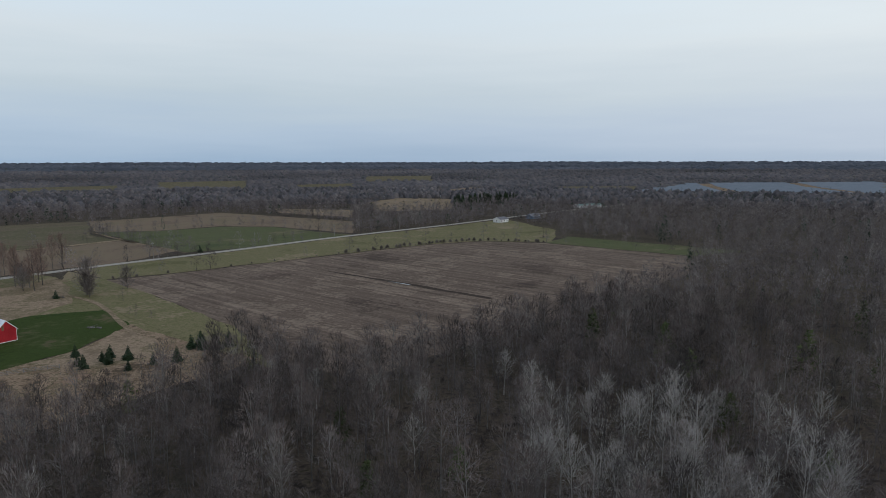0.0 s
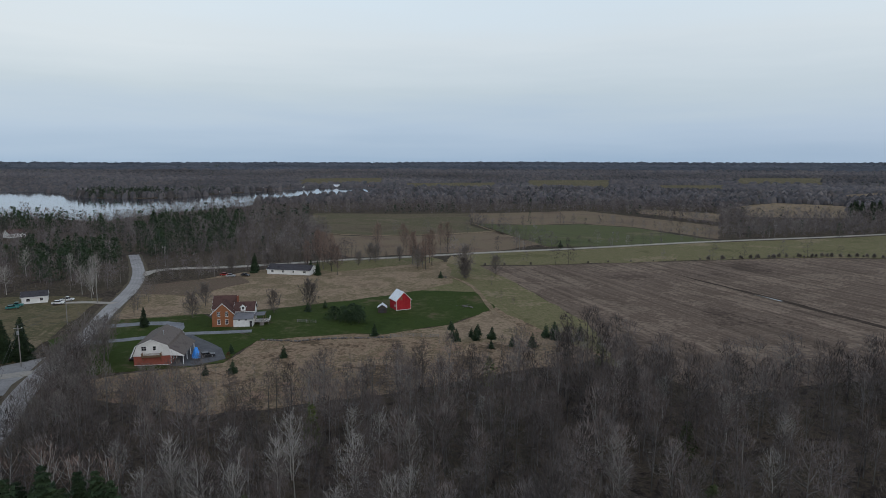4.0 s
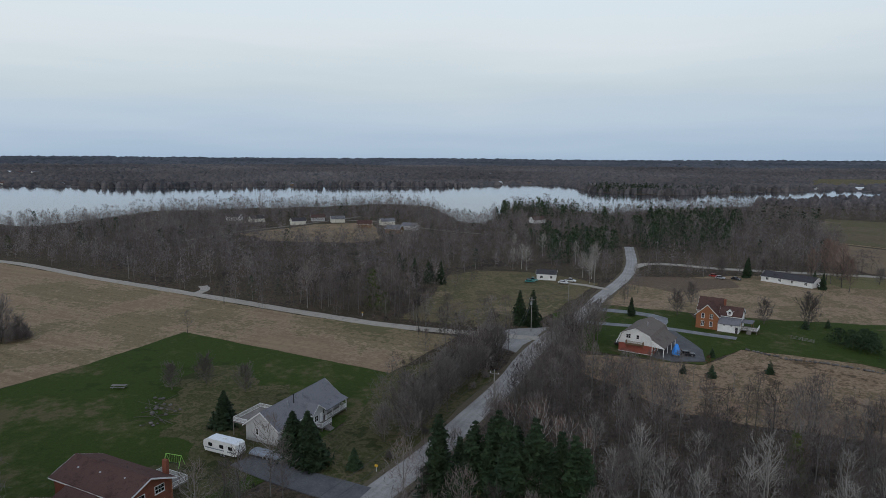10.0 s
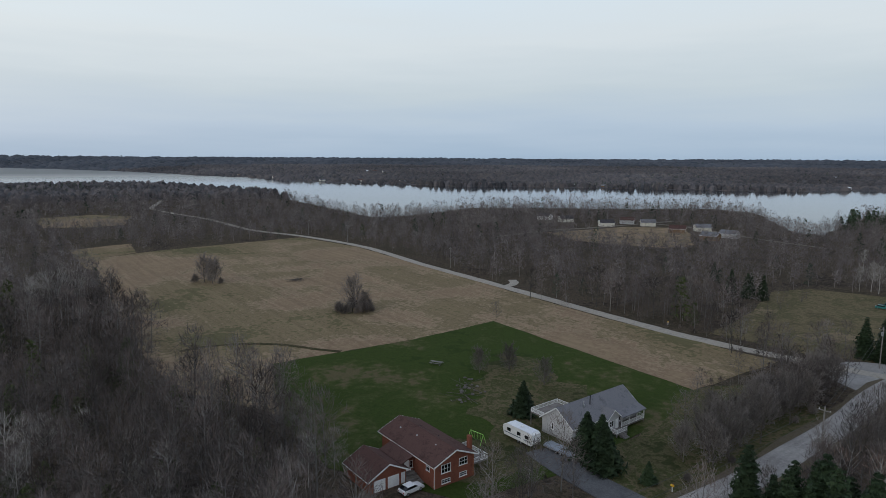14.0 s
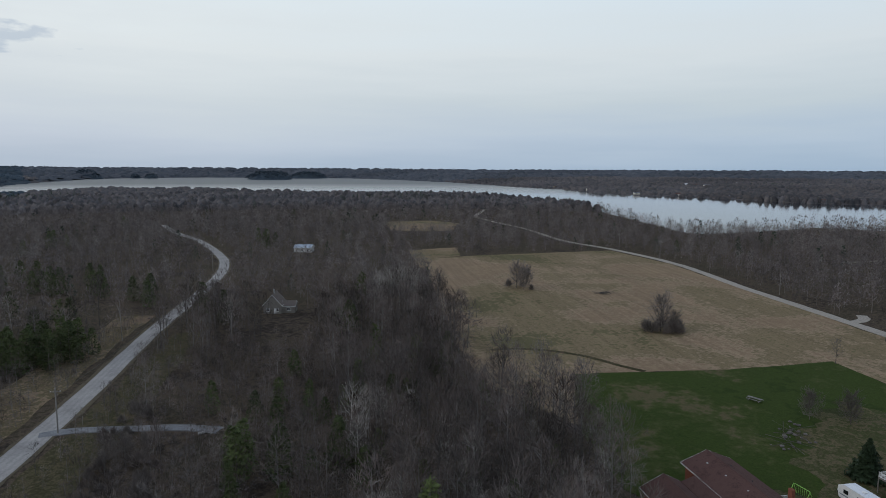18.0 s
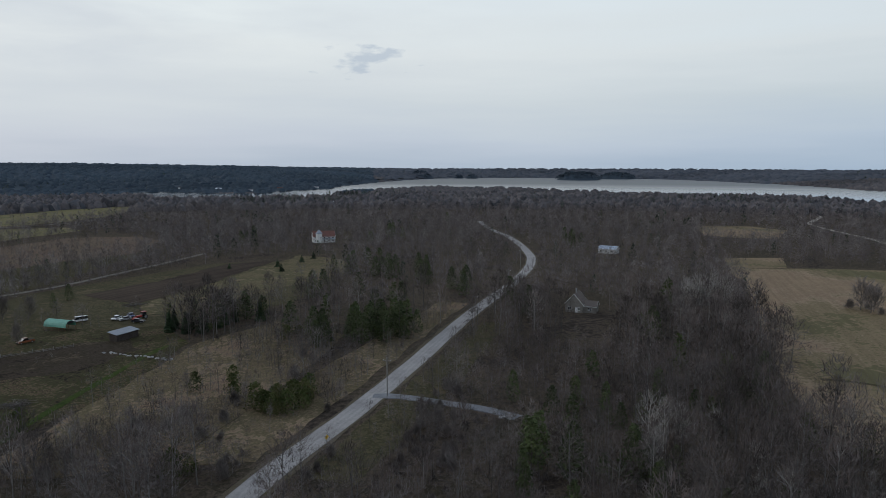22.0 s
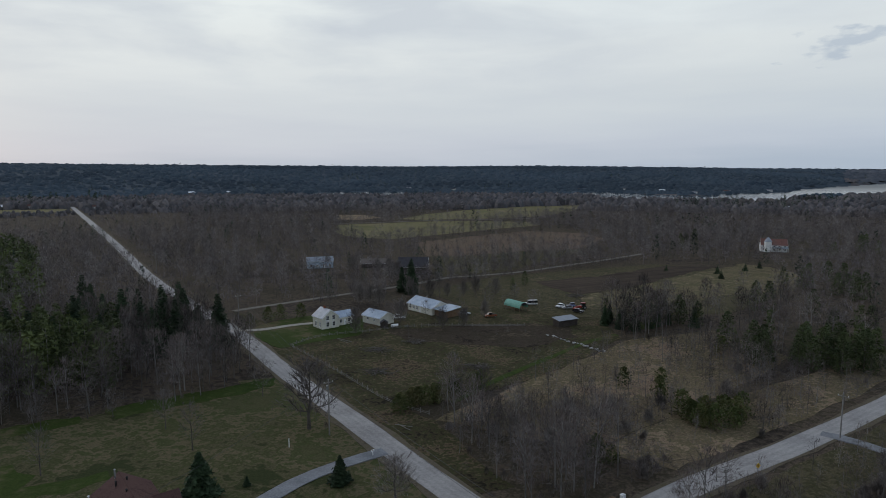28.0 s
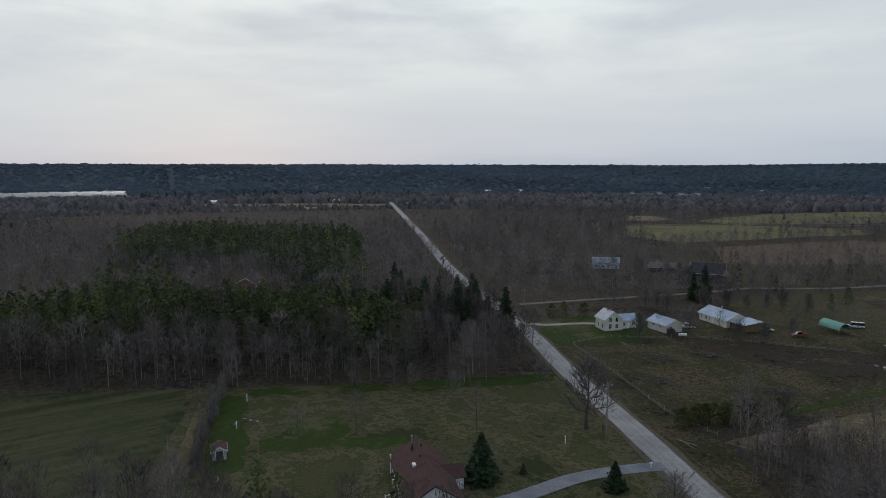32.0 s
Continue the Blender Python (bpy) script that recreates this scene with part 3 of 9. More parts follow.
for pts in ([(-323, 413), (-280, 423), (-246, 449), (-211, 497)], [(-211, 497), (-181, 466), (-150, 434), (-139, 422)], [(-256, 553), (-232, 524), (-212, 500)]):
    field("grass_margin", [(x - 2.5, y + 1.5) for x, y in pts] + [(x + 2.5, y - 1.5) for x, y in pts[::-1]], M_PALE, 0.10, "pale dry grass margin between fields", wander=1.2)
field("lodge_meadow", [(-235, 262), (-205, 268), (-172, 330), (-190, 345), (-232, 300)], M_STRIP, 0.10, "greenish meadow round the long low house")
field("hay_field", [(-130, -52), (-142, -85), (-172, -114), (-290, -212), (-330, -238), (-362, -222), (-441, -160), (-401, -108), (-279, -9), (-232, 29), (-187, 73), (-160, 43), (-221, -10), (-194, -34), (-164, -69)],
      M_STRAW_ROWS, 0.06, "tan cut hay field with faint rows", wander=0.5)
field("mown_lawn", [(-221, -10), (-160, 43), (-140, 32), (-112, 8), (-100, -8), (-108, -35), (-128, -52), (-164, -69), (-194, -34)], M_LAWN, 0.08, "dark green mown lawn behind the houses", "lawn", wander=0.3)
field("worn_lawn", [(-181, -8), (-181, 2), (-165, 10), (-151, 18), (-143, 26), (-129, 20), (-116, 8), (-106, -8), (-110, -24), (-128, -6), (-150, -12)], M_DULL, 0.095, "worn dull lawn behind the houses", "lawn", wander=3.0, step=2.5)
field("grey_house_lawn", [(-140, 32), (-112, 8), (-98, 20), (-112, 42), (-150, 72), (-168, 62), (-160, 43)], M_DULL, 0.09, "dull winter lawn round the grey house", "lawn")
field("corner_lawn", [(-192, 100), (-250, 150), (-268, 152), (-276, 120), (-238, 84), (-214, 66)], M_TAN, 0.09, "tan brown meadow at the crossroads")
field("house_meadow", [(-300, 128), (-290, 108), (-274, 100), (-240, 80), (-216, 62), (-196, 84), (-190, 100), (-250, 168), (-268, 164), (-286, 152)], M_TAN, 0.07, "tan brown meadow round the small white house")
field("hay_field_far", [(-533, -448), (-577, -419), (-572, -376), (-498, -335), (-476, -346), (-462, -381)], M_STRAW_ROWS, 0.06, "tan hay field beyond the copse")
field("hay_corner", [(-290, -213), (-302, -228), (-355, -276), (-389, -258), (-352, -230), (-330, -238)], M_STRAW_ROWS, 0.07, "tan corner of the hay field")
field("bungalow_lawn", [(149, -93), (107, -124), (80, -155), (62, -140), (28, -105), (66, -66), (102, -50), (131, -80)], M_DULL, 0.07, "dull winter lawn round the brown bungalow", "lawn")
field("sown_field", [(190, -58), (149, -93), (131, -80), (102, -50), (115, -32), (175, -15)], M_SOWN, 0.10, "greenish sown field with faint rows")
field("pasture", [(84, -189), (52, -158), (34, -144), (14, -161), (-5, -185), (-23, -219), (-18, -247), (40, -266), (66, -240), (68, -215), (78, -203)], M_PASTURE, 0.08, "rough brown pasture with brush piles")
field("trodden_soil", [(29, -230), (-5, -236), (-9, -218), (7, -203), (30, -202), (49, -205), (58, -216)], M_SOIL, 0.095, "trodden dark soil of the paddock", "soil", wander=2.0)
field("farm_lawn", [(108, -205), (86, -188), (66, -208), (70, -232), (90, -238), (104, -222)], M_LAWN, 0.12, "green lawn round the white farmhouse", "lawn")
field("knoll", [(26, -138), (12, -160), (-5, -186), (-26, -218), (-56, -236), (-72, -205), (-52, -178), (-30, -152), (-8, -128)], M_KNOLL, 0.09, "dry grass knoll with scattered brush")
field("yard_meadow", [(40, -266), (-18, -247), (-28, -251), (-72, -269), (-108, -318), (-122, -384), (-60, -400), (30, -340), (60, -290)], M_DRY, 0.07, "dull greenish meadow behind the farm sheds")
field("tan_meadow", [(-9, -291), (-34, -311), (-67, -354), (-93, -385), (-115, -413), (-134, -379), (-122, -345), (-109, -319), (-85, -309), (-54, -286), (-33, -266), (-19, -269)], M_TAN, 0.10, "tan dry meadow beside the tilled strip", wander=2.5)
field("tilled_garden", [(9, -326), (-26, -351), (-64, -393), (-95, -395), (-68, -361), (-34, -314), (-9, -295)], M_PLOUGH2, 0.12, "dark freshly tilled garden strip", wander=1.5)
field("verge_grass", [(-30, -112), (-78, -156), (-124, -200), (-132, -194), (-84, -146), (-38, -104)], M_DRY, 0.06, "dull grass verge beside the brush")
field("verge_straw", [(-24, -122), (-72, -168), (-118, -214), (-136, -230), (-128, -240), (-84, -200), (-30, -152), (-10, -128)], M_KNOLL, 0.05, "dry grass verge")
field("road_verge", [(104, -191), (84, -172), (52, -140), (34, -124), (14, -104), (6, -110), (16, -122), (26, -138), (34, -144), (52, -158), (84, -189)], M_PASTURE, 0.055, "dry grass verge below the pasture")
field("road_verge", [(128, -236), (104, -210), (86, -190), (92, -200), (108, -222)], M_PASTURE, 0.05, "dry grass verge by the farm")
field("roadside_lawn", [(84, -156), (66, -132), (42, -104), (62, -72), (40, -60), (12, -76), (2, -84), (22, -105), (42, -126), (75, -160)], M_DULL, 0.052, "dull grass between road and lawn", "lawn")
field("green_grass", [(108, -92), (110, -97), (103, -102), (95, -99), (94, -93), (100, -88)], M_LAWN, 0.080, "greener patch of grass on the dull lawn", "lawn", wander=1.1, open_land=False, step=1.8)
field("green_grass", [(107, -83), (99, -90), (90, -97), (83, -103), (80, -100), (86, -93), (95, -86), (102, -80)], M_LAWN, 0.090, "greener patch of grass on the dull lawn", "lawn", wander=1.1, open_land=False, step=1.8)
field("green_grass", [(135, -102), (127, -111), (118, -119), (108, -126), (105, -122), (113, -115), (121, -108), (131, -99)], M_LAWN, 0.100, "greener patch of grass on the dull lawn", "lawn", wander=1.1, open_land=False, step=1.8)
field("green_grass", [(105, -131), (94, -142), (82, -153), (75, -160), (73, -153), (83, -142), (91, -133), (99, -126)], M_LAWN, 0.110, "greener patch of grass on the dull lawn", "lawn", wander=1.1, open_land=False, step=1.8)
field("shed_lawn", [(136, -96), (131, -98), (117, -87), (109, -82), (99, -72), (100, -66), (107, -70), (119, -79)], M_LAWN, 0.120, "green grass round the garden shed", "lawn", wander=0.7, open_land=False, step=2.0)
field("field_edge", [(137, -89), (135, -88), (120, -76), (110, -68), (105, -63), (108, -62), (114, -68), (125, -78)], M_TAN, 0.130, "tan dry strip between field and lawn", "field", wander=0.35, open_land=False, step=2.0)
field("back_meadow", [(224, -638), (186, -660), (145, -692), (96, -712), (29, -709), (17, -664), (55, -620), (97, -559), (134, -511), (169, -520), (196, -556)], M_STRIP, 0.06, "pale green hedged meadow")
field("back_meadow", [(179, -727), (168, -801), (122, -908), (56, -993), (-45, -1062), (-39, -941), (26, -791), (84, -746), (150, -712)], M_STRIP, 0.06, "pale green meadow beyond the back lane")
field("back_meadow", [(270, -772), (243, -787), (203, -741), (223, -705), (245, -699)], M_PALE, 0.06, "pale dry meadow beside the back lane")
field("weedy_field", [(107, -487), (74, -540), (25, -602), (-29, -588), (-41, -545), (-19, -470), (19, -454), (52, -424), (82, -412)], M_RED_SCRUB, 0.09, "fallow field of reddish dry weeds")
field("village_green", [(982, -654), (841, -763), (704, -833), (650, -769), (764, -694), (908, -605)], M_STRIP, 0.06, "pale grass round the village houses")
field("village_green", [(1211, -846), (1028, -965), (968, -909), (1141, -797)], M_FIELD_GREEN, 0.06, "green village field before tall pines")
field("shore_meadow", [(853, -1082), (682, -1230), (577, -1350), (618, -1445), (848, -1294)], M_PALE, 0.06, "pale dry shore meadow")
field("trailer_meadow", [(-330, -1180), (-440, -1130), (-480, -1160), (-465, -1215), (-345, -1260)], M_STRIP, 0.06, "pale grass under the holiday trailers")
field("scrub_meadow", [(97, -491), (11, -600), (-24, -475), (25, -359), (63, -333)], M_DRY, 0.06, "brown scrubby meadow", open_land=False)
field("lake_meadow", [(-505, 18), (-524, 45), (-560, 87), (-557, 136), (-445, 114), (-428, 90), (-440, 66), (-455, 36)], M_PALE, 0.06, "pale meadow between the woods")
field("far_meadow", [(-50, 946), (-5, 1075), (87, 1046), (71, 812), (24, 790), (-24, 777)], M_PALE, 0.06, "pale distant meadow")
for a0, a1, r0, r1 in ((31, 23, 1500, 1720), (20, 13, 1560, 1900), (9, 4, 1500, 1700), (-14, -21, 1330, 1560), (3, -3, 1900, 2200), (40, 33, 1750, 2000)):
    field("distant_field", [polar(a0, r0), polar((a0 + a1) / 2, r0 + 50), polar(a1, r0 + 20), polar(a1, r1 + 110), polar(a0, r1 + 60)], M_TAN, 0.06, "dull distant field between woods")
field("solar_ground", [(398, 1154), (807, 1011), (1240, 1550), (760, 1640)], M_STRAW, 0.06, "dry ground under the solar panels")


field("ditch", [(-46, 349), (-44, 346), (0, 302), (38, 264), (40, 266), (2, 305)], M_PLOUGH2, 0.09, "dark drainage ditch across the ploughed earth", "ditch", 0.5, False)
field("puddle", [(-7, 310), (-5, 308), (4, 298.6), (5, 299.8)], M_WATER, 0.105, "pale puddle standing in the field ditch", "puddle", 0.3, False)

# farmyards and verges where no wood stands
OPEN.append([(-165, 325), (-255, 178), (-212, 118), (-160, 100), (-112, 100), (-84, 130), (-40, 185), (-57, 222), (-145, 322)])
OPEN.append([(-60, -268), (-28, -248), (66, -238), (112, -212), (128, -238), (60, -292), (30, -342), (-60, -402), (-124, -396), (-110, -318)])
OPEN.append([(30, -140), (36, -146), (16, -163), (-3, -187), (-22, -221), (-28, -216), (-7, -184), (10, -158)])

# ---- roads ----
def flowing(pts, step=6.0):
    """A smooth line through the points."""
    p = [np.array(q, float) for q in pts]
    p = [2 * p[0] - p[1]] + p + [2 * p[-1] - p[-2]]
    out = []
    for i in range(1, len(p) - 2):
        k = max(2, int(np.linalg.norm(p[i + 1] - p[i]) / step))
        for j in range(k):
            t = j / k
            out.append(0.5 * (2 * p[i] + (p[i + 1] - p[i - 1]) * t + (2 * p[i - 1] - 5 * p[i] + 4 * p[i + 1] - p[i + 2]) * t * t + (3 * p[i] - p[i - 1] - 3 * p[i + 1] + p[i + 2]) * t ** 3))
    out.append(p[-2])
    return np.array(out)


ROADS = []


def ribbon(name, pts, width, mat, z, label, category="road", rough_edge=0.0, clear=None):
    line = flowing(pts)
    ROADS.append((line, clear if clear is not None else width / 2 + 1.5))
    rng = random.Random(int(width * 10) + len(pts))
    d = np.gradient(line, axis=0)
    d /= np.linalg.norm(d, axis=1)[:, None]
    nrm = np.stack([-d[:, 1], d[:, 0]], 1)
    v, f = [], []
    cross = (-0.5, -0.25, 0, 0.25, 0.5)
    for i, (c, q) in enumerate(zip(line, nrm)):
        g = float(land(*c)) + 0.02
        for k, s in enumerate(cross):
            w = s * width + (rng.uniform(-rough_edge, rough_edge) if abs(s) == 0.5 else 0)
            v.append((c[0] + q[0] * w, c[1] + q[1] * w, g + z + 0.10 * (0.25 - s * s)))
        for s in (-0.5, 0.5):
            v.append((c[0] + q[0] * s * width * 1.02, c[1] + q[1] * s * width * 1.02, g - 0.6))
    for i in range(len(line) - 1):
        a, b = i * 7, (i + 1) * 7
        for k in range(4):
            f.append((a + k, b + k, b + k + 1, a + k + 1))
        f += [(a + 5, b + 5, b, a), (a + 4, b + 4, b + 6, a + 6)]
    ob = mesh_object(name, v, f, mat)
    ob.data.attributes.new("across", "FLOAT", "POINT").data.foreach_set("value", np.tile(np.array((-0.5, -0.25, 0, 0.25, 0.5, -0.5, 0.5), np.float32), len(line)))
    if ob.data.polygons[0].normal.z < 0:
        ob.data.flip_normals()
    return tagged(ob, label, category, kind="structure")


MAIN = [(740, -880), (362, -470), (218, -311), (155, -248), (105, -199), (75, -166), (42, -132), (22, -111), (-2, -86), (-52, -30), (-101, 26), (-112, 39), (-127, 54), (-143, 70), (-164, 88), (-181, 106), (-202, 130), (-225, 153), (-249, 179), (-272, 201), (-300, 223), (-333, 246), (-352, 259)]
LANE = [(-176, 98), (-186, 84), (-206, 58), (-232, 34), (-279, -5), (-340, -56), (-401, -104), (-447, -160), (-478, -212), (-528, -262), (-564, -298), (-613, -360), (-660, -409), (-714, -438), (-790, -475)]
SIDE = [(-4, -92), (-24, -114), (-51, -138), (-78, -164), (-124, -210), (-175, -257), (-214, -296), (-240, -328), (-258, -357), (-281, -400), (-305, -452), (-329, -518), (-365, -595)]
EAST = [(-282, 209), (-290, 226), (-282, 240), (-266, 252), (-250, 272), (-226, 305), (-201, 331), (-165, 374), (-115, 427), (-48, 504), (38, 589), (110, 668), (203, 769), (270, 830), (420, 985)]
ribbon("gravel_shoulder", MAIN, 8.6, M_SHOULDER, 0.13, "gravel shoulder under the country road", rough_edge=0.5)
ribbon("road", MAIN, 6.0, M_ROAD, 0.17, "worn grey asphalt country road", rough_edge=0.12, clear=7)
field("road_junction", [(-164, 84), (-176, 100), (-187, 110), (-190, 97), (-188, 84), (-181, 79)], M_ROAD, 0.15, "worn asphalt apron at the crossroads", "road", wander=0.3)
ribbon("gravel_lane", LANE, 5.0, M_GRAVEL, 0.15, "pale gravel lane past the hay field", rough_edge=0.3)
ribbon("gravel_shoulder", SIDE, 7.6, M_SHOULDER, 0.12, "gravel shoulder under the side road", rough_edge=0.5)
ribbon("road", SIDE, 5.6, M_ROAD, 0.16, "worn grey asphalt side road", rough_edge=0.12, clear=6.5)
ribbon("road", EAST, 6.0, M_GRAVEL, 0.16, "pale country road past the ploughed field", rough_edge=0.3, clear=6)
ribbon("wheel_track", [(-171.1, -100.0), (-176.4, -95.3), (-181.0, -86.4), (-182.4, -73.5), (-179.4, -61.3), (-178.1, -53.1)], 2.0, M_PASTURE, 0.085, "dark wheel track along the hay field", "track", 0.15, 0)
ribbon("wheel_track", [(-146, 286), (-125, 268), (-104, 238), (-82, 205), (-66, 186)], 2.0, M_PALE, 0.14, "pale sandy farm track", "track", 0.3, 0)
ribbon("grass_path", [(-22, -224), (-12, -213), (2, -190), (14, -170), (24, -150)], 2.2, M_LAWN, 0.12, "green grass path along the pasture", "path", 0.3, 0)
ribbon("driveway", [(33, -120), (40, -113), (46, -104), (50, -94), (55, -85)], 3.4, M_DRIVE, 0.20, "curved grey gravel driveway", "driveway", 0.2)
ribbon("driveway", [(113, -206), (103, -209), (96, -216), (88, -222)], 2.8, M_GRAVEL, 0.20, "gravel driveway to the white farmhouse", "driveway", 0.2)
ribbon("farm_lane", [(128, -236), (104, -266), (90, -283), (79, -296), (67, -312), (56, -330), (39, -341), (16, -359), (-9, -388), (-27, -408), (-60, -450)], 3.0, M_LANE, 0.16, "dull earth farm lane behind the sheds", "lane", 0.3)
ribbon("back_lane", [(300, -610), (228, -652), (190, -672), (148, -703), (98, -725), (25, -763)], 3.2, M_LANE, 0.16, "dull back lane between the meadows", "lane", 0.3)
ribbon("lake_lane", [(-470, -20), (-517, 18), (-545, 55), (-579, 94), (-601, 119), (-620, 138)], 4.0, M_LANE, 0.16, "pale lane along the lake meadow", "lane", 0.3)
ribbon("lake_lane", [(-594, 112), (-567, 138), (-536, 151), (-483, 173), (-440, 200)], 4.0, M_LANE, 0.17, "pale lane to the lakeside houses", "lane", 0.3)
ribbon("lane_mouth", [(-283, -8), (-289, -5), (-295, -4), (-300, -5)], 4.0, M_GRAVEL, 0.17, "gravel mouth of a woodland drive", "driveway", 0.3)
ribbon("driveway", [(-58, -145), (-64, -141), (-72, -132), (-79, -123), (-82, -116)], 3.2, M_DRIVE, 0.20, "gravel driveway into the brush", "driveway", 0.3)
ribbon("driveway", [(-70, -10), (-78, -14), (-86, -17), (-93, -19)], 5.0, M_DRIVE, 0.20, "gravel driveway of the red house", "driveway", 0.2)
ribbon("driveway", [(-100, 22), (-106, 16), (-114, 9), (-121, 4)], 6.5, M_TAR, 0.20, "dark asphalt driveway of the grey house", "driveway", 0.2)
ribbon("driveway", [(-192, 122), (-184, 130), (-176, 142), (-166, 150), (-156, 158)], 3.6, M_DRIVE, 0.20, "grey gravel drive to the brick house", "driveway", 0.2)
ribbon("driveway", [(-206, 137), (-196, 148), (-186, 152), (-178, 144)], 5, M_DRIVE, 0.19, "grey gravel drive past the gambrel house", "driveway", 0.2)
ribbon("driveway", [(-236, 164), (-248, 160), (-258, 152)], 3.2, M_GRAVEL, 0.20, "gravel drive to the small white house", "driveway", 0.2)
field("parking_lot", [(-178, 142), (-172, 146), (-149, 138), (-140, 131), (-143, 122), (-149, 119), (-165, 132)], M_TAR, 0.22, "dark asphalt yard beside the gambrel house", "yard", wander=0.3)

# ---- trees: shapes as arrays of corners and triangles ----
class Shape:
    def __init__(self):
        self.v, self.t, self.m = [], [], []

    def limb(self, a, b, ra, rb, sides=3, mat=0):
        a, b = np.array(a, float), np.array(b, float)
        d = b - a
        d /= np.linalg.norm(d) + 1e-9
        u = np.cross(d, (0.3, 0.9, 0.2) if abs(d[2]) > 0.7 else (0, 0, 1.0))
        u /= np.linalg.norm(u)
        w = np.cross(d, u)
        i = len(self.v)
        for c, r in ((a, ra), (b, rb)):
            for k in range(sides):
                q = 2 * math.pi * k / sides
                self.v.append(c + r * (math.cos(q) * u + math.sin(q) * w))
        for k in range(sides):
            j = (k + 1) % sides
            self.t += [(i + k, i + j, i + sides + j), (i + k, i + sides + j, i + sides + k)]
            self.m += [mat, mat]

    def sliver(self, a, b, w, rng, mat=1):
        """A thin twig, one long triangle."""
        a, b = np.array(a, float), np.array(b, float)
        s = np.array([rng.uniform(-1, 1), rng.uniform(-1, 1), rng.uniform(-0.4, 0.4)])
        s *= w / (np.linalg.norm(s) + 1e-9)
        i = len(self.v)
        self.v += [a - s, a + s, b]
        self.t.append((i, i + 1, i + 2))
        self.m.append(mat)

    def tuft(self, c, size, rng, mat=1, flat=1.0):
        """A leafy scrap, one triangle at a chance tilt."""
        i = len(self.v)
        for _ in range(3):
            self.v.append(np.array(c) + np.array([rng.uniform(-1, 1), rng.uniform(-1, 1), rng.uniform(-1, 1) * flat]) * size)
        self.t.append((i, i + 1, i + 2))
        self.m.append(mat)

    def arrays(self):
        return np.array(self.v, np.float32), np.array(self.t, np.int32), np.array(self.m, np.int32)


def turned(d, rng, amount, lift=0.0):
    """A direction near d, swung aside by chance and drawn upwards."""
    d = d / (np.linalg.norm(d) + 1e-9)
    e = d + np.array([rng.gauss(0, 1), rng.gauss(0, 1), rng.gauss(0, 0.7)]) * amount + np.array([0, 0, lift])
    return e / (np.linalg.norm(e) + 1e-9)


def bare_tree(seed, h, limbs, twigs, fine, spread=0.24, low=0.3, thick=0.011, twig_w=0.028, sides=4, stems=1, upright=1.0, haze=0):
    """A leafless tree: trunk in bends, rising limbs in two pieces, branches that fork off them, and twigs as slivers."""
    rng = random.Random(seed)
    s = Shape()
    for stem in range(stems):
        lean = np.array([rng.uniform(-1, 1), rng.uniform(-1, 1)]) * (0.05 + 0.16 * (stems > 1)) * h
        hh = h * rng.uniform(0.85, 1) if stem else h
        line = []
        for i in range(6):
            q = i / 5
            line.append(np.array([lean[0] * q + rng.uniform(-1, 1) * 0.016 * h * (i > 0), lean[1] * q + rng.uniform(-1, 1) * 0.016 * h * (i > 0), hh * q - (0.3 if i == 0 else 0)]))
        for i in range(5):
            s.limb(line[i], line[i + 1], thick * h * (1 - 0.19 * i) * (1.25 if i == 0 else 1), thick * h * (1 - 0.19 * (i + 1)) + 0.01, sides)
        for k in range(limbs):
            q = low + (0.93 - low) * ((k + rng.random()) / limbs) ** 0.9
            f = q * 5
            i = min(4, int(f))
            p = line[i] + (line[i + 1] - line[i]) * (f - i)
            a = k * 2.4 + rng.uniform(-0.7, 0.7)
            reach = spread * h * (1.2 - 0.8 * (q - low) / (1 - low)) * rng.uniform(0.6, 1.2)
            d = np.array([math.cos(a) * reach, math.sin(a) * reach, upright * reach * rng.uniform(0.6, 1.1)])
            mid = p + d * 0.5 + np.array([rng.uniform(-0.1, 0.1) * reach, rng.uniform(-0.1, 0.1) * reach, -0.08 * reach])
            end = p + d + np.array([0, 0, 0.22 * reach])
            r = thick * h * (1 - q) * 0.5 + 0.02
            s.limb(p, mid, r, r * 0.65, 3)
            s.limb(mid, end, r * 0.65, 0.015, 3)
            size = np.linalg.norm(d)
            for j in range(twigs):
                t = rng.uniform(0.2, 1.0)
                b = p + (mid - p) * 2 * t if t < 0.5 else mid + (end - mid) * (2 * t - 1)
                dr = turned(end - mid, rng, 0.5, 0.15)
                ln = size * rng.uniform(0.3, 0.6) * (1.25 - 0.6 * t)
                e = b + dr * ln
                s.sliver(b, e, twig_w, rng)
                for _ in range(fine):
                    g = b + (e - b) * rng.uniform(0.15, 1)
                    s.sliver(g, g + turned(dr, rng, 0.6, 0.15) * ln * rng.uniform(0.3, 0.6), twig_w * 0.6, rng)
    mid, half, wide = h * (0.98 + low) / 2, h * (0.98 - low) / 2, spread * h * 1.05
    for _ in range(haze):
        z, a, u = rng.uniform(-0.9, 0.97), rng.uniform(0, 6.283), rng.random() ** 0.45
        k = wide * math.sqrt(1 - z * z) * u * (1 + 0.2 * math.sin(3 * a + seed)) * (1 - 0.2 * z)
        c = np.array([math.cos(a) * k, math.sin(a) * k, mid + z * half])
        d = turned(np.array([math.cos(a) * u, math.sin(a) * u, 0.6 + 0.4 * z]), rng, 0.5) * 0.11 * h * rng.uniform(0.6, 1.2)
        s.sliver(c - d * 0.5, c + d * 0.5, twig_w * 1.05, rng)
    return s.arrays()


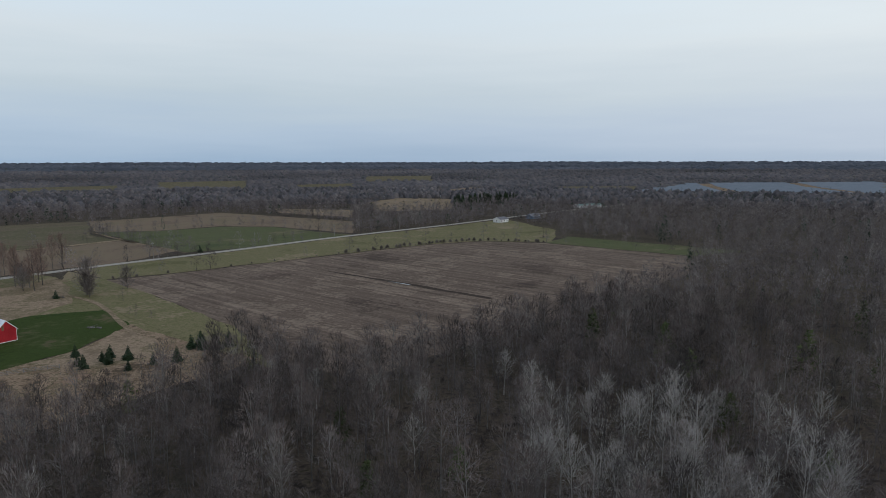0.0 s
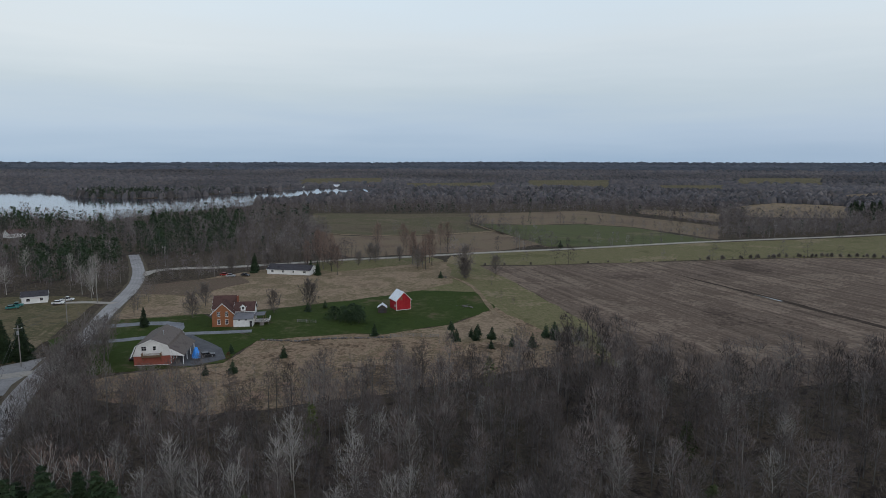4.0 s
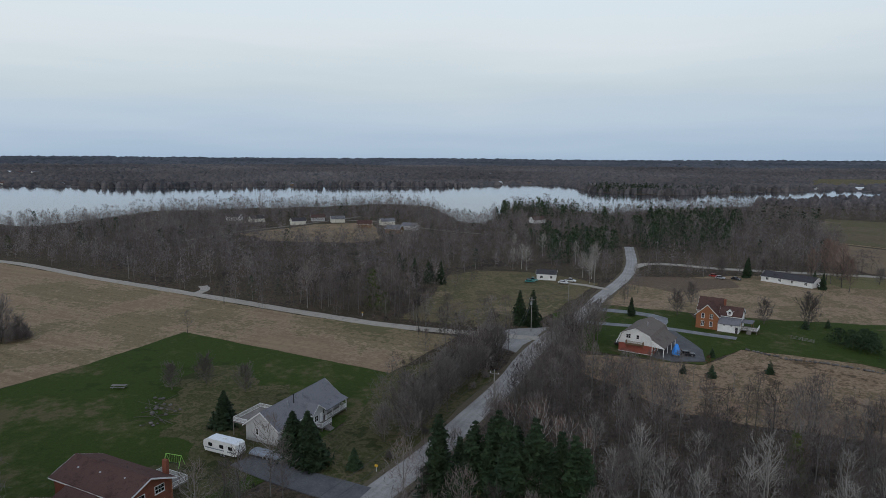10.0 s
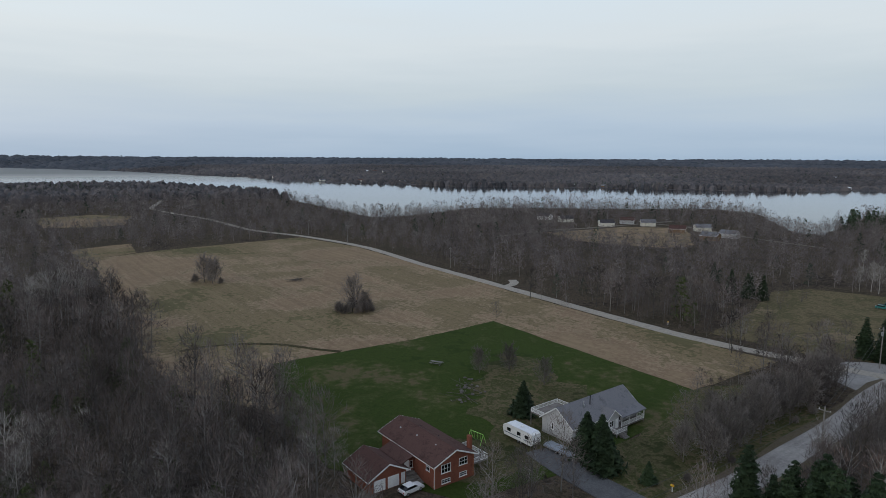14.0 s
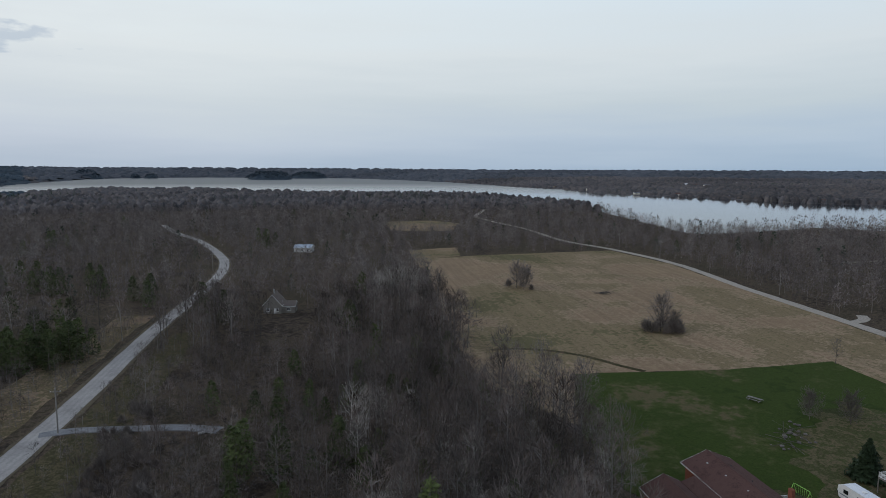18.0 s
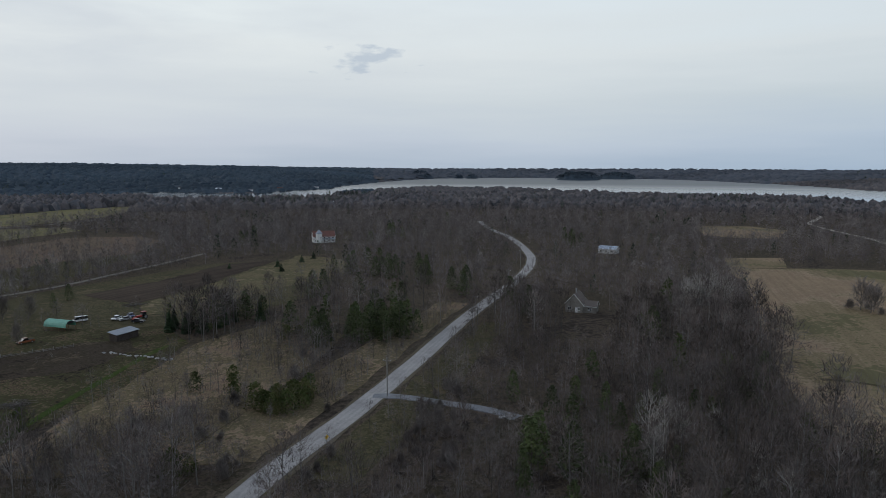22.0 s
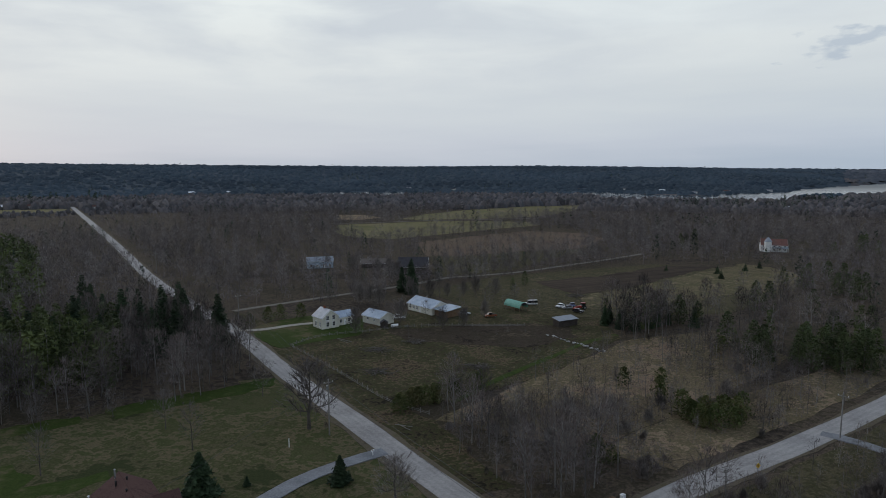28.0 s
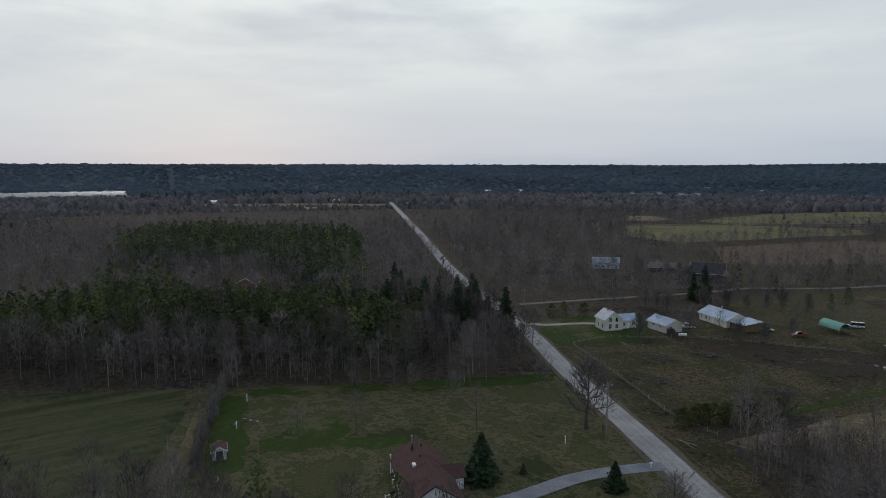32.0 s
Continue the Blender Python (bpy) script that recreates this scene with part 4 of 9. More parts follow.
def spruce_tree(seed, h, whorls, per, width=0.22, low=0.06, leaf=3):
    """A spire of drooping boughs, each a ridge of needles with ragged sides."""
    rng = random.Random(seed)
    s = Shape()
    s.limb((0, 0, -0.2), (0, 0, h * 0.97), 0.016 * h, 0.01, 5)
    for k in range(whorls):
        q = low + (0.985 - low) * k / (whorls - 1)
        reach = width * h * (1 - q) ** 0.85 * rng.uniform(0.8, 1.12) + 0.02 * h
        for j in range(per):
            a = 2 * math.pi * (j + rng.random() * 0.8) / per + k * 0.7
            d = np.array([math.cos(a), math.sin(a), 0])
            side = np.array([-d[1], d[0], 0])
            rr = reach * rng.uniform(0.65, 1.1)
            root = np.array([0, 0, h * q])
            tip = root + d * rr + np.array([0, 0, -0.28 * rr + 0.1 * rr * rng.random()])
            mid = root + d * rr * 0.55 + np.array([0, 0, 0.02 * rr])
            w = rr * 0.42
            for sg in (-1, 1):
                i = len(s.v)
                s.v += [root, tip, mid + side * sg * w + np.array([0, 0, -0.20 * rr])]
                s.t.append((i, i + 1, i + 2))
                s.m.append(1)
            for _ in range(leaf):
                s.tuft(mid + (tip - mid) * rng.uniform(-0.4, 1) + np.array([0, 0, -0.08 * rr]), 0.17 * rr + 0.018 * h, rng, 1, 0.8)
    return s.arrays()


def pine_tree(seed, h, scraps, size, low=0.2, width=0.2, blunt=0.7):
    """A pine: a stem with a ragged cone of small needle sprays, thinner towards the stem."""
    rng = random.Random(seed)
    s = Shape()
    s.limb((0, 0, -0.2), (0, 0, h * 0.95), 0.012 * h, 0.02, 4)
    bulge = [rng.uniform(0.75, 1.15) for _ in range(9)]
    for k in range(scraps):
        q = low + (1 - low) * (k + rng.random()) / scraps
        a = rng.uniform(0, 6.283)
        reach = width * h * (1 - (q - low) / (1 - low) + 0.02) ** blunt * bulge[int(a * 1.43) % 9] * rng.choice((1, 1, 0.9, 0.6))
        if q < low + 0.12:
            reach *= 0.4 + 5 * (q - low)
        c = np.array([math.cos(a) * reach, math.sin(a) * reach, h * q])
        s.tuft(c, size * rng.uniform(0.7, 1.3), rng, 1, 0.75)
    return s.arrays()


def bush_shape(seed, h, w, scraps, size, stems=8, bare=False):
    rng = random.Random(seed)
    s = Shape()
    for k in range(stems):
        a = k * 2.4
        b = np.array([math.cos(a) * w * 0.3, math.sin(a) * w * 0.3, h * rng.uniform(0.4, 0.8)])
        s.limb((b[0] * 0.2, b[1] * 0.2, -0.2), b, 0.04, 0.02, 3)
    for _ in range(scraps):
        z = rng.random() ** 0.8
        r = w * 0.5 * math.sqrt(rng.random()) * (1 - z ** 2.2) ** 0.5 * rng.uniform(0.8, 1.2)
        a = rng.uniform(0, 6.283)
        c = np.array([math.cos(a) * r, math.sin(a) * r, h * (0.04 + 0.92 * z)])
        if bare:
            s.sliver(c * np.array([0.6, 0.6, 0.55]), c + np.array([rng.gauss(0, 0.12), rng.gauss(0, 0.12), 0.1]) * h, size, rng)
        else:
            s.tuft(c, size, rng, 1, 1.0)
    return s.arrays()


def shape_mesh(name, arr, mats, which):
    """One part of a tree shape (0 wood, 1 twigs or needles) as a mesh of its own."""
    v, t, m = arr
    t = t[m == which]
    used, inv = np.unique(t, return_inverse=True)
    me = bpy.data.meshes.new(name)
    me.from_pydata([tuple(map(float, q)) for q in v[used]], [], [tuple(map(int, q)) for q in inv.reshape(-1, 3)])
    me.materials.append(mats[which])
    return me


def tree_kind(name, shapes, mats, label, category="tree", group="", crown="crown"):
    """A function that plants one tree of the kind: a trunk that carries its crown."""
    sets = [(shape_mesh("trunk", a, mats, 0), shape_mesh(crown, a, mats, 1)) for a in shapes]

    def plant(x, y, scale=1.0, k=0, turn=None, note=""):
        trunk, leaves = sets[k % len(sets)]
        ob = new(name)
        ob.empty_display_size = 0.2
        ob.matrix_basis = Matrix.Translation((x, y, float(land(x, y)) + 0.03)) @ Matrix.Rotation(turn if turn is not None else (x * 7.3 + y * 3.1) % 6.28, 4, "Z") @ Matrix.Diagonal((scale, scale, scale, 1))
        for n2, me in (("trunk", trunk), (crown, leaves)):
            p = new(n2, me)
            p.parent = ob
        return tagged(ob, note or label, category, group)
    return plant


def scatter(name, kinds, x, y, scale, which, mats, label, category, rng, even=False, tall=1.0):
    """All the trees of a wood as one mesh: shapes set down at the given places."""
    vs, ts, ms, tn, off = [], [], [], [], 0
    tone = np.clip(rng.normal(0.42, 0.26, len(x)), 0, 1)
    if even:
        tone = np.clip(0.45 + 0.35 * wave(x, y, 160, 14) + 0.14 * (tone - 0.42), 0, 1)
    turn = rng.uniform(0, 6.283, len(x))
    lift = rng.uniform(0.85, 1.18, len(x)) * tall
    z = land(x, y)
    for k, (v, t, m) in enumerate(kinds):
        idx = np.where(which == k)[0]
        if not len(idx):
            continue
        c, s = np.cos(turn[idx])[:, None], np.sin(turn[idx])[:, None]
        sc = scale[idx][:, None]
        X = (v[None, :, 0] * c - v[None, :, 1] * s) * sc + x[idx][:, None]
        Y = (v[None, :, 0] * s + v[None, :, 1] * c) * sc + y[idx][:, None]
        Z = v[None, :, 2] * sc * lift[idx][:, None] + z[idx][:, None]
        vs.append(np.stack([X, Y, Z], 2).reshape(-1, 3))
        ts.append((t[None] + (np.arange(len(idx)) * len(v))[:, None, None] + off).reshape(-1, 3))
        ms.append(np.tile(m, len(idx)))
        tn.append(np.repeat(tone[idx], len(v)))
        off += len(idx) * len(v)
    if not vs:
        return None
    ob = soup(name, np.concatenate(vs), np.concatenate(ts), mats, np.concatenate(ms), np.concatenate(tn))
    return tagged(ob, label, category, kind="stuff")


def joined(a, shift):
    """Material numbers of a shape moved up by shift."""
    return a[0], a[1], a[2] + shift


# ---- where the woods stand ----
CLEARINGS = [(-167, -193, 13), (-152, -470, 22), (-302, -325, 13), (133, -350, 15), (75, -335, 14), (102, -357, 12), (250, -195, 15), (-266, 150, 14), (-220, 250, 18),
             (-110, -14, 17), (-133, 15, 17), (66, -86, 16), (60, -250, 30), (102, 612, 16), (143, 652, 16), (250, 815, 26), (-122, -4, 14), (20, -262, 20)]
CLEARINGS += [(-97, -20, 13), (-88, -14, 9), (-158, -183, 14), (-150, -172, 12), (-140, -160, 10), (-296, -312, 12), (-148, -452, 18), (-146, -436, 14)]
CLEARINGS += [(*polar(a, r - 6), 17) for a, r in ((77.0, 540), (75.2, 560), (74.2, 500), (72.8, 520), (61.8, 590), (86.5, 600), (83.0, 570))]

def free_land(x, y, margin=0.0):
    ok = lake_depth(x, y) < 0.02
    ex, ey = x + 4.5 * wave(x, y, 7, 21), y + 4.5 * wave(x, y, 7, 22)
    for poly in OPEN:
        ok &= ~inside(poly, ex, ey)
    for cx, cy, cr in CLEARINGS:
        ok &= (x - cx) ** 2 + (y - cy) ** 2 > cr * cr
    for line, clear in ROADS:
        lo, hi = line.min(0) - clear, line.max(0) + clear
        near = np.where(ok & (x > lo[0]) & (x < hi[0]) & (y > lo[1]) & (y < hi[1]))[0]
        for i in range(0, len(near), 4000):
            q = near[i:i + 4000]
            d2 = ((x[q][:, None] - line[None, :, 0]) ** 2 + (y[q][:, None] - line[None, :, 1]) ** 2).min(1)
            ok[q] &= d2 > clear * clear
    return ok


def places(r0, r1, gap, rng, seen=(-44, 256)):
    """A jittered grid of places in a ring round the crossroads country."""
    n = int(2 * r1 / gap)
    gx, gy = np.meshgrid((np.arange(n) + 0.5) * gap - r1, (np.arange(n) + 0.5) * gap - r1)
    x = gx.ravel() + rng.uniform(-0.5, 0.5, n * n) * gap
    y = gy.ravel() + rng.uniform(-0.5, 0.5, n * n) * gap
    r, az = np.hypot(x, y), bearing(x, y)
    az = np.where(az > 300, az - 360, az)
    ok = (r > r0) & (r < r1) & (az > seen[0]) & (az < seen[1])
    return x[ok], y[ok]


PINES_NEAR = [(112, -141), (132, -132), (159, -114), (207, -76), (249, -83), (249, -103), (178, -157), (136, -175), (124, -166)]
PINES_FAR = [(380, -190), (447, -240), (483, -284), (455, -326), (387, -350), (332, -354), (263, -290), (280, -265), (307, -237), (349, -214)]
PINES_STRIP = [(291, -235), (245, -260), (205, -225), (198, -203), (227, -204)]
PINES_WEST = [(299, -145), (274, -167), (210, -127), (235, -113)]
SHORE_PINES = [polar(50, 1090), polar(60.5, 1090), polar(60, 1330), polar(50, 1300)]
CONIFERS = [[(-326, 243), (-308, 296), (-425, 430), (-510, 502), (-514, 381)], [(-407, 211), (-305, 169), (-277, 192), (-350, 247), (-446, 267)],
            [(-655, 296), (-525, 243), (-503, 318), (-616, 382)], [(-478, 314), (-401, 288), (-491, 359), (-549, 366)], [(1300, -900), (1040, -1010), (1000, -960), (1180, -870)]]


def among(polys, x, y):
    res = np.zeros(np.shape(x), bool)
    for q in polys:
        res |= inside(q, x, y)
    return res


THIN = [[(-20, 95), (0, 150), (40, 160), (60, 120), (20, 85)], [(70, 110), (110, 180), (190, 200), (180, 120), (110, 80)],
        [(-150, -250), (-60, -190), (-40, -230), (-60, -270), (-130, -330), (-190, -330)], [(100, -300), (250, -420), (120, -620), (-10, -640), (-40, -460)],
        [(-235, 85), (-300, 125), (-320, 180), (-270, 190)], [(-60, -180), (-130, -240), (-100, -290), (-60, -260)]]


def thicket_tree(seed, h, twigs, w, length, wide=0.25, low=0.3, trunk=0.11, limbs=7, far=False):
    """A leafless tree of a crowded wood: a pale stem, rising limbs and a soft uneven crown of fine twigs."""
    rng = random.Random(seed)
    s = Shape()
    lean = np.array([rng.uniform(-1, 1), rng.uniform(-1, 1), 0]) * 0.05 * h
    fork = np.array([0, 0, h * rng.uniform(0.42, 0.58)]) + lean * 0.5
    top = np.array([0, 0, h * 0.93]) + lean
    if not far:
        s.limb((0, 0, -0.3), fork, trunk, trunk * 0.7, 3)
        s.limb(fork, top, trunk * 0.65, 0.015, 3)
    else:
        s.sliver((0, 0, -0.3), top, trunk, rng)
    mid = np.array([0, 0, h * (low + 1) / 2]) + lean * 0.6
    half = h * (1 - low) / 2
    ph, lobes = rng.uniform(0, 6.28), [rng.uniform(0.72, 1.18) for _ in range(7)]

    def crown_point(u, a, z):
        k = wide * h * lobes[int(((a + ph) % 6.283) * 1.114) % 7] * math.sqrt(max(0.0, 1 - z * z)) * (1.0 - 0.22 * z)
        return mid + np.array([math.cos(a) * k * u, math.sin(a) * k * u, z * half])
    for k in range(limbs):
        q = rng.uniform(0.25, 0.85)
        p = fork * (q / 0.5) if q < 0.5 else fork + (top - fork) * (2 * q - 1)
        e = crown_point(rng.uniform(0.65, 0.95), k * 2.4 + rng.uniform(-0.5, 0.5), rng.uniform(-0.1, 0.8))
        if e[2] < p[2]:
            e[2] = p[2] + 0.12 * h
        s.sliver(p, e, trunk * 0.5, rng, 0)
    for _ in range(twigs):
        z = rng.uniform(-0.95, 0.95)
        c = crown_point(rng.random() ** 0.45, rng.uniform(0, 6.283), z)
        out = c - mid
        out[2] *= 0.5
        d = out / (np.linalg.norm(out) + 1e-6) * (0.5 if far else 0.8) + np.array([rng.gauss(0, 0.45), rng.gauss(0, 0.45), (0.15 if far else 0.4) + rng.gauss(0, 0.4)])
        d *= length * rng.uniform(0.6, 1.25) / (np.linalg.norm(d) + 1e-6)
        s.sliver(c - d * 0.55, c + d * 0.45, w * rng.uniform(0.7, 1.2), rng)
    return s.arrays()


def plant_woods():
    rng = np.random.default_rng(7)
    hard = [thicket_tree(40 + i, 12.0, 400, 0.046, 1.5, 0.25 + 0.03 * (i % 3), 0.24 + 0.06 * (i % 2), 0.13, 10) for i in range(7)]
    hard_thin = [thicket_tree(50 + i, 12.0, 240, 0.074, 1.7, 0.26 + 0.03 * (i % 3), 0.24 + 0.05 * (i % 2), 0.13, 8) for i in range(6)]
    hard_mid = [thicket_tree(60 + i, 12.5, 98, 0.12, 1.9, 0.29 + 0.03 * (i % 2), 0.20, 0.12, 3, True) for i in range(6)]
    tiny = [thicket_tree(80 + i, 12.5, 40, 0.33, 2.3, 0.36, 0.06, 0.15, 0, True) for i in range(5)]
    brush = [thicket_tree(65 + i, 5.5, 190, 0.042, 1.1, 0.42 + 0.05 * i, 0.03, 0.05, 5) for i in range(4)]
    # far off a wood is a cover of low rounded crowns
    dome = []
    for i in range(6):
        r = random.Random(90 + i)
        s = Shape()
        for j, (rad, z) in enumerate(((10.5, -2.0), (6.5, 6.0))):
            for q in range(5):
                a = q * 1.2566 + 0.5 * j
                k = rad * r.uniform(0.75, 1.2)
                s.v.append(np.array([math.cos(a) * k, math.sin(a) * k, z + r.uniform(-1, 1)]))
        s.v.append(np.array([r.uniform(-1.5, 1.5), r.uniform(-1.5, 1.5), r.uniform(8, 10.5)]))
        for q in range(5):
            n = (q + 1) % 5
            s.t += [(q, n, 5 + q), (n, 5 + n, 5 + q), (5 + q, 5 + n, 10)]
        s.m = [1] * 15
        dome.append(s.arrays())
    pine = [pine_tree(20 + i, 11, 380, 0.52, 0.08, 0.25, 0.6) for i in range(4)]
    pine_thin = [pine_tree(25 + i, 11, 190, 0.68, 0.08, 0.25, 0.6) for i in range(4)]
    stand = [pine_tree(95 + i, 13, 170, 0.9, 0.06, 0.26, 0.6) for i in range(4)]
    lush = [pine_tree(85 + i, 12, 420, 0.46, 0.10, 0.23, 0.6) for i in range(4)]
    pine_mid = [pine_tree(30 + i, 12, 110, 0.66, 0.10, 0.22, 0.6) for i in range(4)]
    pine_far = [pine_tree(35 + i, 12, 16, 1.7, 0.08, 0.18) for i in range(3)]
    shrub = [bush_shape(50 + i, 2.6, 3.0, 46, 0.075, 3, True) for i in range(3)]
    wood_mats = [M_BARK_WOOD, M_TWIG_WOOD, M_BARK_WOOD, M_PINE]
    for zone, (r0, r1, gap, bare, green, keep) in enumerate(((62, 165, 4.8, hard, pine, 0.9), (165, 260, 5.0, hard_thin, pine_thin, 0.9), (260, 620, 7.4, hard_mid, pine_mid, 0.9), (620, 920, 9.2, tiny, pine_far, 0.95), (920, 1400, 10.5, dome, pine_far, 0.95),
                                                            (1400, 3000, 24, dome, pine_far, 0.9), (3000, 4900, 50, dome, pine_far, 0.95))):
        x, y = places(r0, r1, gap, rng)
        ok = free_land(x, y)
        x, y = x[ok], y[ok]
        clump = wave(x, y, 26, 5) + 0.5 * wave(x, y, 9, 6)
        dense = np.full(len(x), keep)
        for poly in THIN:
            dense = np.where(inside(poly, x, y), 0.55, dense)
        ok = rng.random(len(x)) < dense + 0.22 * clump
        x, y = x[ok], y[ok]
        pn = among([PINES_NEAR, PINES_FAR, PINES_STRIP, PINES_WEST], x, y)
        cs = among(CONIFERS + [SHORE_PINES], x, y)
        p = np.where(pn, 0.85 if zone < 2 else 0.3, np.where(cs, 0.3, 0.02 + 0.10 * (wave(x, y, 60, 8) > 0.55) + (0.55 if zone > 2 else 0) * (wave(x, y, 110, 9) > 0.62)))
        is_pine = rng.random(len(x)) < p
        kinds = list(bare) + [joined(a, 2) for a in green] + ([joined(a, 3) for a in dome] if zone > 4 else brush if zone < 2 else [])
        which = np.where(is_pine, len(bare) + rng.integers(0, len(green), len(x)), rng.integers(0, len(bare), len(x)))
        az = bearing(x, y)
        other = len(bare) + len(green) + rng.integers(0, 4, len(x))
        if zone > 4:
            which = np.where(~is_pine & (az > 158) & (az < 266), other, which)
        if zone < 2:
            low_growth = 0.85 * smooth(128, 139, az) * (1 - smooth(172, 180, az)) * (np.hypot(x, y) < 215) + 0.12
            which = np.where(rng.random(len(x)) < low_growth, other, which)
        scale = rng.uniform(0.65, 1.2, len(x)) * (1 + 0.18 * wave(x, y, 70, 10))
        if zone == 6:
            scale *= 2.3
        if zone == 4:
            scale *= 0.62
        if zone == 3 or zone == 4:
            scale *= 1 - 0.5 * ((az > 212) & (az < 247) & (np.hypot(x, y) < 1060))
        if zone < 2:
            scale *= 1.14 + 0.22 * smooth(92, 100, az) * (1 - smooth(118, 130, az))
        # farther zones take colours with more distance haze mixed in
        mats = wood_mats if zone < 2 else [M_BARK_WOOD, M_TWIG_HAZE, M_BARK_WOOD, M_PINE_HAZE] if zone < 4 else [M_HAZEWOOD, M_HAZEWOOD, M_BARK_WOOD, M_PINE_HAZE] if zone == 4 else [M_HAZEWOOD, M_HAZEWOOD, M_BARK_WOOD, M_PINE_HAZE, M_HAZEBLUE] if zone == 5 else [M_REMOTE, M_REMOTE, M_BARK_WOOD, M_PINE_HAZE, M_HAZEBLUE]
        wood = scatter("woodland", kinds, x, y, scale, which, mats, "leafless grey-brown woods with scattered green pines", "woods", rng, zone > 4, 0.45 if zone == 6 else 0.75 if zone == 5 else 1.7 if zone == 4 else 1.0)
        if zone > 3:
            wood.data.polygons.foreach_set("use_smooth", np.ones(len(wood.data.polygons), bool))
        if zone < 3:
            x, y = places(r0, r1, 4.4 if zone < 2 else 5.5, rng)
            ok = free_land(x, y) & among([PINES_NEAR, PINES_FAR, PINES_STRIP, PINES_WEST], x, y) & (rng.random(len(x)) < 0.85)
            x, y = x[ok], y[ok]
            scatter("pine_plantation", lush if zone < 2 else green, x, y, rng.uniform(1.0, 1.5, len(x)), rng.integers(0, 4, len(x)), [M_BARK_WOOD, M_PINE], "dense plantation of green pines", "woods", rng)
        if zone in (2, 3, 4):
            x, y = places(r0, r1, 8.0, rng)
            ok = free_land(x, y) & among(CONIFERS + [SHORE_PINES], x, y) & (rng.random(len(x)) < 0.45 + 0.6 * wave(x, y, 34, 15))
            x, y = x[ok], y[ok]
            scatter("conifer_stand", stand, x, y, rng.uniform(0.5, 1.15, len(x)), rng.integers(0, len(stand), len(x)), [M_BARK_WOOD, M_NEEDLE], "dense dark conifers near the lake", "woods", rng)
        if zone == 1:
            x, y = places(85, 215, 3.4, rng)
            az = bearing(x, y)
            ok = free_land(x, y) & (rng.random(len(x)) < (0.6 + 0.5 * wave(x, y, 16, 17)) * smooth(129, 136, az) * (1 - smooth(172, 180, az)))
            x, y = x[ok], y[ok]
            low_brush = [thicket_tree(120 + i, 4.2, 110, 0.040, 0.95, 0.46 + 0.06 * i, 0.02, 0.04, 3) for i in range(4)]
            scatter("thicket", low_brush, x, y, rng.uniform(0.6, 1.2, len(x)), rng.integers(0, 4, len(x)), [M_BARK_WOOD, M_TWIG_WOOD], "dense leafless thicket of rounded bushes", "brush", rng)
        if zone == 0:
            x, y = places(64, 230, 5.2, rng)
            ok = free_land(x, y) & (rng.random(len(x)) < 0.75 + 0.3 * wave(x, y, 20, 12))
            x, y = x[ok], y[ok]
            scatter("undergrowth", shrub, x, y, rng.uniform(0.5, 1.1, len(x)), rng.integers(0, 3, len(x)), [M_BARK_WOOD, M_TWIG_WOOD], "leafless brown brush under the trees", "brush", rng)


plant_woods()


def build_islands():
    """Wooded islands far out on the lake: a low mound of ground each, under a cover of crowns."""
    for k, (az, r, rad, high) in enumerate(ISLANDS):
        rng = np.random.default_rng(60 + k)
        cx, cy = polar(az, r)
        n, m = 28, 6
        v, t = [(cx, cy, high)], []
        for j in range(1, m + 1):
            for q in range(n):
                a = 2 * math.pi * q / n
                u = rad * j / m * (1 + 0.12 * math.sin(2 * a + k) + 0.07 * math.sin(5 * a + 2 * k))
                v.append((cx + math.cos(a) * u, cy + math.sin(a) * u, high * (1 - (j / m) ** 3) - 2.6 * (j == m)))
        for q in range(n):
            w = (q + 1) % n
            t.append((0, 1 + q, 1 + w))
            for j in range(m - 1):
                a, b = 1 + j * n, 1 + (j + 1) * n
                t += [(a + q, b + q, b + w), (a + q, b + w, a + w)]
        # island colour holds the same painted bluish haze as the ridge
        ob = soup("island", np.array(v), np.array(t), [M_HAZEBLUE], None, np.full(len(v), 0.3))
        tagged(ob, "low wooded island in the lake", "island", kind="structure")
        count = int(rad * rad / 55) + 12
        a, u = rng.uniform(0, 6.283, count), rad * 0.97 * np.sqrt(rng.random(count))
        x, y = cx + np.cos(a) * u, cy + np.sin(a) * u
        crowns = []
        for i in range(4):
            s = Shape()
            rr = random.Random(400 + i)
            for _ in range(16):
                b, d = rr.uniform(0, 6.283), 6.5 * math.sqrt(rr.random())
                s.tuft((math.cos(b) * d, math.sin(b) * d, 10.5 - 0.12 * d * d + rr.uniform(-3, 1)), 3.0, rr, 0)
            crowns.append(s.arrays())
        wood = scatter("island_trees", crowns, x, y, rng.uniform(0.8, 1.25, count), rng.integers(0, 4, count), [M_HAZEBLUE], "trees covering a lake island", "woods", rng)
        co = np.empty(len(wood.data.vertices) * 3, np.float32)
        wood.data.vertices.foreach_get("co", co)
        co = co.reshape(-1, 3)
        far = np.clip(np.hypot(co[:, 0] - cx, co[:, 1] - cy) / rad, 0, 1)
        co[:, 2] += high * (1 - far ** 3) + 5.5
        wood.data.vertices.foreach_set("co", co.ravel())


build_islands()


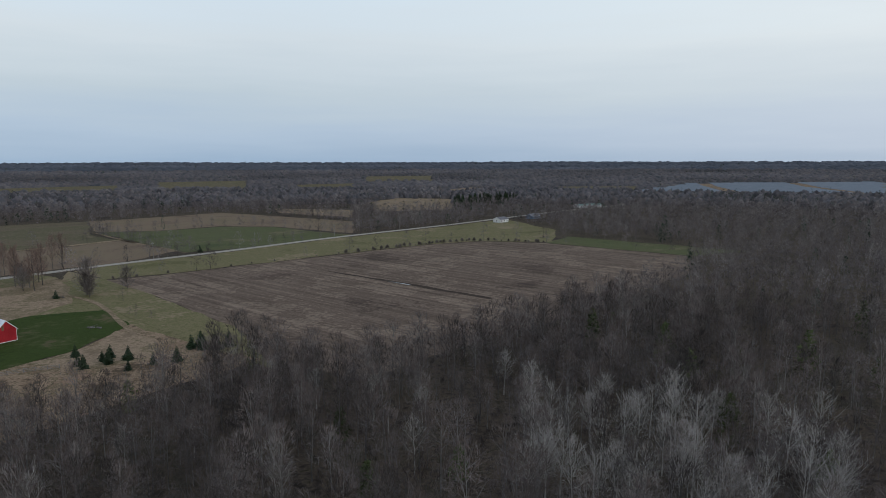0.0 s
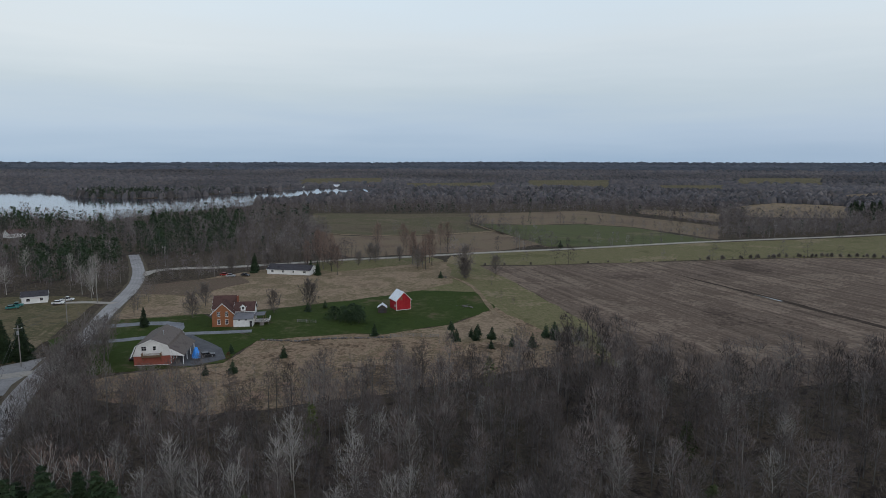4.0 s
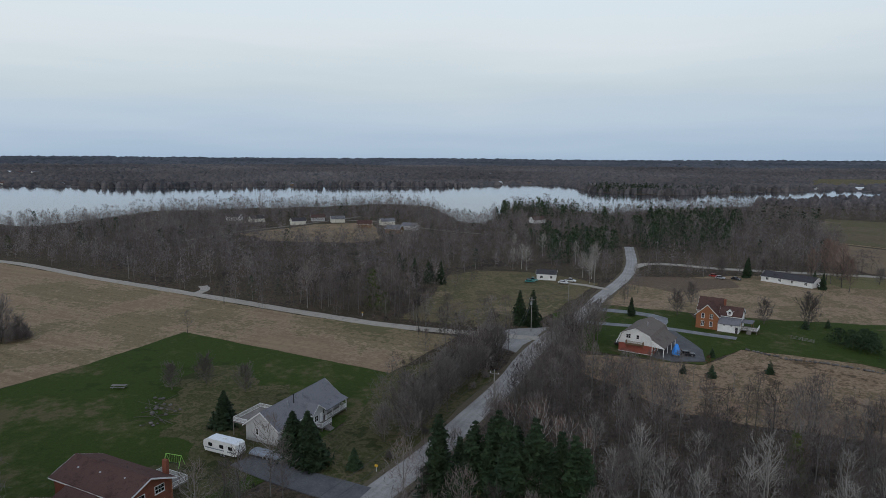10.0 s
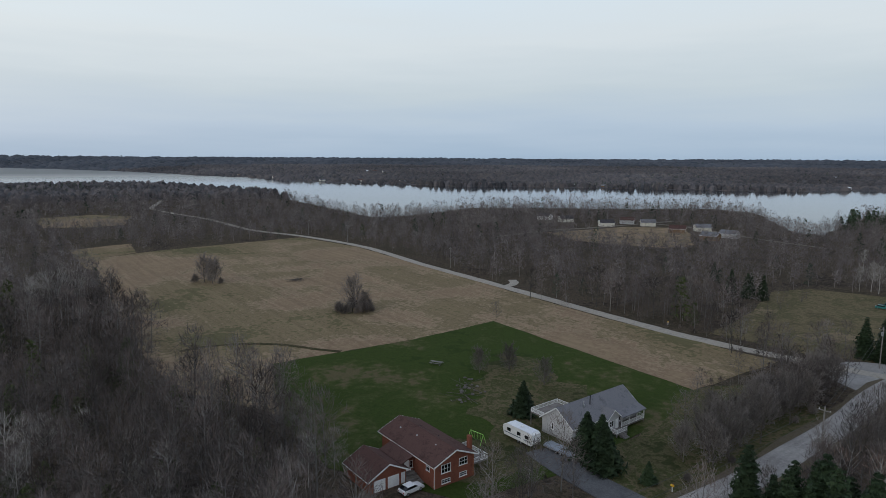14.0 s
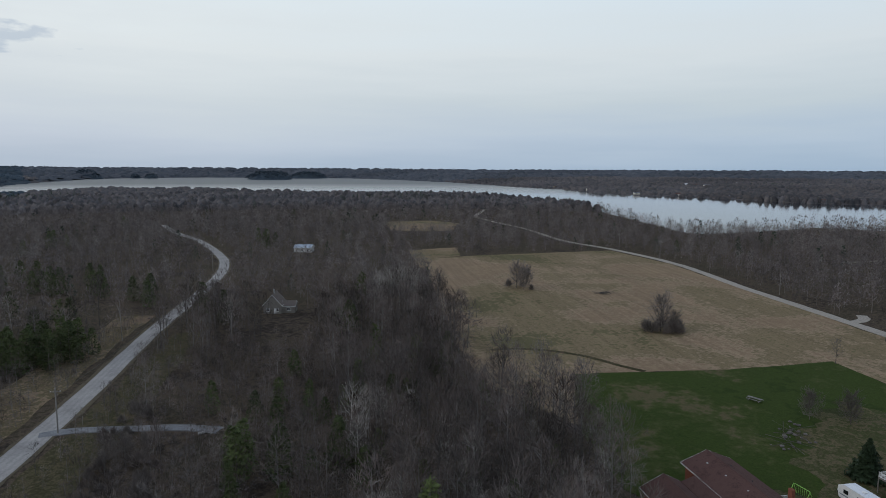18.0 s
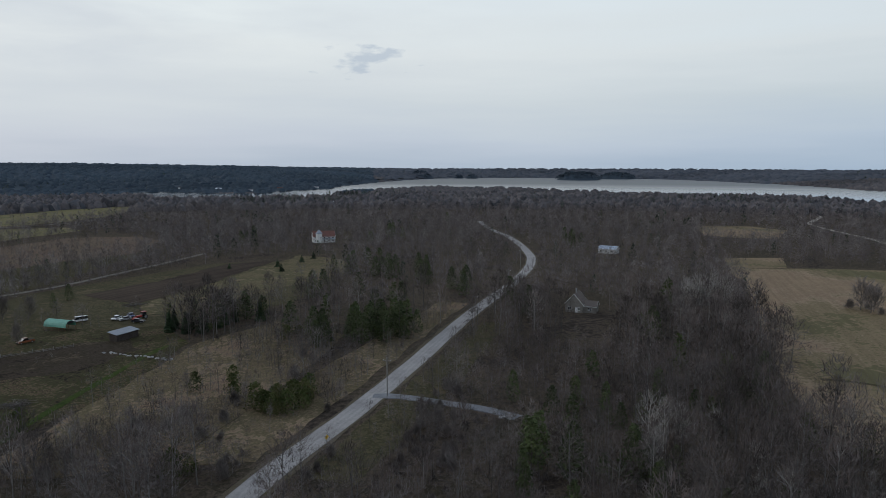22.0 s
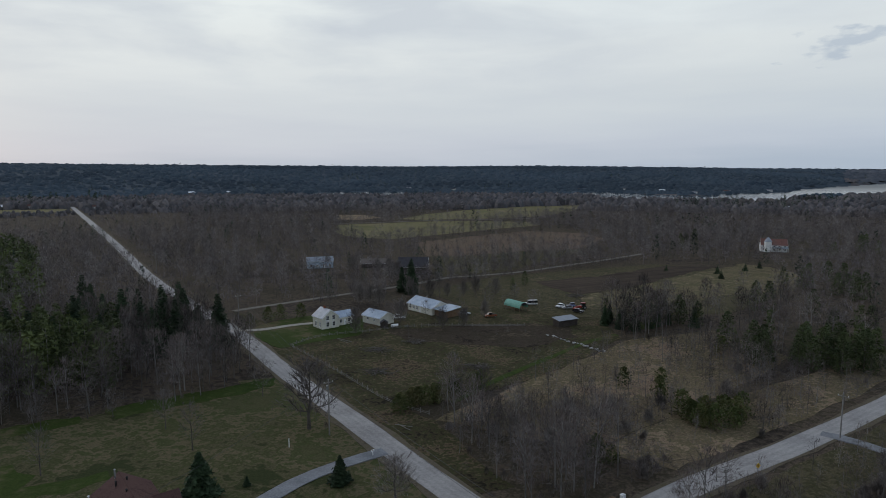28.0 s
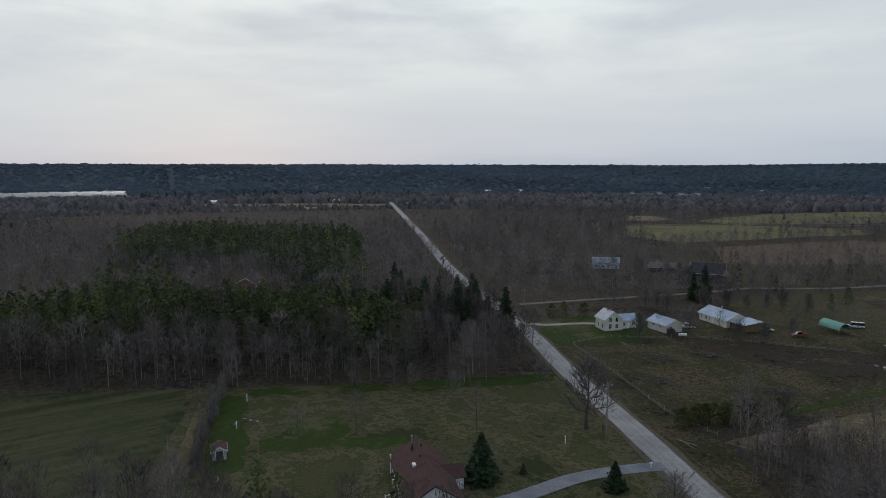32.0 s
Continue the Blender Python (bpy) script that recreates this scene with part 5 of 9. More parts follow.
def scrub(poly, gap, share, seed, tall=0.5, big=1.0):
    """Brush and saplings strewn over rough grass, as one mesh."""
    rng = np.random.default_rng(seed)
    p = np.array(poly)
    lo, hi = p.min(0), p.max(0)
    nx, ny = int((hi[0] - lo[0]) / gap) + 1, int((hi[1] - lo[1]) / gap) + 1
    gx, gy = np.meshgrid(lo[0] + (np.arange(nx) + 0.5) * gap, lo[1] + (np.arange(ny) + 0.5) * gap)
    x = gx.ravel() + rng.uniform(-0.5, 0.5, nx * ny) * gap
    y = gy.ravel() + rng.uniform(-0.5, 0.5, nx * ny) * gap
    ok = inside(poly, x, y) & (rng.random(len(x)) < share * (0.35 + 2.6 * np.clip(wave(x, y, 11, seed), 0, 1)))
    for line, clear in ROADS:
        for i in np.where(ok)[0]:
            if ((line - (x[i], y[i])) ** 2).sum(1).min() < clear * clear:
                ok[i] = False
    x, y = x[ok], y[ok]
    kinds = [thicket_tree(70 + i, 2.6, 60, 0.032, 0.8, 0.5 + 0.08 * i, 0.02, 0.03, 2) for i in range(3)] + [thicket_tree(75 + i, 6.0, 90, 0.036, 1.1, 0.30, 0.10, 0.06, 4) for i in range(3)]
    which = np.where(rng.random(len(x)) < tall, 3 + rng.integers(0, 3, len(x)), rng.integers(0, 3, len(x)))
    scatter("scrub", kinds, x, y, big * rng.uniform(0.5, 1.15, len(x)), which, [M_BARK_WOOD, M_TWIG_WOOD], "leafless brush and saplings in dry grass", "brush", rng)


scrub([(26, -138), (12, -160), (-5, -186), (-26, -218), (-56, -236), (-72, -205), (-52, -178), (-30, -152), (-8, -128)], 2.6, 0.95, 31, 0.35, 1.3)
scrub([(23, -130), (15, -147), (-9, -159), (-20, -150), (-11, -131), (-3, -112), (7, -112), (18, -123)], 2.0, 1.0, 45, 0.3, 1.5)
scrub([(104, -191), (84, -172), (52, -140), (34, -124), (14, -104), (10, -112), (30, -136), (52, -154), (84, -187)], 3.0, 0.22, 46, 0.2)
scrub([(-45, -172), (-64, -186), (-66, -205), (-56, -228), (-44, -215), (-52, -192)], 2.6, 0.6, 47, 0.6, 1.5)
scrub([(-150, -176), (-132, -164), (-140, -150), (-164, -172), (-170, -182)], 2.6, 0.5, 48, 0.2)
scrub([(40, -266), (-18, -247), (-60, -265), (-90, -300), (-30, -300), (30, -318), (60, -290)], 5, 0.3, 49, 0.5)
scrub([(-24, -122), (-72, -168), (-118, -214), (-136, -230), (-128, -240), (-84, -200), (-30, -152), (-10, -128)], 2.6, 0.8, 32, 0.35, 1.25)
scrub([(-30, -112), (-78, -156), (-124, -200), (-132, -194), (-84, -146), (-38, -104)], 2.4, 0.6, 33)
scrub([(-160, 100), (-146, 92), (-112, 98), (-84, 128), (-62, 160), (-40, 185), (-55, 192), (-80, 165), (-108, 132), (-140, 112)], 3.0, 0.55, 34)
scrub([(-111, 287), (-57, 222), (-40, 185), (-62, 200), (-100, 240), (-120, 262)], 4.5, 0.12, 35, 0.2)
scrub([(97, -491), (11, -600), (-24, -475), (25, -359), (63, -333)], 5, 0.6, 36, 0.8, 1.2)
scrub([(84, -189), (52, -158), (34, -144), (14, -161), (-5, -185), (-23, -219), (-18, -247), (40, -266), (66, -240), (68, -215)], 5, 0.10, 37, 0.15)
scrub([(-112, 42), (-150, 72), (-168, 62), (-142, 40), (-118, 24)], 3.2, 0.5, 38, 0.7)
scrub([(-110, 30), (-105, 25), (-150, 66), (-188, 104), (-192, 100), (-155, 76)], 3.0, 0.6, 39, 0.6)
scrub([(-118, 60), (-104, 48), (-90, 40), (-150, 92), (-175, 112), (-160, 104)], 3.0, 0.6, 40, 0.6)
scrub([(-235, 85), (-262, 128), (-300, 125), (-285, 90)], 6, 0.3, 41)
scrub([(40, -266), (-18, -247), (-28, -251), (-60, -262), (-30, -290), (30, -300)], 6, 0.25, 42)
scrub([(149, -95), (126, -78), (104, -53), (99, -55), (121, -79), (144, -97)], 2.2, 0.6, 43, 0.5)
scrub([(-276, 120), (-238, 84), (-214, 66), (-224, 60), (-250, 76), (-290, 100)], 4, 0.4, 44, 0.7)

# ---- building kit ----
def shingles(name, a, b):
    return material(name, [a, b, tuple(0.5 * (p + q) for p, q in zip(a, b))], (0.5, 5.0), 0.85, 0.35, 6, spread=0.04)


M_WHITE = material("white_siding", [(0.62, 0.62, 0.61), (0.76, 0.76, 0.75)], (0.4, 6.0), 0.6)
M_CREAM = material("cream_siding", [(0.56, 0.54, 0.47), (0.68, 0.66, 0.58)], (0.4, 6.0), 0.65)
M_TRIM = material("white_trim", [(0.66, 0.66, 0.66), (0.80, 0.80, 0.79)], (1.0, 9.0), 0.5)
M_GREYSIDE = material("pale_grey_siding", [(0.36, 0.36, 0.36), (0.48, 0.475, 0.47)], (0.4, 5.0), 0.65)
M_WEATHER = material("weathered_boards", [(0.16, 0.145, 0.13), (0.28, 0.265, 0.245)], (0.5, 6.0), 0.9, 0.3, 6)
M_BARNDARK = material("dark_barn_boards", [(0.045, 0.038, 0.034), (0.085, 0.072, 0.065)], (0.5, 5.0), 0.9, 0.3, 6)
M_RED = material("red_barn_paint", [(0.28, 0.012, 0.018), (0.40, 0.022, 0.03)], (0.4, 5.0), 0.7, 0.15, 6)
M_BRICK_O = material("orange_brick", [(0.215, 0.088, 0.045), (0.310, 0.135, 0.070), (0.255, 0.106, 0.054)], (0.8, 9.0), 0.9, 0.3, 12)
M_BRICK_R = material("red_brick", [(0.160, 0.060, 0.042), (0.235, 0.092, 0.062), (0.195, 0.074, 0.050)], (0.8, 9.0), 0.9, 0.3, 12)
M_BRICK_D = material("pinkish_red_brick", [(0.27, 0.085, 0.065), (0.36, 0.12, 0.09)], (0.8, 9.0), 0.9, 0.3, 12)
M_ROOF_GREY = shingles("grey_shingles", (0.115, 0.115, 0.125), (0.185, 0.185, 0.20))
M_ROOF_TAUPE = shingles("taupe_shingles", (0.105, 0.088, 0.078), (0.160, 0.136, 0.122))
M_ROOF_BROWN = shingles("brown_shingles", (0.062, 0.036, 0.032), (0.105, 0.062, 0.055))
M_ROOF_DARK = shingles("dark_shingles", (0.038, 0.036, 0.04), (0.07, 0.066, 0.072))
M_ROOF_RED = shingles("reddish_shingles", (0.12, 0.06, 0.05), (0.19, 0.10, 0.085))
M_METAL = material("pale_blue_metal_roof", [(0.24, 0.30, 0.38), (0.40, 0.46, 0.54)], (0.3, 4.0), 0.45, metallic=0.2)
M_METAL_W = material("white_metal_roof", [(0.58, 0.60, 0.64), (0.74, 0.76, 0.80)], (0.3, 4.0), 0.4, metallic=0.2)
M_METAL_G = material("grey_metal_roof", [(0.17, 0.195, 0.23), (0.27, 0.30, 0.34)], (0.3, 4.0), 0.5, metallic=0.3)
M_GREEN_TARP = material("green_tarpaulin", [(0.09, 0.26, 0.20), (0.15, 0.36, 0.28)], (0.4, 3.0), 0.6)
M_BLUE_TARP = material("bright_blue_tarpaulin", [(0.02, 0.20, 0.62), (0.04, 0.29, 0.78)], (0.6, 4.0), 0.55)
M_TIMBER = material("brown_timber", [(0.14, 0.09, 0.055), (0.23, 0.155, 0.10)], (0.6, 6.0), 0.85, 0.2, 8)
M_DECK = material("grey_deck_boards", [(0.15, 0.135, 0.125), (0.24, 0.22, 0.205)], (0.6, 6.0), 0.85, 0.2, 8)
M_POLE = material("grey_pole_wood", [(0.16, 0.15, 0.14), (0.26, 0.245, 0.23)], (0.8, 6.0), 0.9)
M_CONCRETE = material("concrete", [(0.28, 0.27, 0.26), (0.38, 0.37, 0.355)], (0.5, 6.0), 0.9, 0.2, 8)
M_STONE = material("field_stone", [(0.22, 0.215, 0.21), (0.42, 0.41, 0.395)], (0.9, 6.0), 0.9, 0.3, 6, spread=0.25)
M_DARKROCK = material("dark_field_stone", [(0.09, 0.082, 0.078), (0.18, 0.165, 0.155)], (0.9, 6.0), 0.9, 0.3, 6, spread=0.25)
M_BLACK = material("black_rubber", [(0.012, 0.012, 0.012), (0.025, 0.025, 0.025)], (3.0, 20.0), 0.7)
M_STEEL = material("galvanised_steel", [(0.30, 0.31, 0.32), (0.45, 0.46, 0.47)], (1.0, 9.0), 0.45, metallic=0.7)
M_YELLOW = material("yellow_sign_paint", [(0.62, 0.36, 0.015), (0.78, 0.47, 0.03)], (2.0, 9.0), 0.5)
M_LIME = material("lime_green_paint", [(0.22, 0.48, 0.08), (0.30, 0.58, 0.12)], (2.0, 9.0), 0.5)
M_WIRE = material("dark_cable", [(0.03, 0.03, 0.03), (0.05, 0.05, 0.05)], (1.0, 9.0), 0.6)


def glass_material():
    m = bpy.data.materials.new("dark_window_glass")
    m.use_nodes = True
    b = m.node_tree.nodes["Principled BSDF"]
    b.inputs["Base Color"].default_value = (0.012, 0.014, 0.017, 1)
    b.inputs["Roughness"].default_value, b.inputs["IOR"].default_value = 0.06, 1.5
    return m


def paint(name, c, rough=0.3):
    return material(name, [tuple(0.85 * q for q in c), c], (1.0, 8.0), rough, spread=0.05)


M_GLASS = glass_material()
CAR_PAINT = {k: paint(k + "_car_paint", c) for k, c in (("white", (0.72, 0.72, 0.72)), ("teal", (0.02, 0.17, 0.16)), ("black", (0.02, 0.02, 0.025)),
                                                      ("red", (0.33, 0.02, 0.018)), ("silver", (0.36, 0.37, 0.39)), ("blue", (0.03, 0.06, 0.16)), ("rust", (0.22, 0.07, 0.03)))}


def part(name, bm, mat, parent, label=""):
    bmesh.ops.recalc_face_normals(bm, faces=bm.faces)
    me = bpy.data.meshes.new(name)
    bm.to_mesh(me)
    bm.free()
    me.materials.append(mat)
    ob = new(name, me)
    ob.parent = parent
    if label:
        ob["label"] = label
    return ob


def base(name, x, y, ux, uy, label, category, group="", lift=0.35):
    """An empty at a thing's foot; its own x runs along (ux, uy)."""
    ob = new(name)
    ob.empty_display_size = 0.3
    ob.matrix_basis = Matrix.Translation((x, y, float(land(x, y)) + lift - 0.22)) @ Matrix.Rotation(math.atan2(uy, ux), 4, "Z")
    return tagged(ob, label, category, group)


def box(bm, x0, x1, y0, y1, z0, z1):
    v = [bm.verts.new((x, y, z)) for x in (x0, x1) for y in (y0, y1) for z in (z0, z1)]
    for f in ((0, 1, 3, 2), (4, 6, 7, 5), (0, 4, 5, 1), (2, 3, 7, 6), (0, 2, 6, 4), (1, 5, 7, 3)):
        bm.faces.new([v[i] for i in f])
    return bm


def boxed(*dims):
    return box(bmesh.new(), *dims)


def extrude(bm, profile, a, b, axis="x"):
    """A flat outline of (across, up) drawn out from a to b along x or y."""
    def at(s, p):
        return (s, p[0], p[1]) if axis == "x" else (p[0], s, p[1])
    n = len(profile)
    lo, hi = [bm.verts.new(at(a, p)) for p in profile], [bm.verts.new(at(b, p)) for p in profile]
    bm.faces.new(lo)
    bm.faces.new(hi[::-1])
    for i in range(n):
        j = (i + 1) % n
        bm.faces.new((lo[i], lo[j], hi[j], hi[i]))
    return bm


def gable_body(parent, x0, x1, y0, y1, eave, peak, mat, axis="x", name="wall", foot=-0.6, label=""):
    """Walls with two gables; the ridge runs along the axis."""
    lo, hi = (y0, y1) if axis == "x" else (x0, x1)
    c = (lo + hi) / 2
    a, b = (x0, x1) if axis == "x" else (y0, y1)
    return part(name, extrude(bmesh.new(), [(lo, foot), (hi, foot), (hi, eave), (c, peak), (lo, eave)], a, b, axis), mat, parent, label)


def gable_roof(parent, x0, x1, y0, y1, eave, peak, mat, axis="x", over=0.45, thick=0.16, trim=M_TRIM, label=""):
    """Two roof slopes over the gables with overhang, ridge cap, and bargeboards at both ends."""
    lo, hi = (y0, y1) if axis == "x" else (x0, x1)
    a, b = (x0, x1) if axis == "x" else (y0, y1)
    c, half = (lo + hi) / 2, (hi - lo) / 2
    fall = (peak - eave) / half
    e = eave - fall * over
    low, high = 0.02, thick
    prof = [(lo - over, e + low), (c, peak + low), (hi + over, e + low), (hi + over, e + high), (c, peak + high), (lo - over, e + high)]
    roof = part("roof", extrude(bmesh.new(), prof, a - over, b + over, axis), mat, parent, label)
    cap = [(c - 0.18, peak + high - 0.18 * fall + 0.02), (c, peak + high + 0.06), (c + 0.18, peak + high - 0.18 * fall + 0.02), (c, peak + high - 0.04)]
    part("ridge_cap", extrude(bmesh.new(), cap, a - over, b + over, axis), mat, roof)
    if trim:
        for s, d in ((a - over - 0.04, 0.035), (b + over + 0.005, 0.035)):
            for q in (-1, 1):
                w = [(c + q * (half + over), e - 0.12), (c, peak - 0.12), (c, peak + high), (c + q * (half + over), e + high)]
                part("bargeboard", extrude(bmesh.new(), w, s, s + d, axis), trim, roof)
        for q in (lo - over - 0.04, hi + over + 0.005):
            part("gutter", extrude(bmesh.new(), [(q, e - 0.06), (q + 0.035, e - 0.06), (q + 0.035, e + 0.1), (q, e + 0.1)], a - over, b + over, axis), trim, roof)
    return roof


def facing(face, at, along, z, w, h, d0, d1):
    """Corners of a box on a wall: face +x, -x, +y or -y at the plane 'at'."""
    s = 1 if face[0] == "+" else -1
    n0, n1 = sorted((at + s * d0, at + s * d1))
    if face[1] == "x":
        return n0, n1, along - w / 2, along + w / 2, z, z + h
    return along - w / 2, along + w / 2, n0, n1, z, z + h


def window(parent, face, at, along, z, w=1.0, h=1.3, trim=M_TRIM, bars=1):
    bm = bmesh.new()
    b = 0.09
    for dx, ww, zz, hh in ((-w / 2 - b / 2, b, z - b, h + 2 * b), (w / 2 + b / 2, b, z - b, h + 2 * b), (0, w, z - b, b), (0, w, z + h, b)):
        box(bm, *facing(face, at, along + dx, zz, ww, hh, -0.02, 0.06))
    for k in range(bars):
        box(bm, *facing(face, at, along - w / 2 + w * (k + 1) / (bars + 1), z, 0.05, h, 0.0, 0.05))
    box(bm, *facing(face, at, along, z + h * 0.5 - 0.025, w, 0.05, 0.0, 0.045))
    win = part("window", bm, trim, parent)
    part("pane", boxed(*facing(face, at, along, z, w, h, 0.003, 0.02)), M_GLASS, win, "dark glass pane")
    part("sill", boxed(*facing(face, at, along, z - b - 0.06, w + 0.3, 0.06, -0.02, 0.12)), trim, win)
    return win


def door(parent, face, at, along, w=0.95, h=2.05, mat=M_TRIM, z=0.0, panels=3, label=""):
    d = part("door", boxed(*facing(face, at, along, z, w, h, -0.02, 0.05)), mat, parent, label)
    for k in range(panels):
        hh = h / panels
        part("panel", boxed(*facing(face, at, along, z + hh * k + 0.08, w - 0.2, hh - 0.16, 0.05, 0.075)), mat, d)
    if w < 1.5:
        part("handle", boxed(*facing(face, at, along + w * 0.38, z + 0.98, 0.05, 0.12, 0.05, 0.11)), M_STEEL, d)
    return d


def pipe(parent, name, x, y, z0, z1, r=0.12, mat=M_STEEL, cap=True):
    bm = bmesh.new()
    bmesh.ops.create_cone(bm, cap_ends=True, segments=10, radius1=r, radius2=r * 0.95, depth=z1 - z0, matrix=Matrix.Translation((x, y, (z0 + z1) / 2)))
    if cap:
        bmesh.ops.create_cone(bm, cap_ends=True, segments=10, radius1=r * 1.7, radius2=r * 0.4, depth=0.16, matrix=Matrix.Translation((x, y, z1 + 0.08)))
    return part(name, bm, mat, parent)


def railing(parent, pts, z, h=0.95, mat=M_TRIM, gap=0.16):
    """Top and bottom rail with posts and balusters along a line of points."""
    for (x0, y0), (x1, y1) in zip(pts, pts[1:]):
        d = math.hypot(x1 - x0, y1 - y0)
        turn = Matrix.Translation((x0, y0, z)) @ Matrix.Rotation(math.atan2(y1 - y0, x1 - x0), 4, "Z")
        bm = bmesh.new()
        for zz in (0.1, h - 0.08):
            box(bm, 0, d, -0.035, 0.035, zz, zz + 0.07)
        for k in range(1, max(2, int(d / gap))):
            s = d * k / max(2, int(d / gap))
            box(bm, s - 0.02, s + 0.02, -0.02, 0.02, 0.1, h - 0.08)
        bm.transform(turn)
        rail = part("railing", bm, mat, parent)
        for s in (0, d):
            pb = boxed(s - 0.055, s + 0.055, -0.055, 0.055, 0, h + 0.06)
            pb.transform(turn)
            part("post", pb, mat, rail)


def deck(parent, x0, x1, y0, y1, z, mat=M_DECK, rail=None, legs=True, rail_mat=M_TRIM):
    d = part("deck", boxed(x0, x1, y0, y1, z - 0.2, z - 0.04), mat, parent)
    n = max(2, int((y1 - y0) / 0.3))
    for k in range(n):
        w = (y1 - y0) / n
        part("board", boxed(x0, x1, y0 + k * w + 0.01, y0 + (k + 1) * w - 0.01, z - 0.04, z), mat, d)
    if legs:
        for x in (x0 + 0.1, x1 - 0.1):
            for y in (y0 + 0.1, y1 - 0.1):
                part("leg", boxed(x - 0.07, x + 0.07, y - 0.07, y + 0.07, -0.5, z - 0.2), mat, d)
    if rail:
        railing(parent, rail, z, mat=rail_mat)


def steps(parent, x0, x1, y0, y1, z, n, mat=M_CONCRETE, along="x"):
    """A flight of n steps that climbs to z towards x1 (or y1)."""
    for k in range(n):
        t0, t1 = k / n, 1.0
        zz = z * (k + 1) / n
        if along == "x":
            part("step", boxed(x0 + (x1 - x0) * t0, x1, y0, y1, zz - z / n - 0.02 * (k == 0), zz), mat, parent)
        else:
            part("step", boxed(x0, x1, y0 + (y1 - y0) * t0, y1, zz - z / n - 0.02 * (k == 0), zz), mat, parent)

# ---- houses round the crossroads ----
def gambrel_house():
    b = base("gambrel_house", -153.7, 117, -0.6, 0.8, "white gambrel-roofed house over a red brick ground floor with a carport", "house")
    part("brick_wall", boxed(0, 16.5, -5, 5, -0.6, 2.7), M_BRICK_D, b, "red brick ground floor")
    part("white_gable", extrude(bmesh.new(), [(-5.2, 2.7), (5.2, 2.7), (4.0, 5.6), (0, 7.3), (-4.0, 5.6)], -0.15, 16.6), M_WHITE, b, "white boarded gable")
    out = [(5.75, 2.5), (4.35, 5.75), (0, 7.6), (-4.35, 5.75), (-5.75, 2.9)]
    inn = [(5.5, 2.5), (4.15, 5.6), (0, 7.4), (-4.15, 5.6), (-5.5, 2.9)]
    roof = part("roof", extrude(bmesh.new(), out + inn[::-1], -0.5, 17), M_ROOF_TAUPE, b, "taupe shingled gambrel roof")
    for s in (-0.56, 17.0):
        for p, q in zip(out, out[1:]):
            part("bargeboard", extrude(bmesh.new(), [(p[0], p[1]), (q[0], q[1]), (q[0] * 0.96, q[1] - 0.22), (p[0] * 0.96, p[1] - 0.1)], s, s + 0.05), M_TRIM, roof)
    part("carport_roof", extrude(bmesh.new(), [(-4.6, 4.9), (-8.7, 2.62), (-8.7, 2.78), (-4.6, 5.08)], -0.4, 14.5), M_ROOF_TAUPE, b)
    part("carport_fascia", extrude(bmesh.new(), [(-5, 2.75), (-8.7, 2.5), (-8.7, 2.62), (-5, 4.7)], -0.45, -0.4), M_TRIM, b)
    part("carport_slab", boxed(-0.3, 14.5, -8.8, -5, -0.4, 0.06), M_CONCRETE, b)
    for x in (0.0, 4.6, 9.2, 13.9):
        part("carport_post", boxed(x - 0.09, x + 0.09, -8.35, -8.17, 0.06, 2.62), M_TRIM, b)
    window(b, "-x", -0.15, 2.1, 4.35, 1.25, 1.15)
    window(b, "-x", -0.15, -0.7, 4.35, 0.75, 1.15, bars=0)
    door(b, "-y", -5, 6.0, mat=M_TRIM)
    for x in (3.0, 10.0, 13.5):
        window(b, "-y", -5, x, 1.0, 1.2, 1.0)
    deck(b, -1.5, -0.15, -2.6, 2.6, 2.85, M_TIMBER, [(-0.25, -2.5), (-1.42, -2.5), (-1.42, 2.5), (-0.25, 2.5)], legs=False, rail_mat=M_TIMBER)
    for y in (-2.4, 2.4):
        bm = bmesh.new()
        extrude(bm, [(-1.4, 2.65), (-1.25, 2.65), (0.0, 1.4), (-0.05, 1.25)], y - 0.05, y + 0.05, "y")
        part("bracket", bm, M_TIMBER, b)
    pipe(b, "chimney_pipe", 7, -1.5, 6.6, 8.1, 0.14)
    part("base_trim", boxed(-0.06, 0.0, -5.05, 5.05, -0.2, 0.12), M_TRIM, b)
    part("corner_board", boxed(-0.05, 0.06, -5.08, -4.9, 0.12, 2.7), M_TRIM, b)


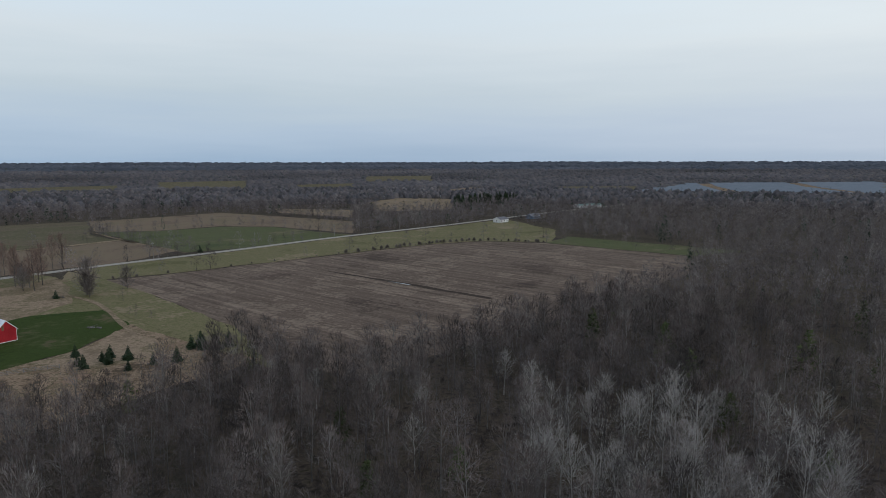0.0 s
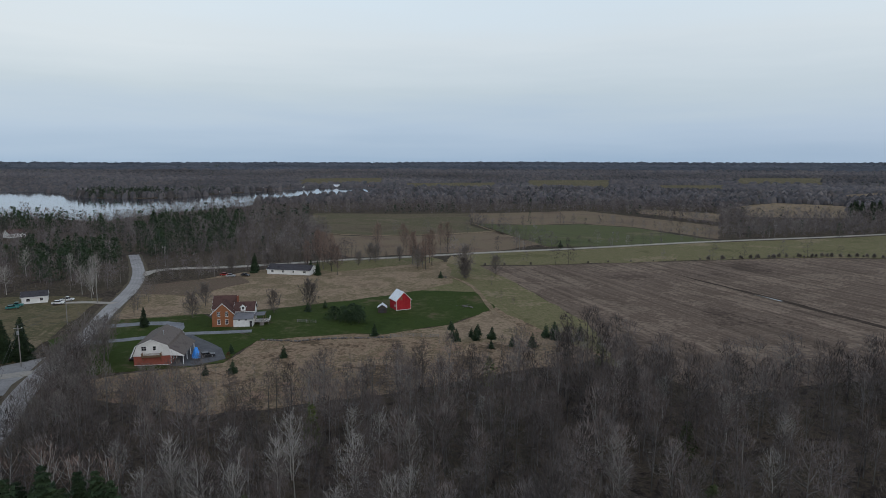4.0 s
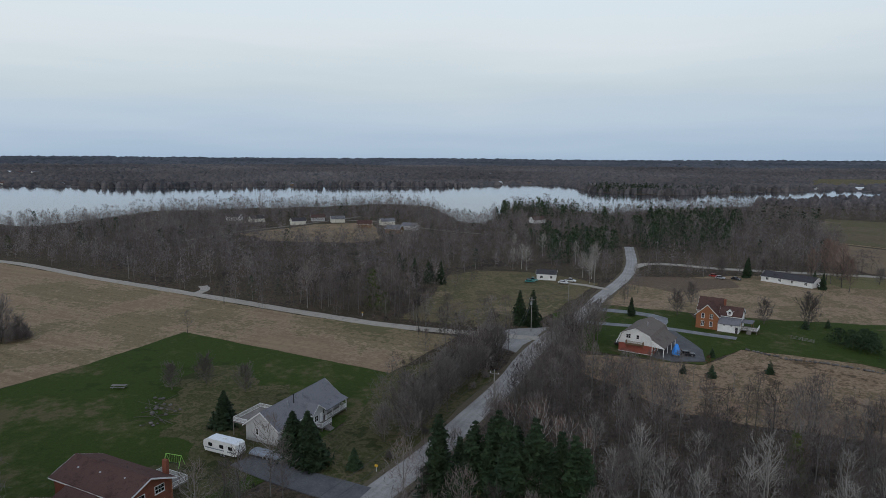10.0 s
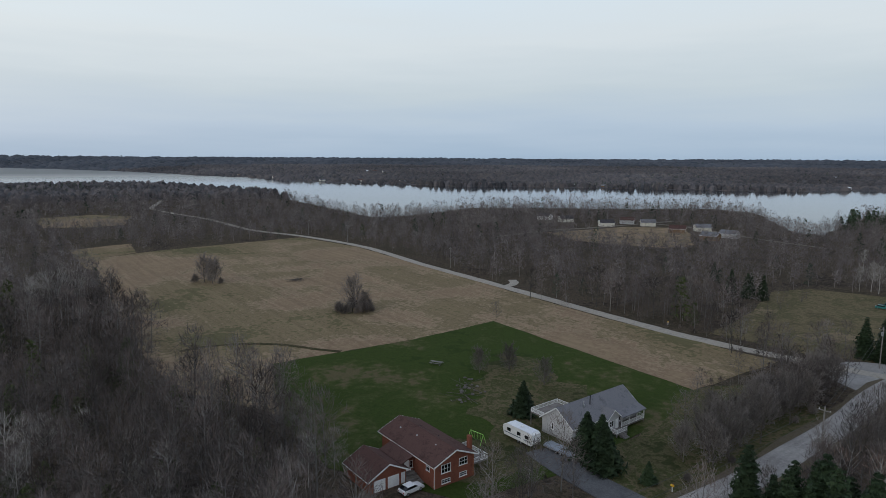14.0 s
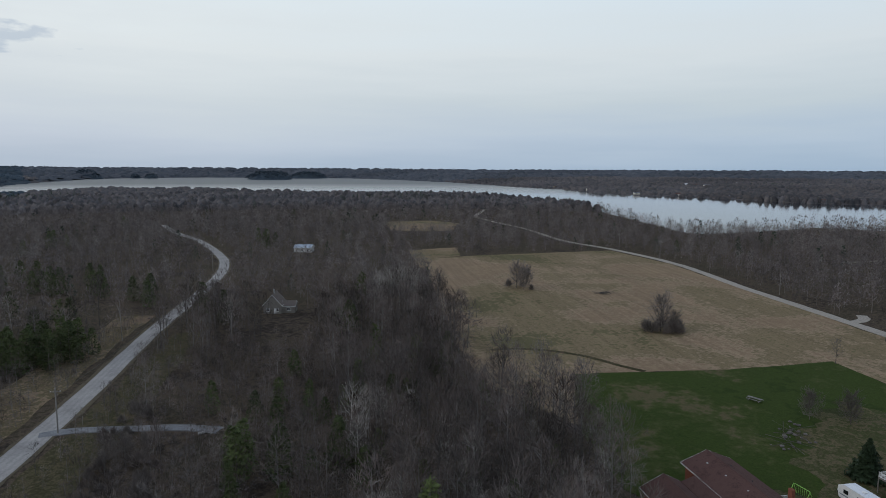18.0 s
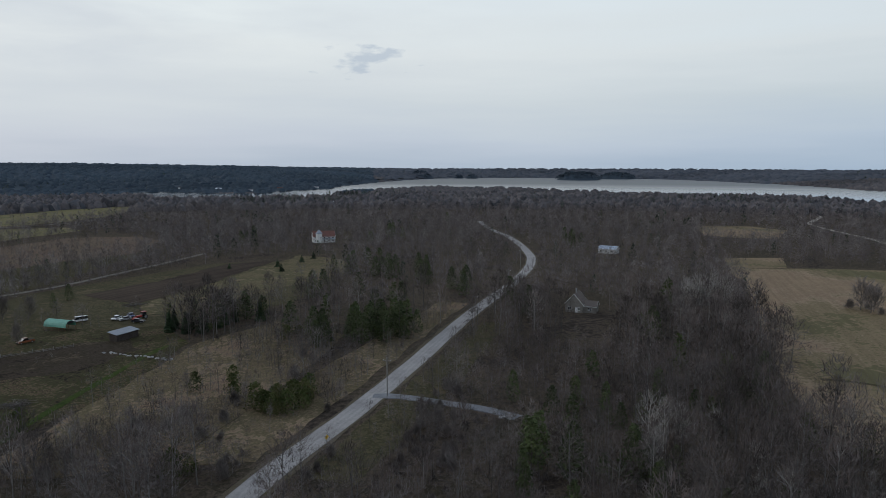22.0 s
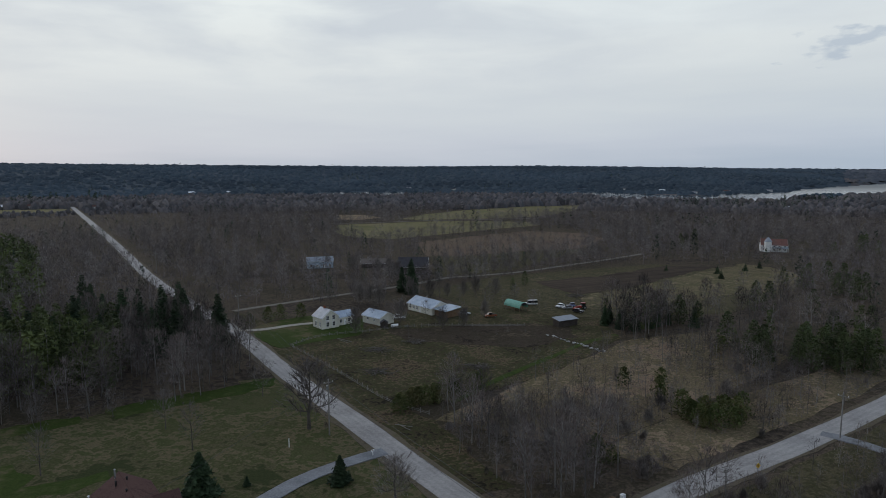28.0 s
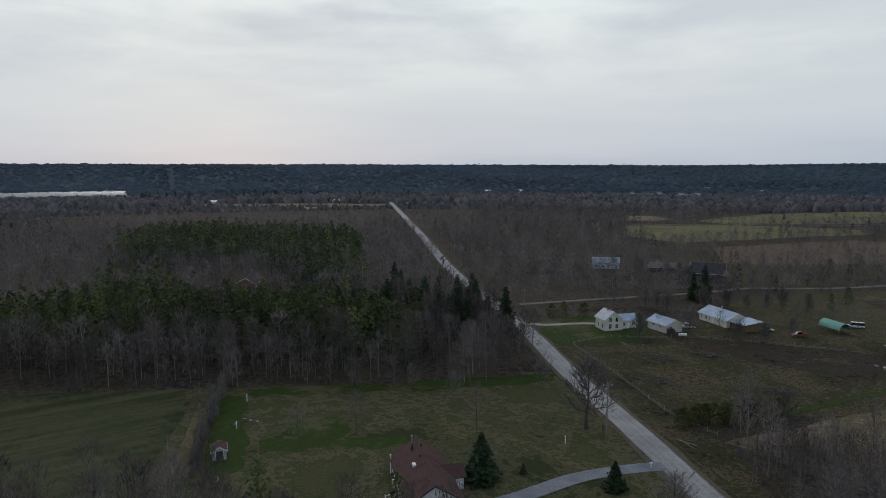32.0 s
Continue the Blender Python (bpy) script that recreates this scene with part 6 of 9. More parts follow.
def brick_house():
    b = base("brick_house", -169, 157.5, -0.59, 0.81, "two-storey orange brick farmhouse with brown roof and white garage wing", "house")
    gable_body(b, 0, 8, -3.6, 3.6, 4.8, 8.3, M_BRICK_O, "x", "brick_wall", label="orange brick wall")
    gable_roof(b, 0, 8, -3.6, 3.6, 4.8, 8.3, M_ROOF_BROWN, "x")
    gable_body(b, 5.0, 12.5, -3.5, 4.2, 5.4, 9.2, M_BRICK_O, "y", "rear_wall", label="orange brick rear block")
    gable_roof(b, 5.0, 12.5, -3.5, 4.2, 5.4, 9.2, M_ROOF_BROWN, "y", 0.35)
    gable_body(b, 2.6, 9.6, -10.2, -3.62, 4.9, 7.3, M_WHITE, "y", "wing_wall", label="white boarded wing")
    gable_roof(b, 2.6, 9.6, -10.2, -3.62, 4.9, 7.3, M_ROOF_BROWN, "y", 0.4)
    part("garage_wall", extrude(bmesh.new(), [(-0.8, -0.6), (2.6, -0.6), (2.6, 4.2), (-0.8, 2.75)], -10.2, -3.64, "y"), M_WHITE, b, "white boarded garage front")
    part("garage_roof", extrude(bmesh.new(), [(-1.25, 2.62), (2.6, 4.26), (2.6, 4.42), (-1.25, 2.78)], -10.5, -3.64, "y"), M_ROOF_GREY, b)
    door(b, "-x", -0.8, -6.7, 3.6, 2.1, M_TRIM, 0.0, 4, "white garage door")
    door(b, "-x", -0.8, -9.55, 0.8, 2.0, M_ROOF_DARK)
    for y in (-5.6, -7.9):
        window(b, "-x", -0.8, y, 2.18, 0.6, 0.4, bars=0)
    for y in (-1.35, 1.35):
        for z in (1.0, 3.7):
            window(b, "-x", 0, y, z, 0.85, 1.55)
    for x in (2.2, 5.4):
        for z in (1.0, 3.7):
            window(b, "+y", 3.6, x, z, 0.85, 1.5)
    # dormer in the wing's roof
    gable_body(b, 2.4, 5.0, -7.4, -5.8, 6.4, 7.2, M_WHITE, "x", "dormer", 5.0)
    gable_roof(b, 2.4, 5.0, -7.4, -5.8, 6.4, 7.2, M_ROOF_BROWN, "x", 0.2, 0.1)
    window(b, "-x", 2.4, -6.6, 5.4, 0.7, 0.9, bars=0)
    part("chimney", boxed(6.2, 7.0, -4.6, -3.9, 5.0, 9.6), M_BRICK_R, b)
    deck(b, 1.5, 7.0, -15.5, -10.25, 1.0, M_DECK, [(1.6, -10.4), (1.6, -15.4), (6.9, -15.4)])
    for x, y in ((1.7, -10.6), (1.7, -13.6), (6.8, -13.6)):
        part("pergola_post", boxed(x - 0.07, x + 0.07, y - 0.07, y + 0.07, 1.0, 3.3), M_TIMBER, b)
    part("pergola_roof", boxed(1.4, 7.0, -13.9, -10.3, 3.3, 3.42), M_ROOF_GREY, b)
    steps(b, 0.2, 1.5, -13.8, -12.4, 1.0, 4, M_DECK)


def grey_house():
    b = base("grey_house", -127.1, 7.7, -0.716, 0.698, "long pale grey bungalow with grey shingle roof and white front porch", "house")
    gable_body(b, 0, 21.5, -4.1, 4.1, 3.4, 6.4, M_GREYSIDE)
    gable_roof(b, 0, 21.5, -4.1, 4.1, 3.4, 6.4, M_ROOF_GREY, label="grey asphalt shingle roof")
    part("foundation", boxed(-0.04, 21.54, -4.14, 4.14, -0.6, 0.5), M_CONCRETE, b)
    window(b, "-x", 0, 1.2, 1.5, 0.5, 1.2, bars=0)
    # front gable over the entrance
    gable_body(b, 9.2, 13.2, -5.6, -2.0, 3.4, 4.9, M_GREYSIDE, "y", "entrance_gable", 0.0)
    gable_roof(b, 9.2, 13.2, -5.6, -1.0, 3.4, 4.9, M_ROOF_GREY, "y", 0.35, 0.12)
    for x in (3.0, 6.2):
        window(b, "-y", -4.1, x, 1.4, 1.5, 1.2)
    window(b, "-y", -5.6, 10.6, 1.4, 1.2, 1.2)
    for x in (15.0, 18.5):
        window(b, "-y", -4.1, x, 1.2, 1.3, 1.4)
    door(b, "-y", -5.6, 12.4, 0.9, 2.05, M_TRIM, 0.7)
    part("porch_roof", extrude(bmesh.new(), [(-6.3, 2.75), (-3.9, 3.46), (-3.9, 3.62), (-6.3, 2.9)], 13.4, 22.0), M_ROOF_GREY, b)
    deck(b, 13.4, 21.6, -6.1, -4.15, 0.7, M_DECK, [(13.5, -6.0), (21.5, -6.0), (21.5, -4.3)])
    for x in (13.6, 16.2, 18.9, 21.5):
        part("porch_post", boxed(x - 0.07, x + 0.07, -6.1, -5.96, 0.7, 2.8), M_TRIM, b)
    deck(b, 9.6, 13.2, -7.8, -5.65, 0.7, M_DECK, [(9.7, -5.8), (9.7, -7.7), (13.1, -7.7)])
    steps(b, 10.5, 12.0, -9.2, -7.8, 0.7, 4, M_DECK, "y")
    deck(b, 0.5, 9, 4.15, 8.0, 2.9, M_DECK, [(0.6, 4.3), (0.6, 7.9), (8.9, 7.9), (8.9, 4.3)])
    pipe(b, "vent_pipe", 7.0, -1.0, 5.5, 6.4, 0.10)
    pipe(b, "vent_pipe", 6.4, -1.6, 5.2, 6.0, 0.10)
    pipe(b, "flue", 8.6, -1.4, 5.3, 7.4, 0.11, M_BLACK)


def red_house():
    b = base("red_brick_house", -105.9, -11.2, -0.724, -0.69, "red brick raised bungalow with brown roof and double garage", "house")
    gable_body(b, 0, 17.5, -4.35, 4.35, 4.4, 6.2, M_BRICK_R, name="brick_wall")
    gable_roof(b, 0, 17.5, -4.35, 4.35, 4.4, 6.2, M_ROOF_BROWN, over=0.6, label="brown shingled roof")
    for y, w, z, h, n in ((1.9, 1.9, 2.5, 1.4, 2), (-1.9, 1.7, 2.9, 1.2, 2), (1.9, 1.7, 0.55, 0.65, 2), (-1.9, 1.5, 0.75, 0.65, 2)):
        window(b, "-x", 0, y, z, w, h, bars=n)
    window(b, "+y", 4.35, 2.0, 2.7, 0.9, 1.4)
    for k in range(9):
        part("quoin", boxed(-0.05, 0.35, 4.1, 4.4, 0.1 + k * 0.46, 0.42 + k * 0.46), M_BRICK_O, b)
        part("quoin", boxed(-0.05, 0.35, -4.4, -4.1, 0.1 + k * 0.46, 0.42 + k * 0.46), M_BRICK_O, b)
    part("downpipe", boxed(-0.1, -0.02, 4.42, 4.5, 0, 4.3), M_TRIM, b)
    gable_body(b, 5.0, 13.0, 7.0, 14.4, 2.7, 4.6, M_BRICK_R, name="garage_wall")
    gable_roof(b, 5.0, 13.0, 7.0, 14.4, 2.7, 4.6, M_ROOF_BROWN, over=0.6)
    for y in (12.4, 9.6):
        door(b, "-x", 5.0, y, 2.3, 2.1, M_TRIM, 0.0, 4, "white garage door")
    door(b, "-x", 5.0, 7.6, 0.8, 2.0, M_TRIM, 0.1)
    part("link_wall", boxed(6.5, 13, 4.37, 6.98, -0.6, 3.2), M_BRICK_R, b)
    part("link_roof", extrude(bmesh.new(), [(4.3, 4.3), (7.6, 3.1), (7.6, 3.26), (4.3, 4.46)], 5.6, 13.2), M_ROOF_BROWN, b)
    door(b, "-x", 6.5, 5.9, 0.95, 2.0, M_TRIM, 1.1)
    window(b, "-x", 6.5, 4.9, 1.6, 0.5, 1.2, bars=0)
    steps(b, 3.0, 6.45, 4.5, 7.0, 1.05, 6, M_DECK)
    part("chimney", boxed(1.4, 2.3, -5.1, -4.5, -0.4, 6.8), M_BRICK_R, b)
    for x, y in ((4, 1.2), (7, -1.5), (9.5, 1.6), (12.5, -1.2), (14.5, 2.0)):
        pipe(b, "roof_vent", x, y, 5.0, 6.1 - abs(y) * 0.25, 0.12, M_STEEL if y > 0 else M_BLACK)
    deck(b, 1.0, 7.5, -8.6, -5.15, 1.6, M_DECK, [(1.1, -5.3), (1.1, -8.5), (7.4, -8.5), (7.4, -4.5)])


def brown_bungalow():
    b = base("brown_roofed_bungalow", 58.3, -79.7, 0.744, -0.668, "white bungalow with brown shingle roof, white deck and side entrance", "house")
    gable_body(b, 0, 18.2, -4.5, 4.5, 2.9, 5.8, M_WHITE)
    gable_roof(b, 0, 18.2, -4.5, 4.5, 2.9, 5.8, M_ROOF_BROWN, over=0.5, label="brown shingled roof", trim=M_ROOF_DARK)
    gable_body(b, 8.5, 12.0, -7.0, -2.0, 2.6, 3.9, M_WHITE, "y", "entrance_wall")
    gable_roof(b, 8.5, 12.0, -7.0, -1.2, 2.6, 3.9, M_ROOF_BROWN, "y", 0.4, 0.12, trim=M_ROOF_DARK)
    door(b, "-y", -7.0, 10.2)
    window(b, "-x", 0, 1.8, 1.1, 1.4, 1.2)
    window(b, "-x", 0, -1.8, 1.1, 1.4, 1.2)
    for x in (3, 7, 14):
        window(b, "+y", 4.5, x, 1.0, 1.3, 1.2)
        window(b, "-y", -4.5, x + 1.5, 1.0, 1.3, 1.2)
    deck(b, 1.0, 6.0, 4.55, 7.6, 0.9, M_DECK, [(6.0, 4.7), (6.0, 7.5), (1.0, 7.5)])
    part("skylight", boxed(9.0, 10.2, 1.5, 2.1, 4.75, 5.15), M_TRIM, b)
    for x, y in ((15, 1.2), (11, 0.4), (15.5, -0.6)):
        pipe(b, "roof_vent", x, y, 5.0, 6.0, 0.14, M_BLACK)
    pipe(b, "chimney_flue", 17.6, 0.8, 5.0, 6.9, 0.13)
    pipe(b, "propane_tank", 12, 5.2, -0.3, 1.4, 0.28, M_TRIM, False)
    pipe(b, "vent_stack", 17.5, 4.9, -0.3, 3.6, 0.12, M_TRIM)


def farmhouse():
    b = base("white_farmhouse", 79, -215.6, 0.77, -0.64, "two-storey white farmhouse with pale metal roof and low wing", "house")
    gable_body(b, 0, 6.8, -3.4, 3.4, 4.1, 6.7, M_CREAM)
    gable_roof(b, 0, 6.8, -3.4, 3.4, 4.1, 6.7, M_METAL_G, over=0.35)
    for y in (-1.25, 1.25):
        for z in (0.8, 3.1):
            window(b, "-x", 0, y, z, 0.95, 1.55)
    for x in (1.6, 4.6):
        window(b, "+y", 3.4, x, 0.9, 0.75, 1.5, bars=0)
    gable_body(b, 1.5, 6.6, -10.5, -3.42, 3.0, 4.7, M_CREAM, "y", "wing_wall")
    gable_roof(b, 1.5, 6.6, -10.5, -3.42, 3.0, 4.7, M_METAL, "y", 0.3)
    for y in (-5.2, -8.6):
        window(b, "-x", 1.5, y, 1.0, 0.8, 1.2)
    door(b, "-x", 1.5, -6.9)
    part("chimney", boxed(3.8, 4.4, -0.3, 0.3, 5.8, 7.6), M_BRICK_R, b)


def farm_garage():
    b = base("white_farm_garage", 60.6, -225.2, 0.845, -0.535, "cream farm garage with pale blue metal roof", "garage")
    gable_body(b, 0, 9.5, -3.6, 3.6, 2.8, 4.5, M_CREAM)
    gable_roof(b, 0, 9.5, -3.6, 3.6, 2.8, 4.5, M_METAL, over=0.5)
    for x in (3, 6.5):
        window(b, "+y", 3.6, x, 1.4, 0.8, 0.8)
    door(b, "+x", 9.5, 0, 3.0, 2.2, M_TRIM, 0, 4)


def machine_shed():
    b = base("machine_shed", 58.8, -251.9, -0.765, 0.644, "long cream machine shed with pale blue metal roof", "shed")
    gable_body(b, 0, 15.5, 0, 9, 2.7, 5.0, M_CREAM)
    gable_roof(b, 0, 15.5, 0, 9, 2.7, 5.0, M_METAL, over=0.4)
    for x in (1.6, 4.2, 6.2):
        window(b, "-y", 0, x, 0.9, 0.8, 1.3)
    door(b, "-y", 0, 8.2)
    door(b, "-y", 0, 12.0, 3.0, 2.3, M_CREAM, 0, 3)
    for y in (3, 6):
        window(b, "-x", 0, y, 1.0, 0.8, 1.2)
    part("lean_to_wall", boxed(15.52, 22.5, 1.5, 8.5, -0.4, 2.4), M_TIMBER, b, "brown boarded lean-to")
    part("lean_to_roof", extrude(bmesh.new(), [(0.6, 2.5), (9.0, 3.4), (9.0, 3.55), (0.6, 2.65)], 15.6, 23.4), M_METAL, b)
    for x in (19.0, 23.1):
        part("lean_to_post", boxed(x - 0.08, x + 0.08, 0.9, 1.06, -0.3, 2.5), M_TIMBER, b)
    pipe(b, "roof_vent", 7.0, 4.5, 5.0, 5.9, 0.2)


def red_barn():
    b = base("red_barn", -127.0, 210, -0.81, 0.59, "small bright red barn with white metal roof and white trim", "barn")
    gable_body(b, 0, 6.8, -3.05, 3.05, 4.0, 7.0, M_RED)
    gable_roof(b, 0, 6.8, -3.05, 3.05, 4.0, 7.0, M_METAL_W, over=0.35)
    for y in (-3.1, 2.95):
        part("corner_board", boxed(-0.05, 0.02, y, y + 0.15, 0, 4.0), M_TRIM, b)
    part("base_board", boxed(-0.06, 0.02, -3.1, 3.1, -0.1, 0.18), M_TRIM, b)
    part("hatch", boxed(-0.06, 0.0, 0.6, 1.3, 4.0, 5.4), M_TIMBER, b, "weathered brown loft hatch")
    for k in range(14):
        part("batten", boxed(-0.035, 0.0, -2.9 + k * 0.43, -2.84 + k * 0.43, 0.2, 4.1), M_RED, b)
    door(b, "+y", 3.05, 3.6, 2.2, 2.4, M_RED, 0, 2)
    window(b, "+y", 3.05, 1.4, 1.4, 0.7, 0.8)


def small_shed(x, y, ux, uy, w, d, eave, peak, wall, roof, label, opening=True, name="garden_shed", trim=M_TRIM):
    b = base(name, x, y, ux, uy, label, "shed")
    gable_body(b, 0, d, -w / 2, w / 2, eave, peak, wall)
    gable_roof(b, 0, d, -w / 2, w / 2, eave, peak, roof, over=0.25, thick=0.1, trim=trim)
    if opening:
        door(b, "-x", 0, 0, min(1.5, w * 0.5), min(1.8, eave - 0.1), M_ROOF_DARK, 0.02, 2, "dark shed door")
        for q in (-1, 1):
            part("door_trim", boxed(-0.06, 0.02, q * min(1.5, w * 0.5) / 2 + (0 if q > 0 else -0.12), q * min(1.5, w * 0.5) / 2 + (0.12 if q > 0 else 0), 0, min(1.85, eave)), trim or wall, b)
    return b


def plain_house(name, x, y, ux, uy, length, depth, eave, peak, wall, roof, label, category="house", wins=3, axis="x", chimney=False):
    """A house whose long front starts at its foot and looks to the right of its heading."""
    b = base(name, x, y, ux, uy, label, category)
    gable_body(b, 0, length, 0, depth, eave, peak, wall, axis)
    gable_roof(b, 0, length, 0, depth, eave, peak, roof, axis, 0.4)
    for k in range(wins):
        window(b, "-y", 0, length * (k + 0.5) / wins, 0.95, min(1.2, length / wins * 0.4), 1.1)
        if eave > 4.5:
            window(b, "-y", 0, length * (k + 0.5) / wins, 3.4, min(1.1, length / wins * 0.4), 1.1)
    if wins:
        door(b, "-y", 0, length * 0.5 + 0.15 * length, 0.9, 2.0)
        window(b, "-x", 0, depth * 0.5, 1.0, 1.0, 1.1)
        window(b, "+x", length, depth * 0.5, 1.0, 1.0, 1.1)
    if chimney:
        part("chimney", boxed(length * 0.4, length * 0.4 + 0.7, depth * 0.5 - 0.3, depth * 0.5 + 0.3, peak - 0.8, peak + 1.1), M_BRICK_R, b)
    return b


gambrel_house()
brick_house()
grey_house()
red_house()
brown_bungalow()
farmhouse()
farm_garage()
machine_shed()
red_barn()
small_shed(-131.5, 201.5, -0.5, 0.86, 3.2, 3.2, 2.1, 3.2, M_BARNDARK, M_METAL_W, "small black shed with white metal roof beside the red barn", name="tool_shed", trim=None)
small_shed(105.7, -72.4, 0.82, -0.57, 2.7, 3.2, 1.95, 2.75, M_GREYSIDE, M_ROOF_BROWN, "small grey garden shed with brown roof on the lawn")
small_shed(60, -219.2, 0.3, -0.95, 2.6, 2.4, 1.8, 2.7, M_BARNDARK, M_ROOF_DARK, "small dark shed beside the white garage", False, trim=None)
plain_house("long_low_house", -231.6, 246.9, 0.957, 0.29, 23.4, 9, 2.4, 4.5, M_WHITE, M_ROOF_DARK, "long low white house with dark roof beside the road", wins=4)
plain_house("small_white_house", -267.2, 144.9, 0.54, 0.84, 9.0, 8.0, 2.8, 4.3, M_WHITE, M_ROOF_DARK, "small white house with dark roof before the woods", wins=2)
cab = plain_house("weathered_cabin", -162.7, -198.9, -0.62, 0.78, 7.0, 9.0, 3.5, 7.4, M_WEATHER, M_ROOF_TAUPE, "weathered grey cabin among bare trees", wins=2, axis="y")
gable_body(cab, 7.02, 12.0, 1.5, 7.5, 2.6, 4.2, M_WEATHER, "x", "annex_wall")
gable_roof(cab, 7.02, 12.0, 1.5, 7.5, 2.6, 4.2, M_ROOF_TAUPE, "x", 0.3)
window(cab, "-y", 1.5, 9.5, 0.9, 1.2, 1.0)
pipe(cab, "chimney_flue", 3.5, 4, 6.8, 9.0, 0.25, M_STEEL)
cha = plain_house("large_white_house", -143.5, -477.6, -0.98, 0.15, 16.5, 10, 4.6, 8.4, M_WHITE, M_ROOF_RED, "large white house with reddish roof and corner turret", wins=5)
bm = bmesh.new()
bmesh.ops.create_cone(bm, cap_ends=True, segments=8, radius1=2.4, radius2=2.4, depth=7.5, matrix=Matrix.Translation((4.0, -0.8, 3.3)))
tur = part("turret", bm, M_WHITE, cha)
bm = bmesh.new()
bmesh.ops.create_cone(bm, cap_ends=True, segments=8, radius1=2.9, radius2=0.05, depth=3.4, matrix=Matrix.Translation((4.0, -0.8, 8.75)))
part("turret_roof", bm, M_METAL_G, tur)
part("veranda_roof", extrude(bmesh.new(), [(-2.4, 2.6), (0, 3.3), (0, 3.45), (-2.4, 2.75)], 6.6, 17.0), M_METAL_G, cha)
for k in range(5):
    part("veranda_post", boxed(7 + k * 2.4, 7.12 + k * 2.4, -2.3, -2.18, -0.3, 2.62), M_TRIM, cha)
plain_house("wooded_house", -298.9, -332, -0.46, 0.89, 12, 8, 3.2, 4.8, M_GREYSIDE, M_METAL, "low grey house with pale metal roof among trees", wins=3)
plain_house("pale_blue_house", 140.6, -347.9, -0.89, -0.455, 14.7, 8, 3.9, 6.0, paint("pale_blue_siding", (0.40, 0.50, 0.60), 0.6), M_METAL_G, "pale blue house with grey roof before the scrub", wins=4)
plain_house("dark_old_barn", 83.5, -335.3, -0.985, -0.17, 16, 12, 4.5, 8.8, M_BARNDARK, M_ROOF_DARK, "dark weathered old barn", "barn", 0)
plain_house("low_old_barn", 110.5, -355.3, -0.955, -0.298, 16.4, 8, 2.6, 4.8, M_BARNDARK, M_ROOF_TAUPE, "low weathered barn with taupe roof", "barn", 0)
plain_house("house_among_pines", 250, -195, 0.5, -0.86, 14, 9, 2.8, 5.2, M_BRICK_R, M_ROOF_BROWN, "brown-roofed house hidden among pines", wins=3)

# ---- cottages and farms further off ----
def far_house(az, r, turn, length, depth, eave, peak, wall, roof, label, name="cottage", wins=2):
    x, y = polar(az, r)
    a = radians(az + 90 + turn)
    ux, uy = -math.sin(a), math.cos(a)
    return plain_house(name, x - ux * length / 2, y - uy * length / 2, ux, uy, length, depth, eave, peak, wall, roof, label, "house", wins)


SHORE = random.Random(11)
WALLS = [(M_WHITE, "white"), (M_CREAM, "cream"), (M_GREYSIDE, "pale grey"), (M_TIMBER, "brown timber")]
ROOFS = [(M_ROOF_DARK, "dark"), (M_ROOF_GREY, "grey"), (M_METAL_W, "white metal"), (M_ROOF_BROWN, "brown")]


def cottage(az, r, size=11, near=False):
    wm, wn = SHORE.choice(WALLS)
    rm, rn = SHORE.choice(ROOFS)
    far_house(az, r, SHORE.uniform(-30, 30), size, size * 0.7, 3.2, 5.6, wm, rm, f"small {wn} lakeside house with {rn} roof", wins=2 if near else 0)


for az, r in ((77.0, 540), (75.2, 560), (74.2, 500), (72.8, 520), (61.8, 590), (86.5, 600), (88, 620), (83.0, 570), (81.2, 600), (79.5, 585)):
    cottage(az, r, 12, True)
for az in (34, 37, 40, 43, 46.5, 49, 62.5, 65, 70, 73, 77, 80, 83, 86, 88.5, 91, 94, 97, 101, 104.5, 108, 112, 115):
    cottage(az, float(np.interp(az, LAKE_AZ, LAKE_OUT)) + 45 + SHORE.uniform(0, 40), 14)
for az in (163, 166, 168.5, 171, 174, 178, 189, 193):
    cottage(az, float(np.interp(az, LAKE_AZ, LAKE_OUT)) + 60 + SHORE.uniform(0, 120), 14)
for az, r in ((17.8, 1180), (16.6, 1200), (-8.7, 1420), (-9.8, 1440), (-4, 1110), (-2.5, 1130), (234.9, 1184), (233.7, 1189), (232.6, 1198), (230.0, 1236), (226.6, 1208), (225.0, 1155), (223.3, 1145), (221.9, 1177), (221.4, 1134), (218.2, 1081), (227.2, 970), (211.5, 1640), (208.5, 1660), (102.5, 2150), (103.4, 2180), (104, 2200), (66, 2100), (100, 2400)):
    cottage(az, r, 17)
# houses on the road past the ploughed field
plain_house("roadside_house", 98, 614, 0.72, 0.69, 13, 9, 2.8, 5.0, M_WHITE, M_ROOF_GREY, "white roadside house with grey roof", wins=3)
plain_house("roadside_house", 138, 652, 0.72, 0.69, 14, 9, 3.0, 5.2, paint("slate_blue_siding", (0.10, 0.15, 0.22), 0.6), M_ROOF_GREY, "slate blue roadside house", wins=3)
plain_house("long_shed", 232, 812, 0.86, 0.5, 42, 10, 3.0, 4.4, M_GREYSIDE, paint("green_metal_roof", (0.10, 0.22, 0.19), 0.5), "long shed with green metal roof", "shed", 0)


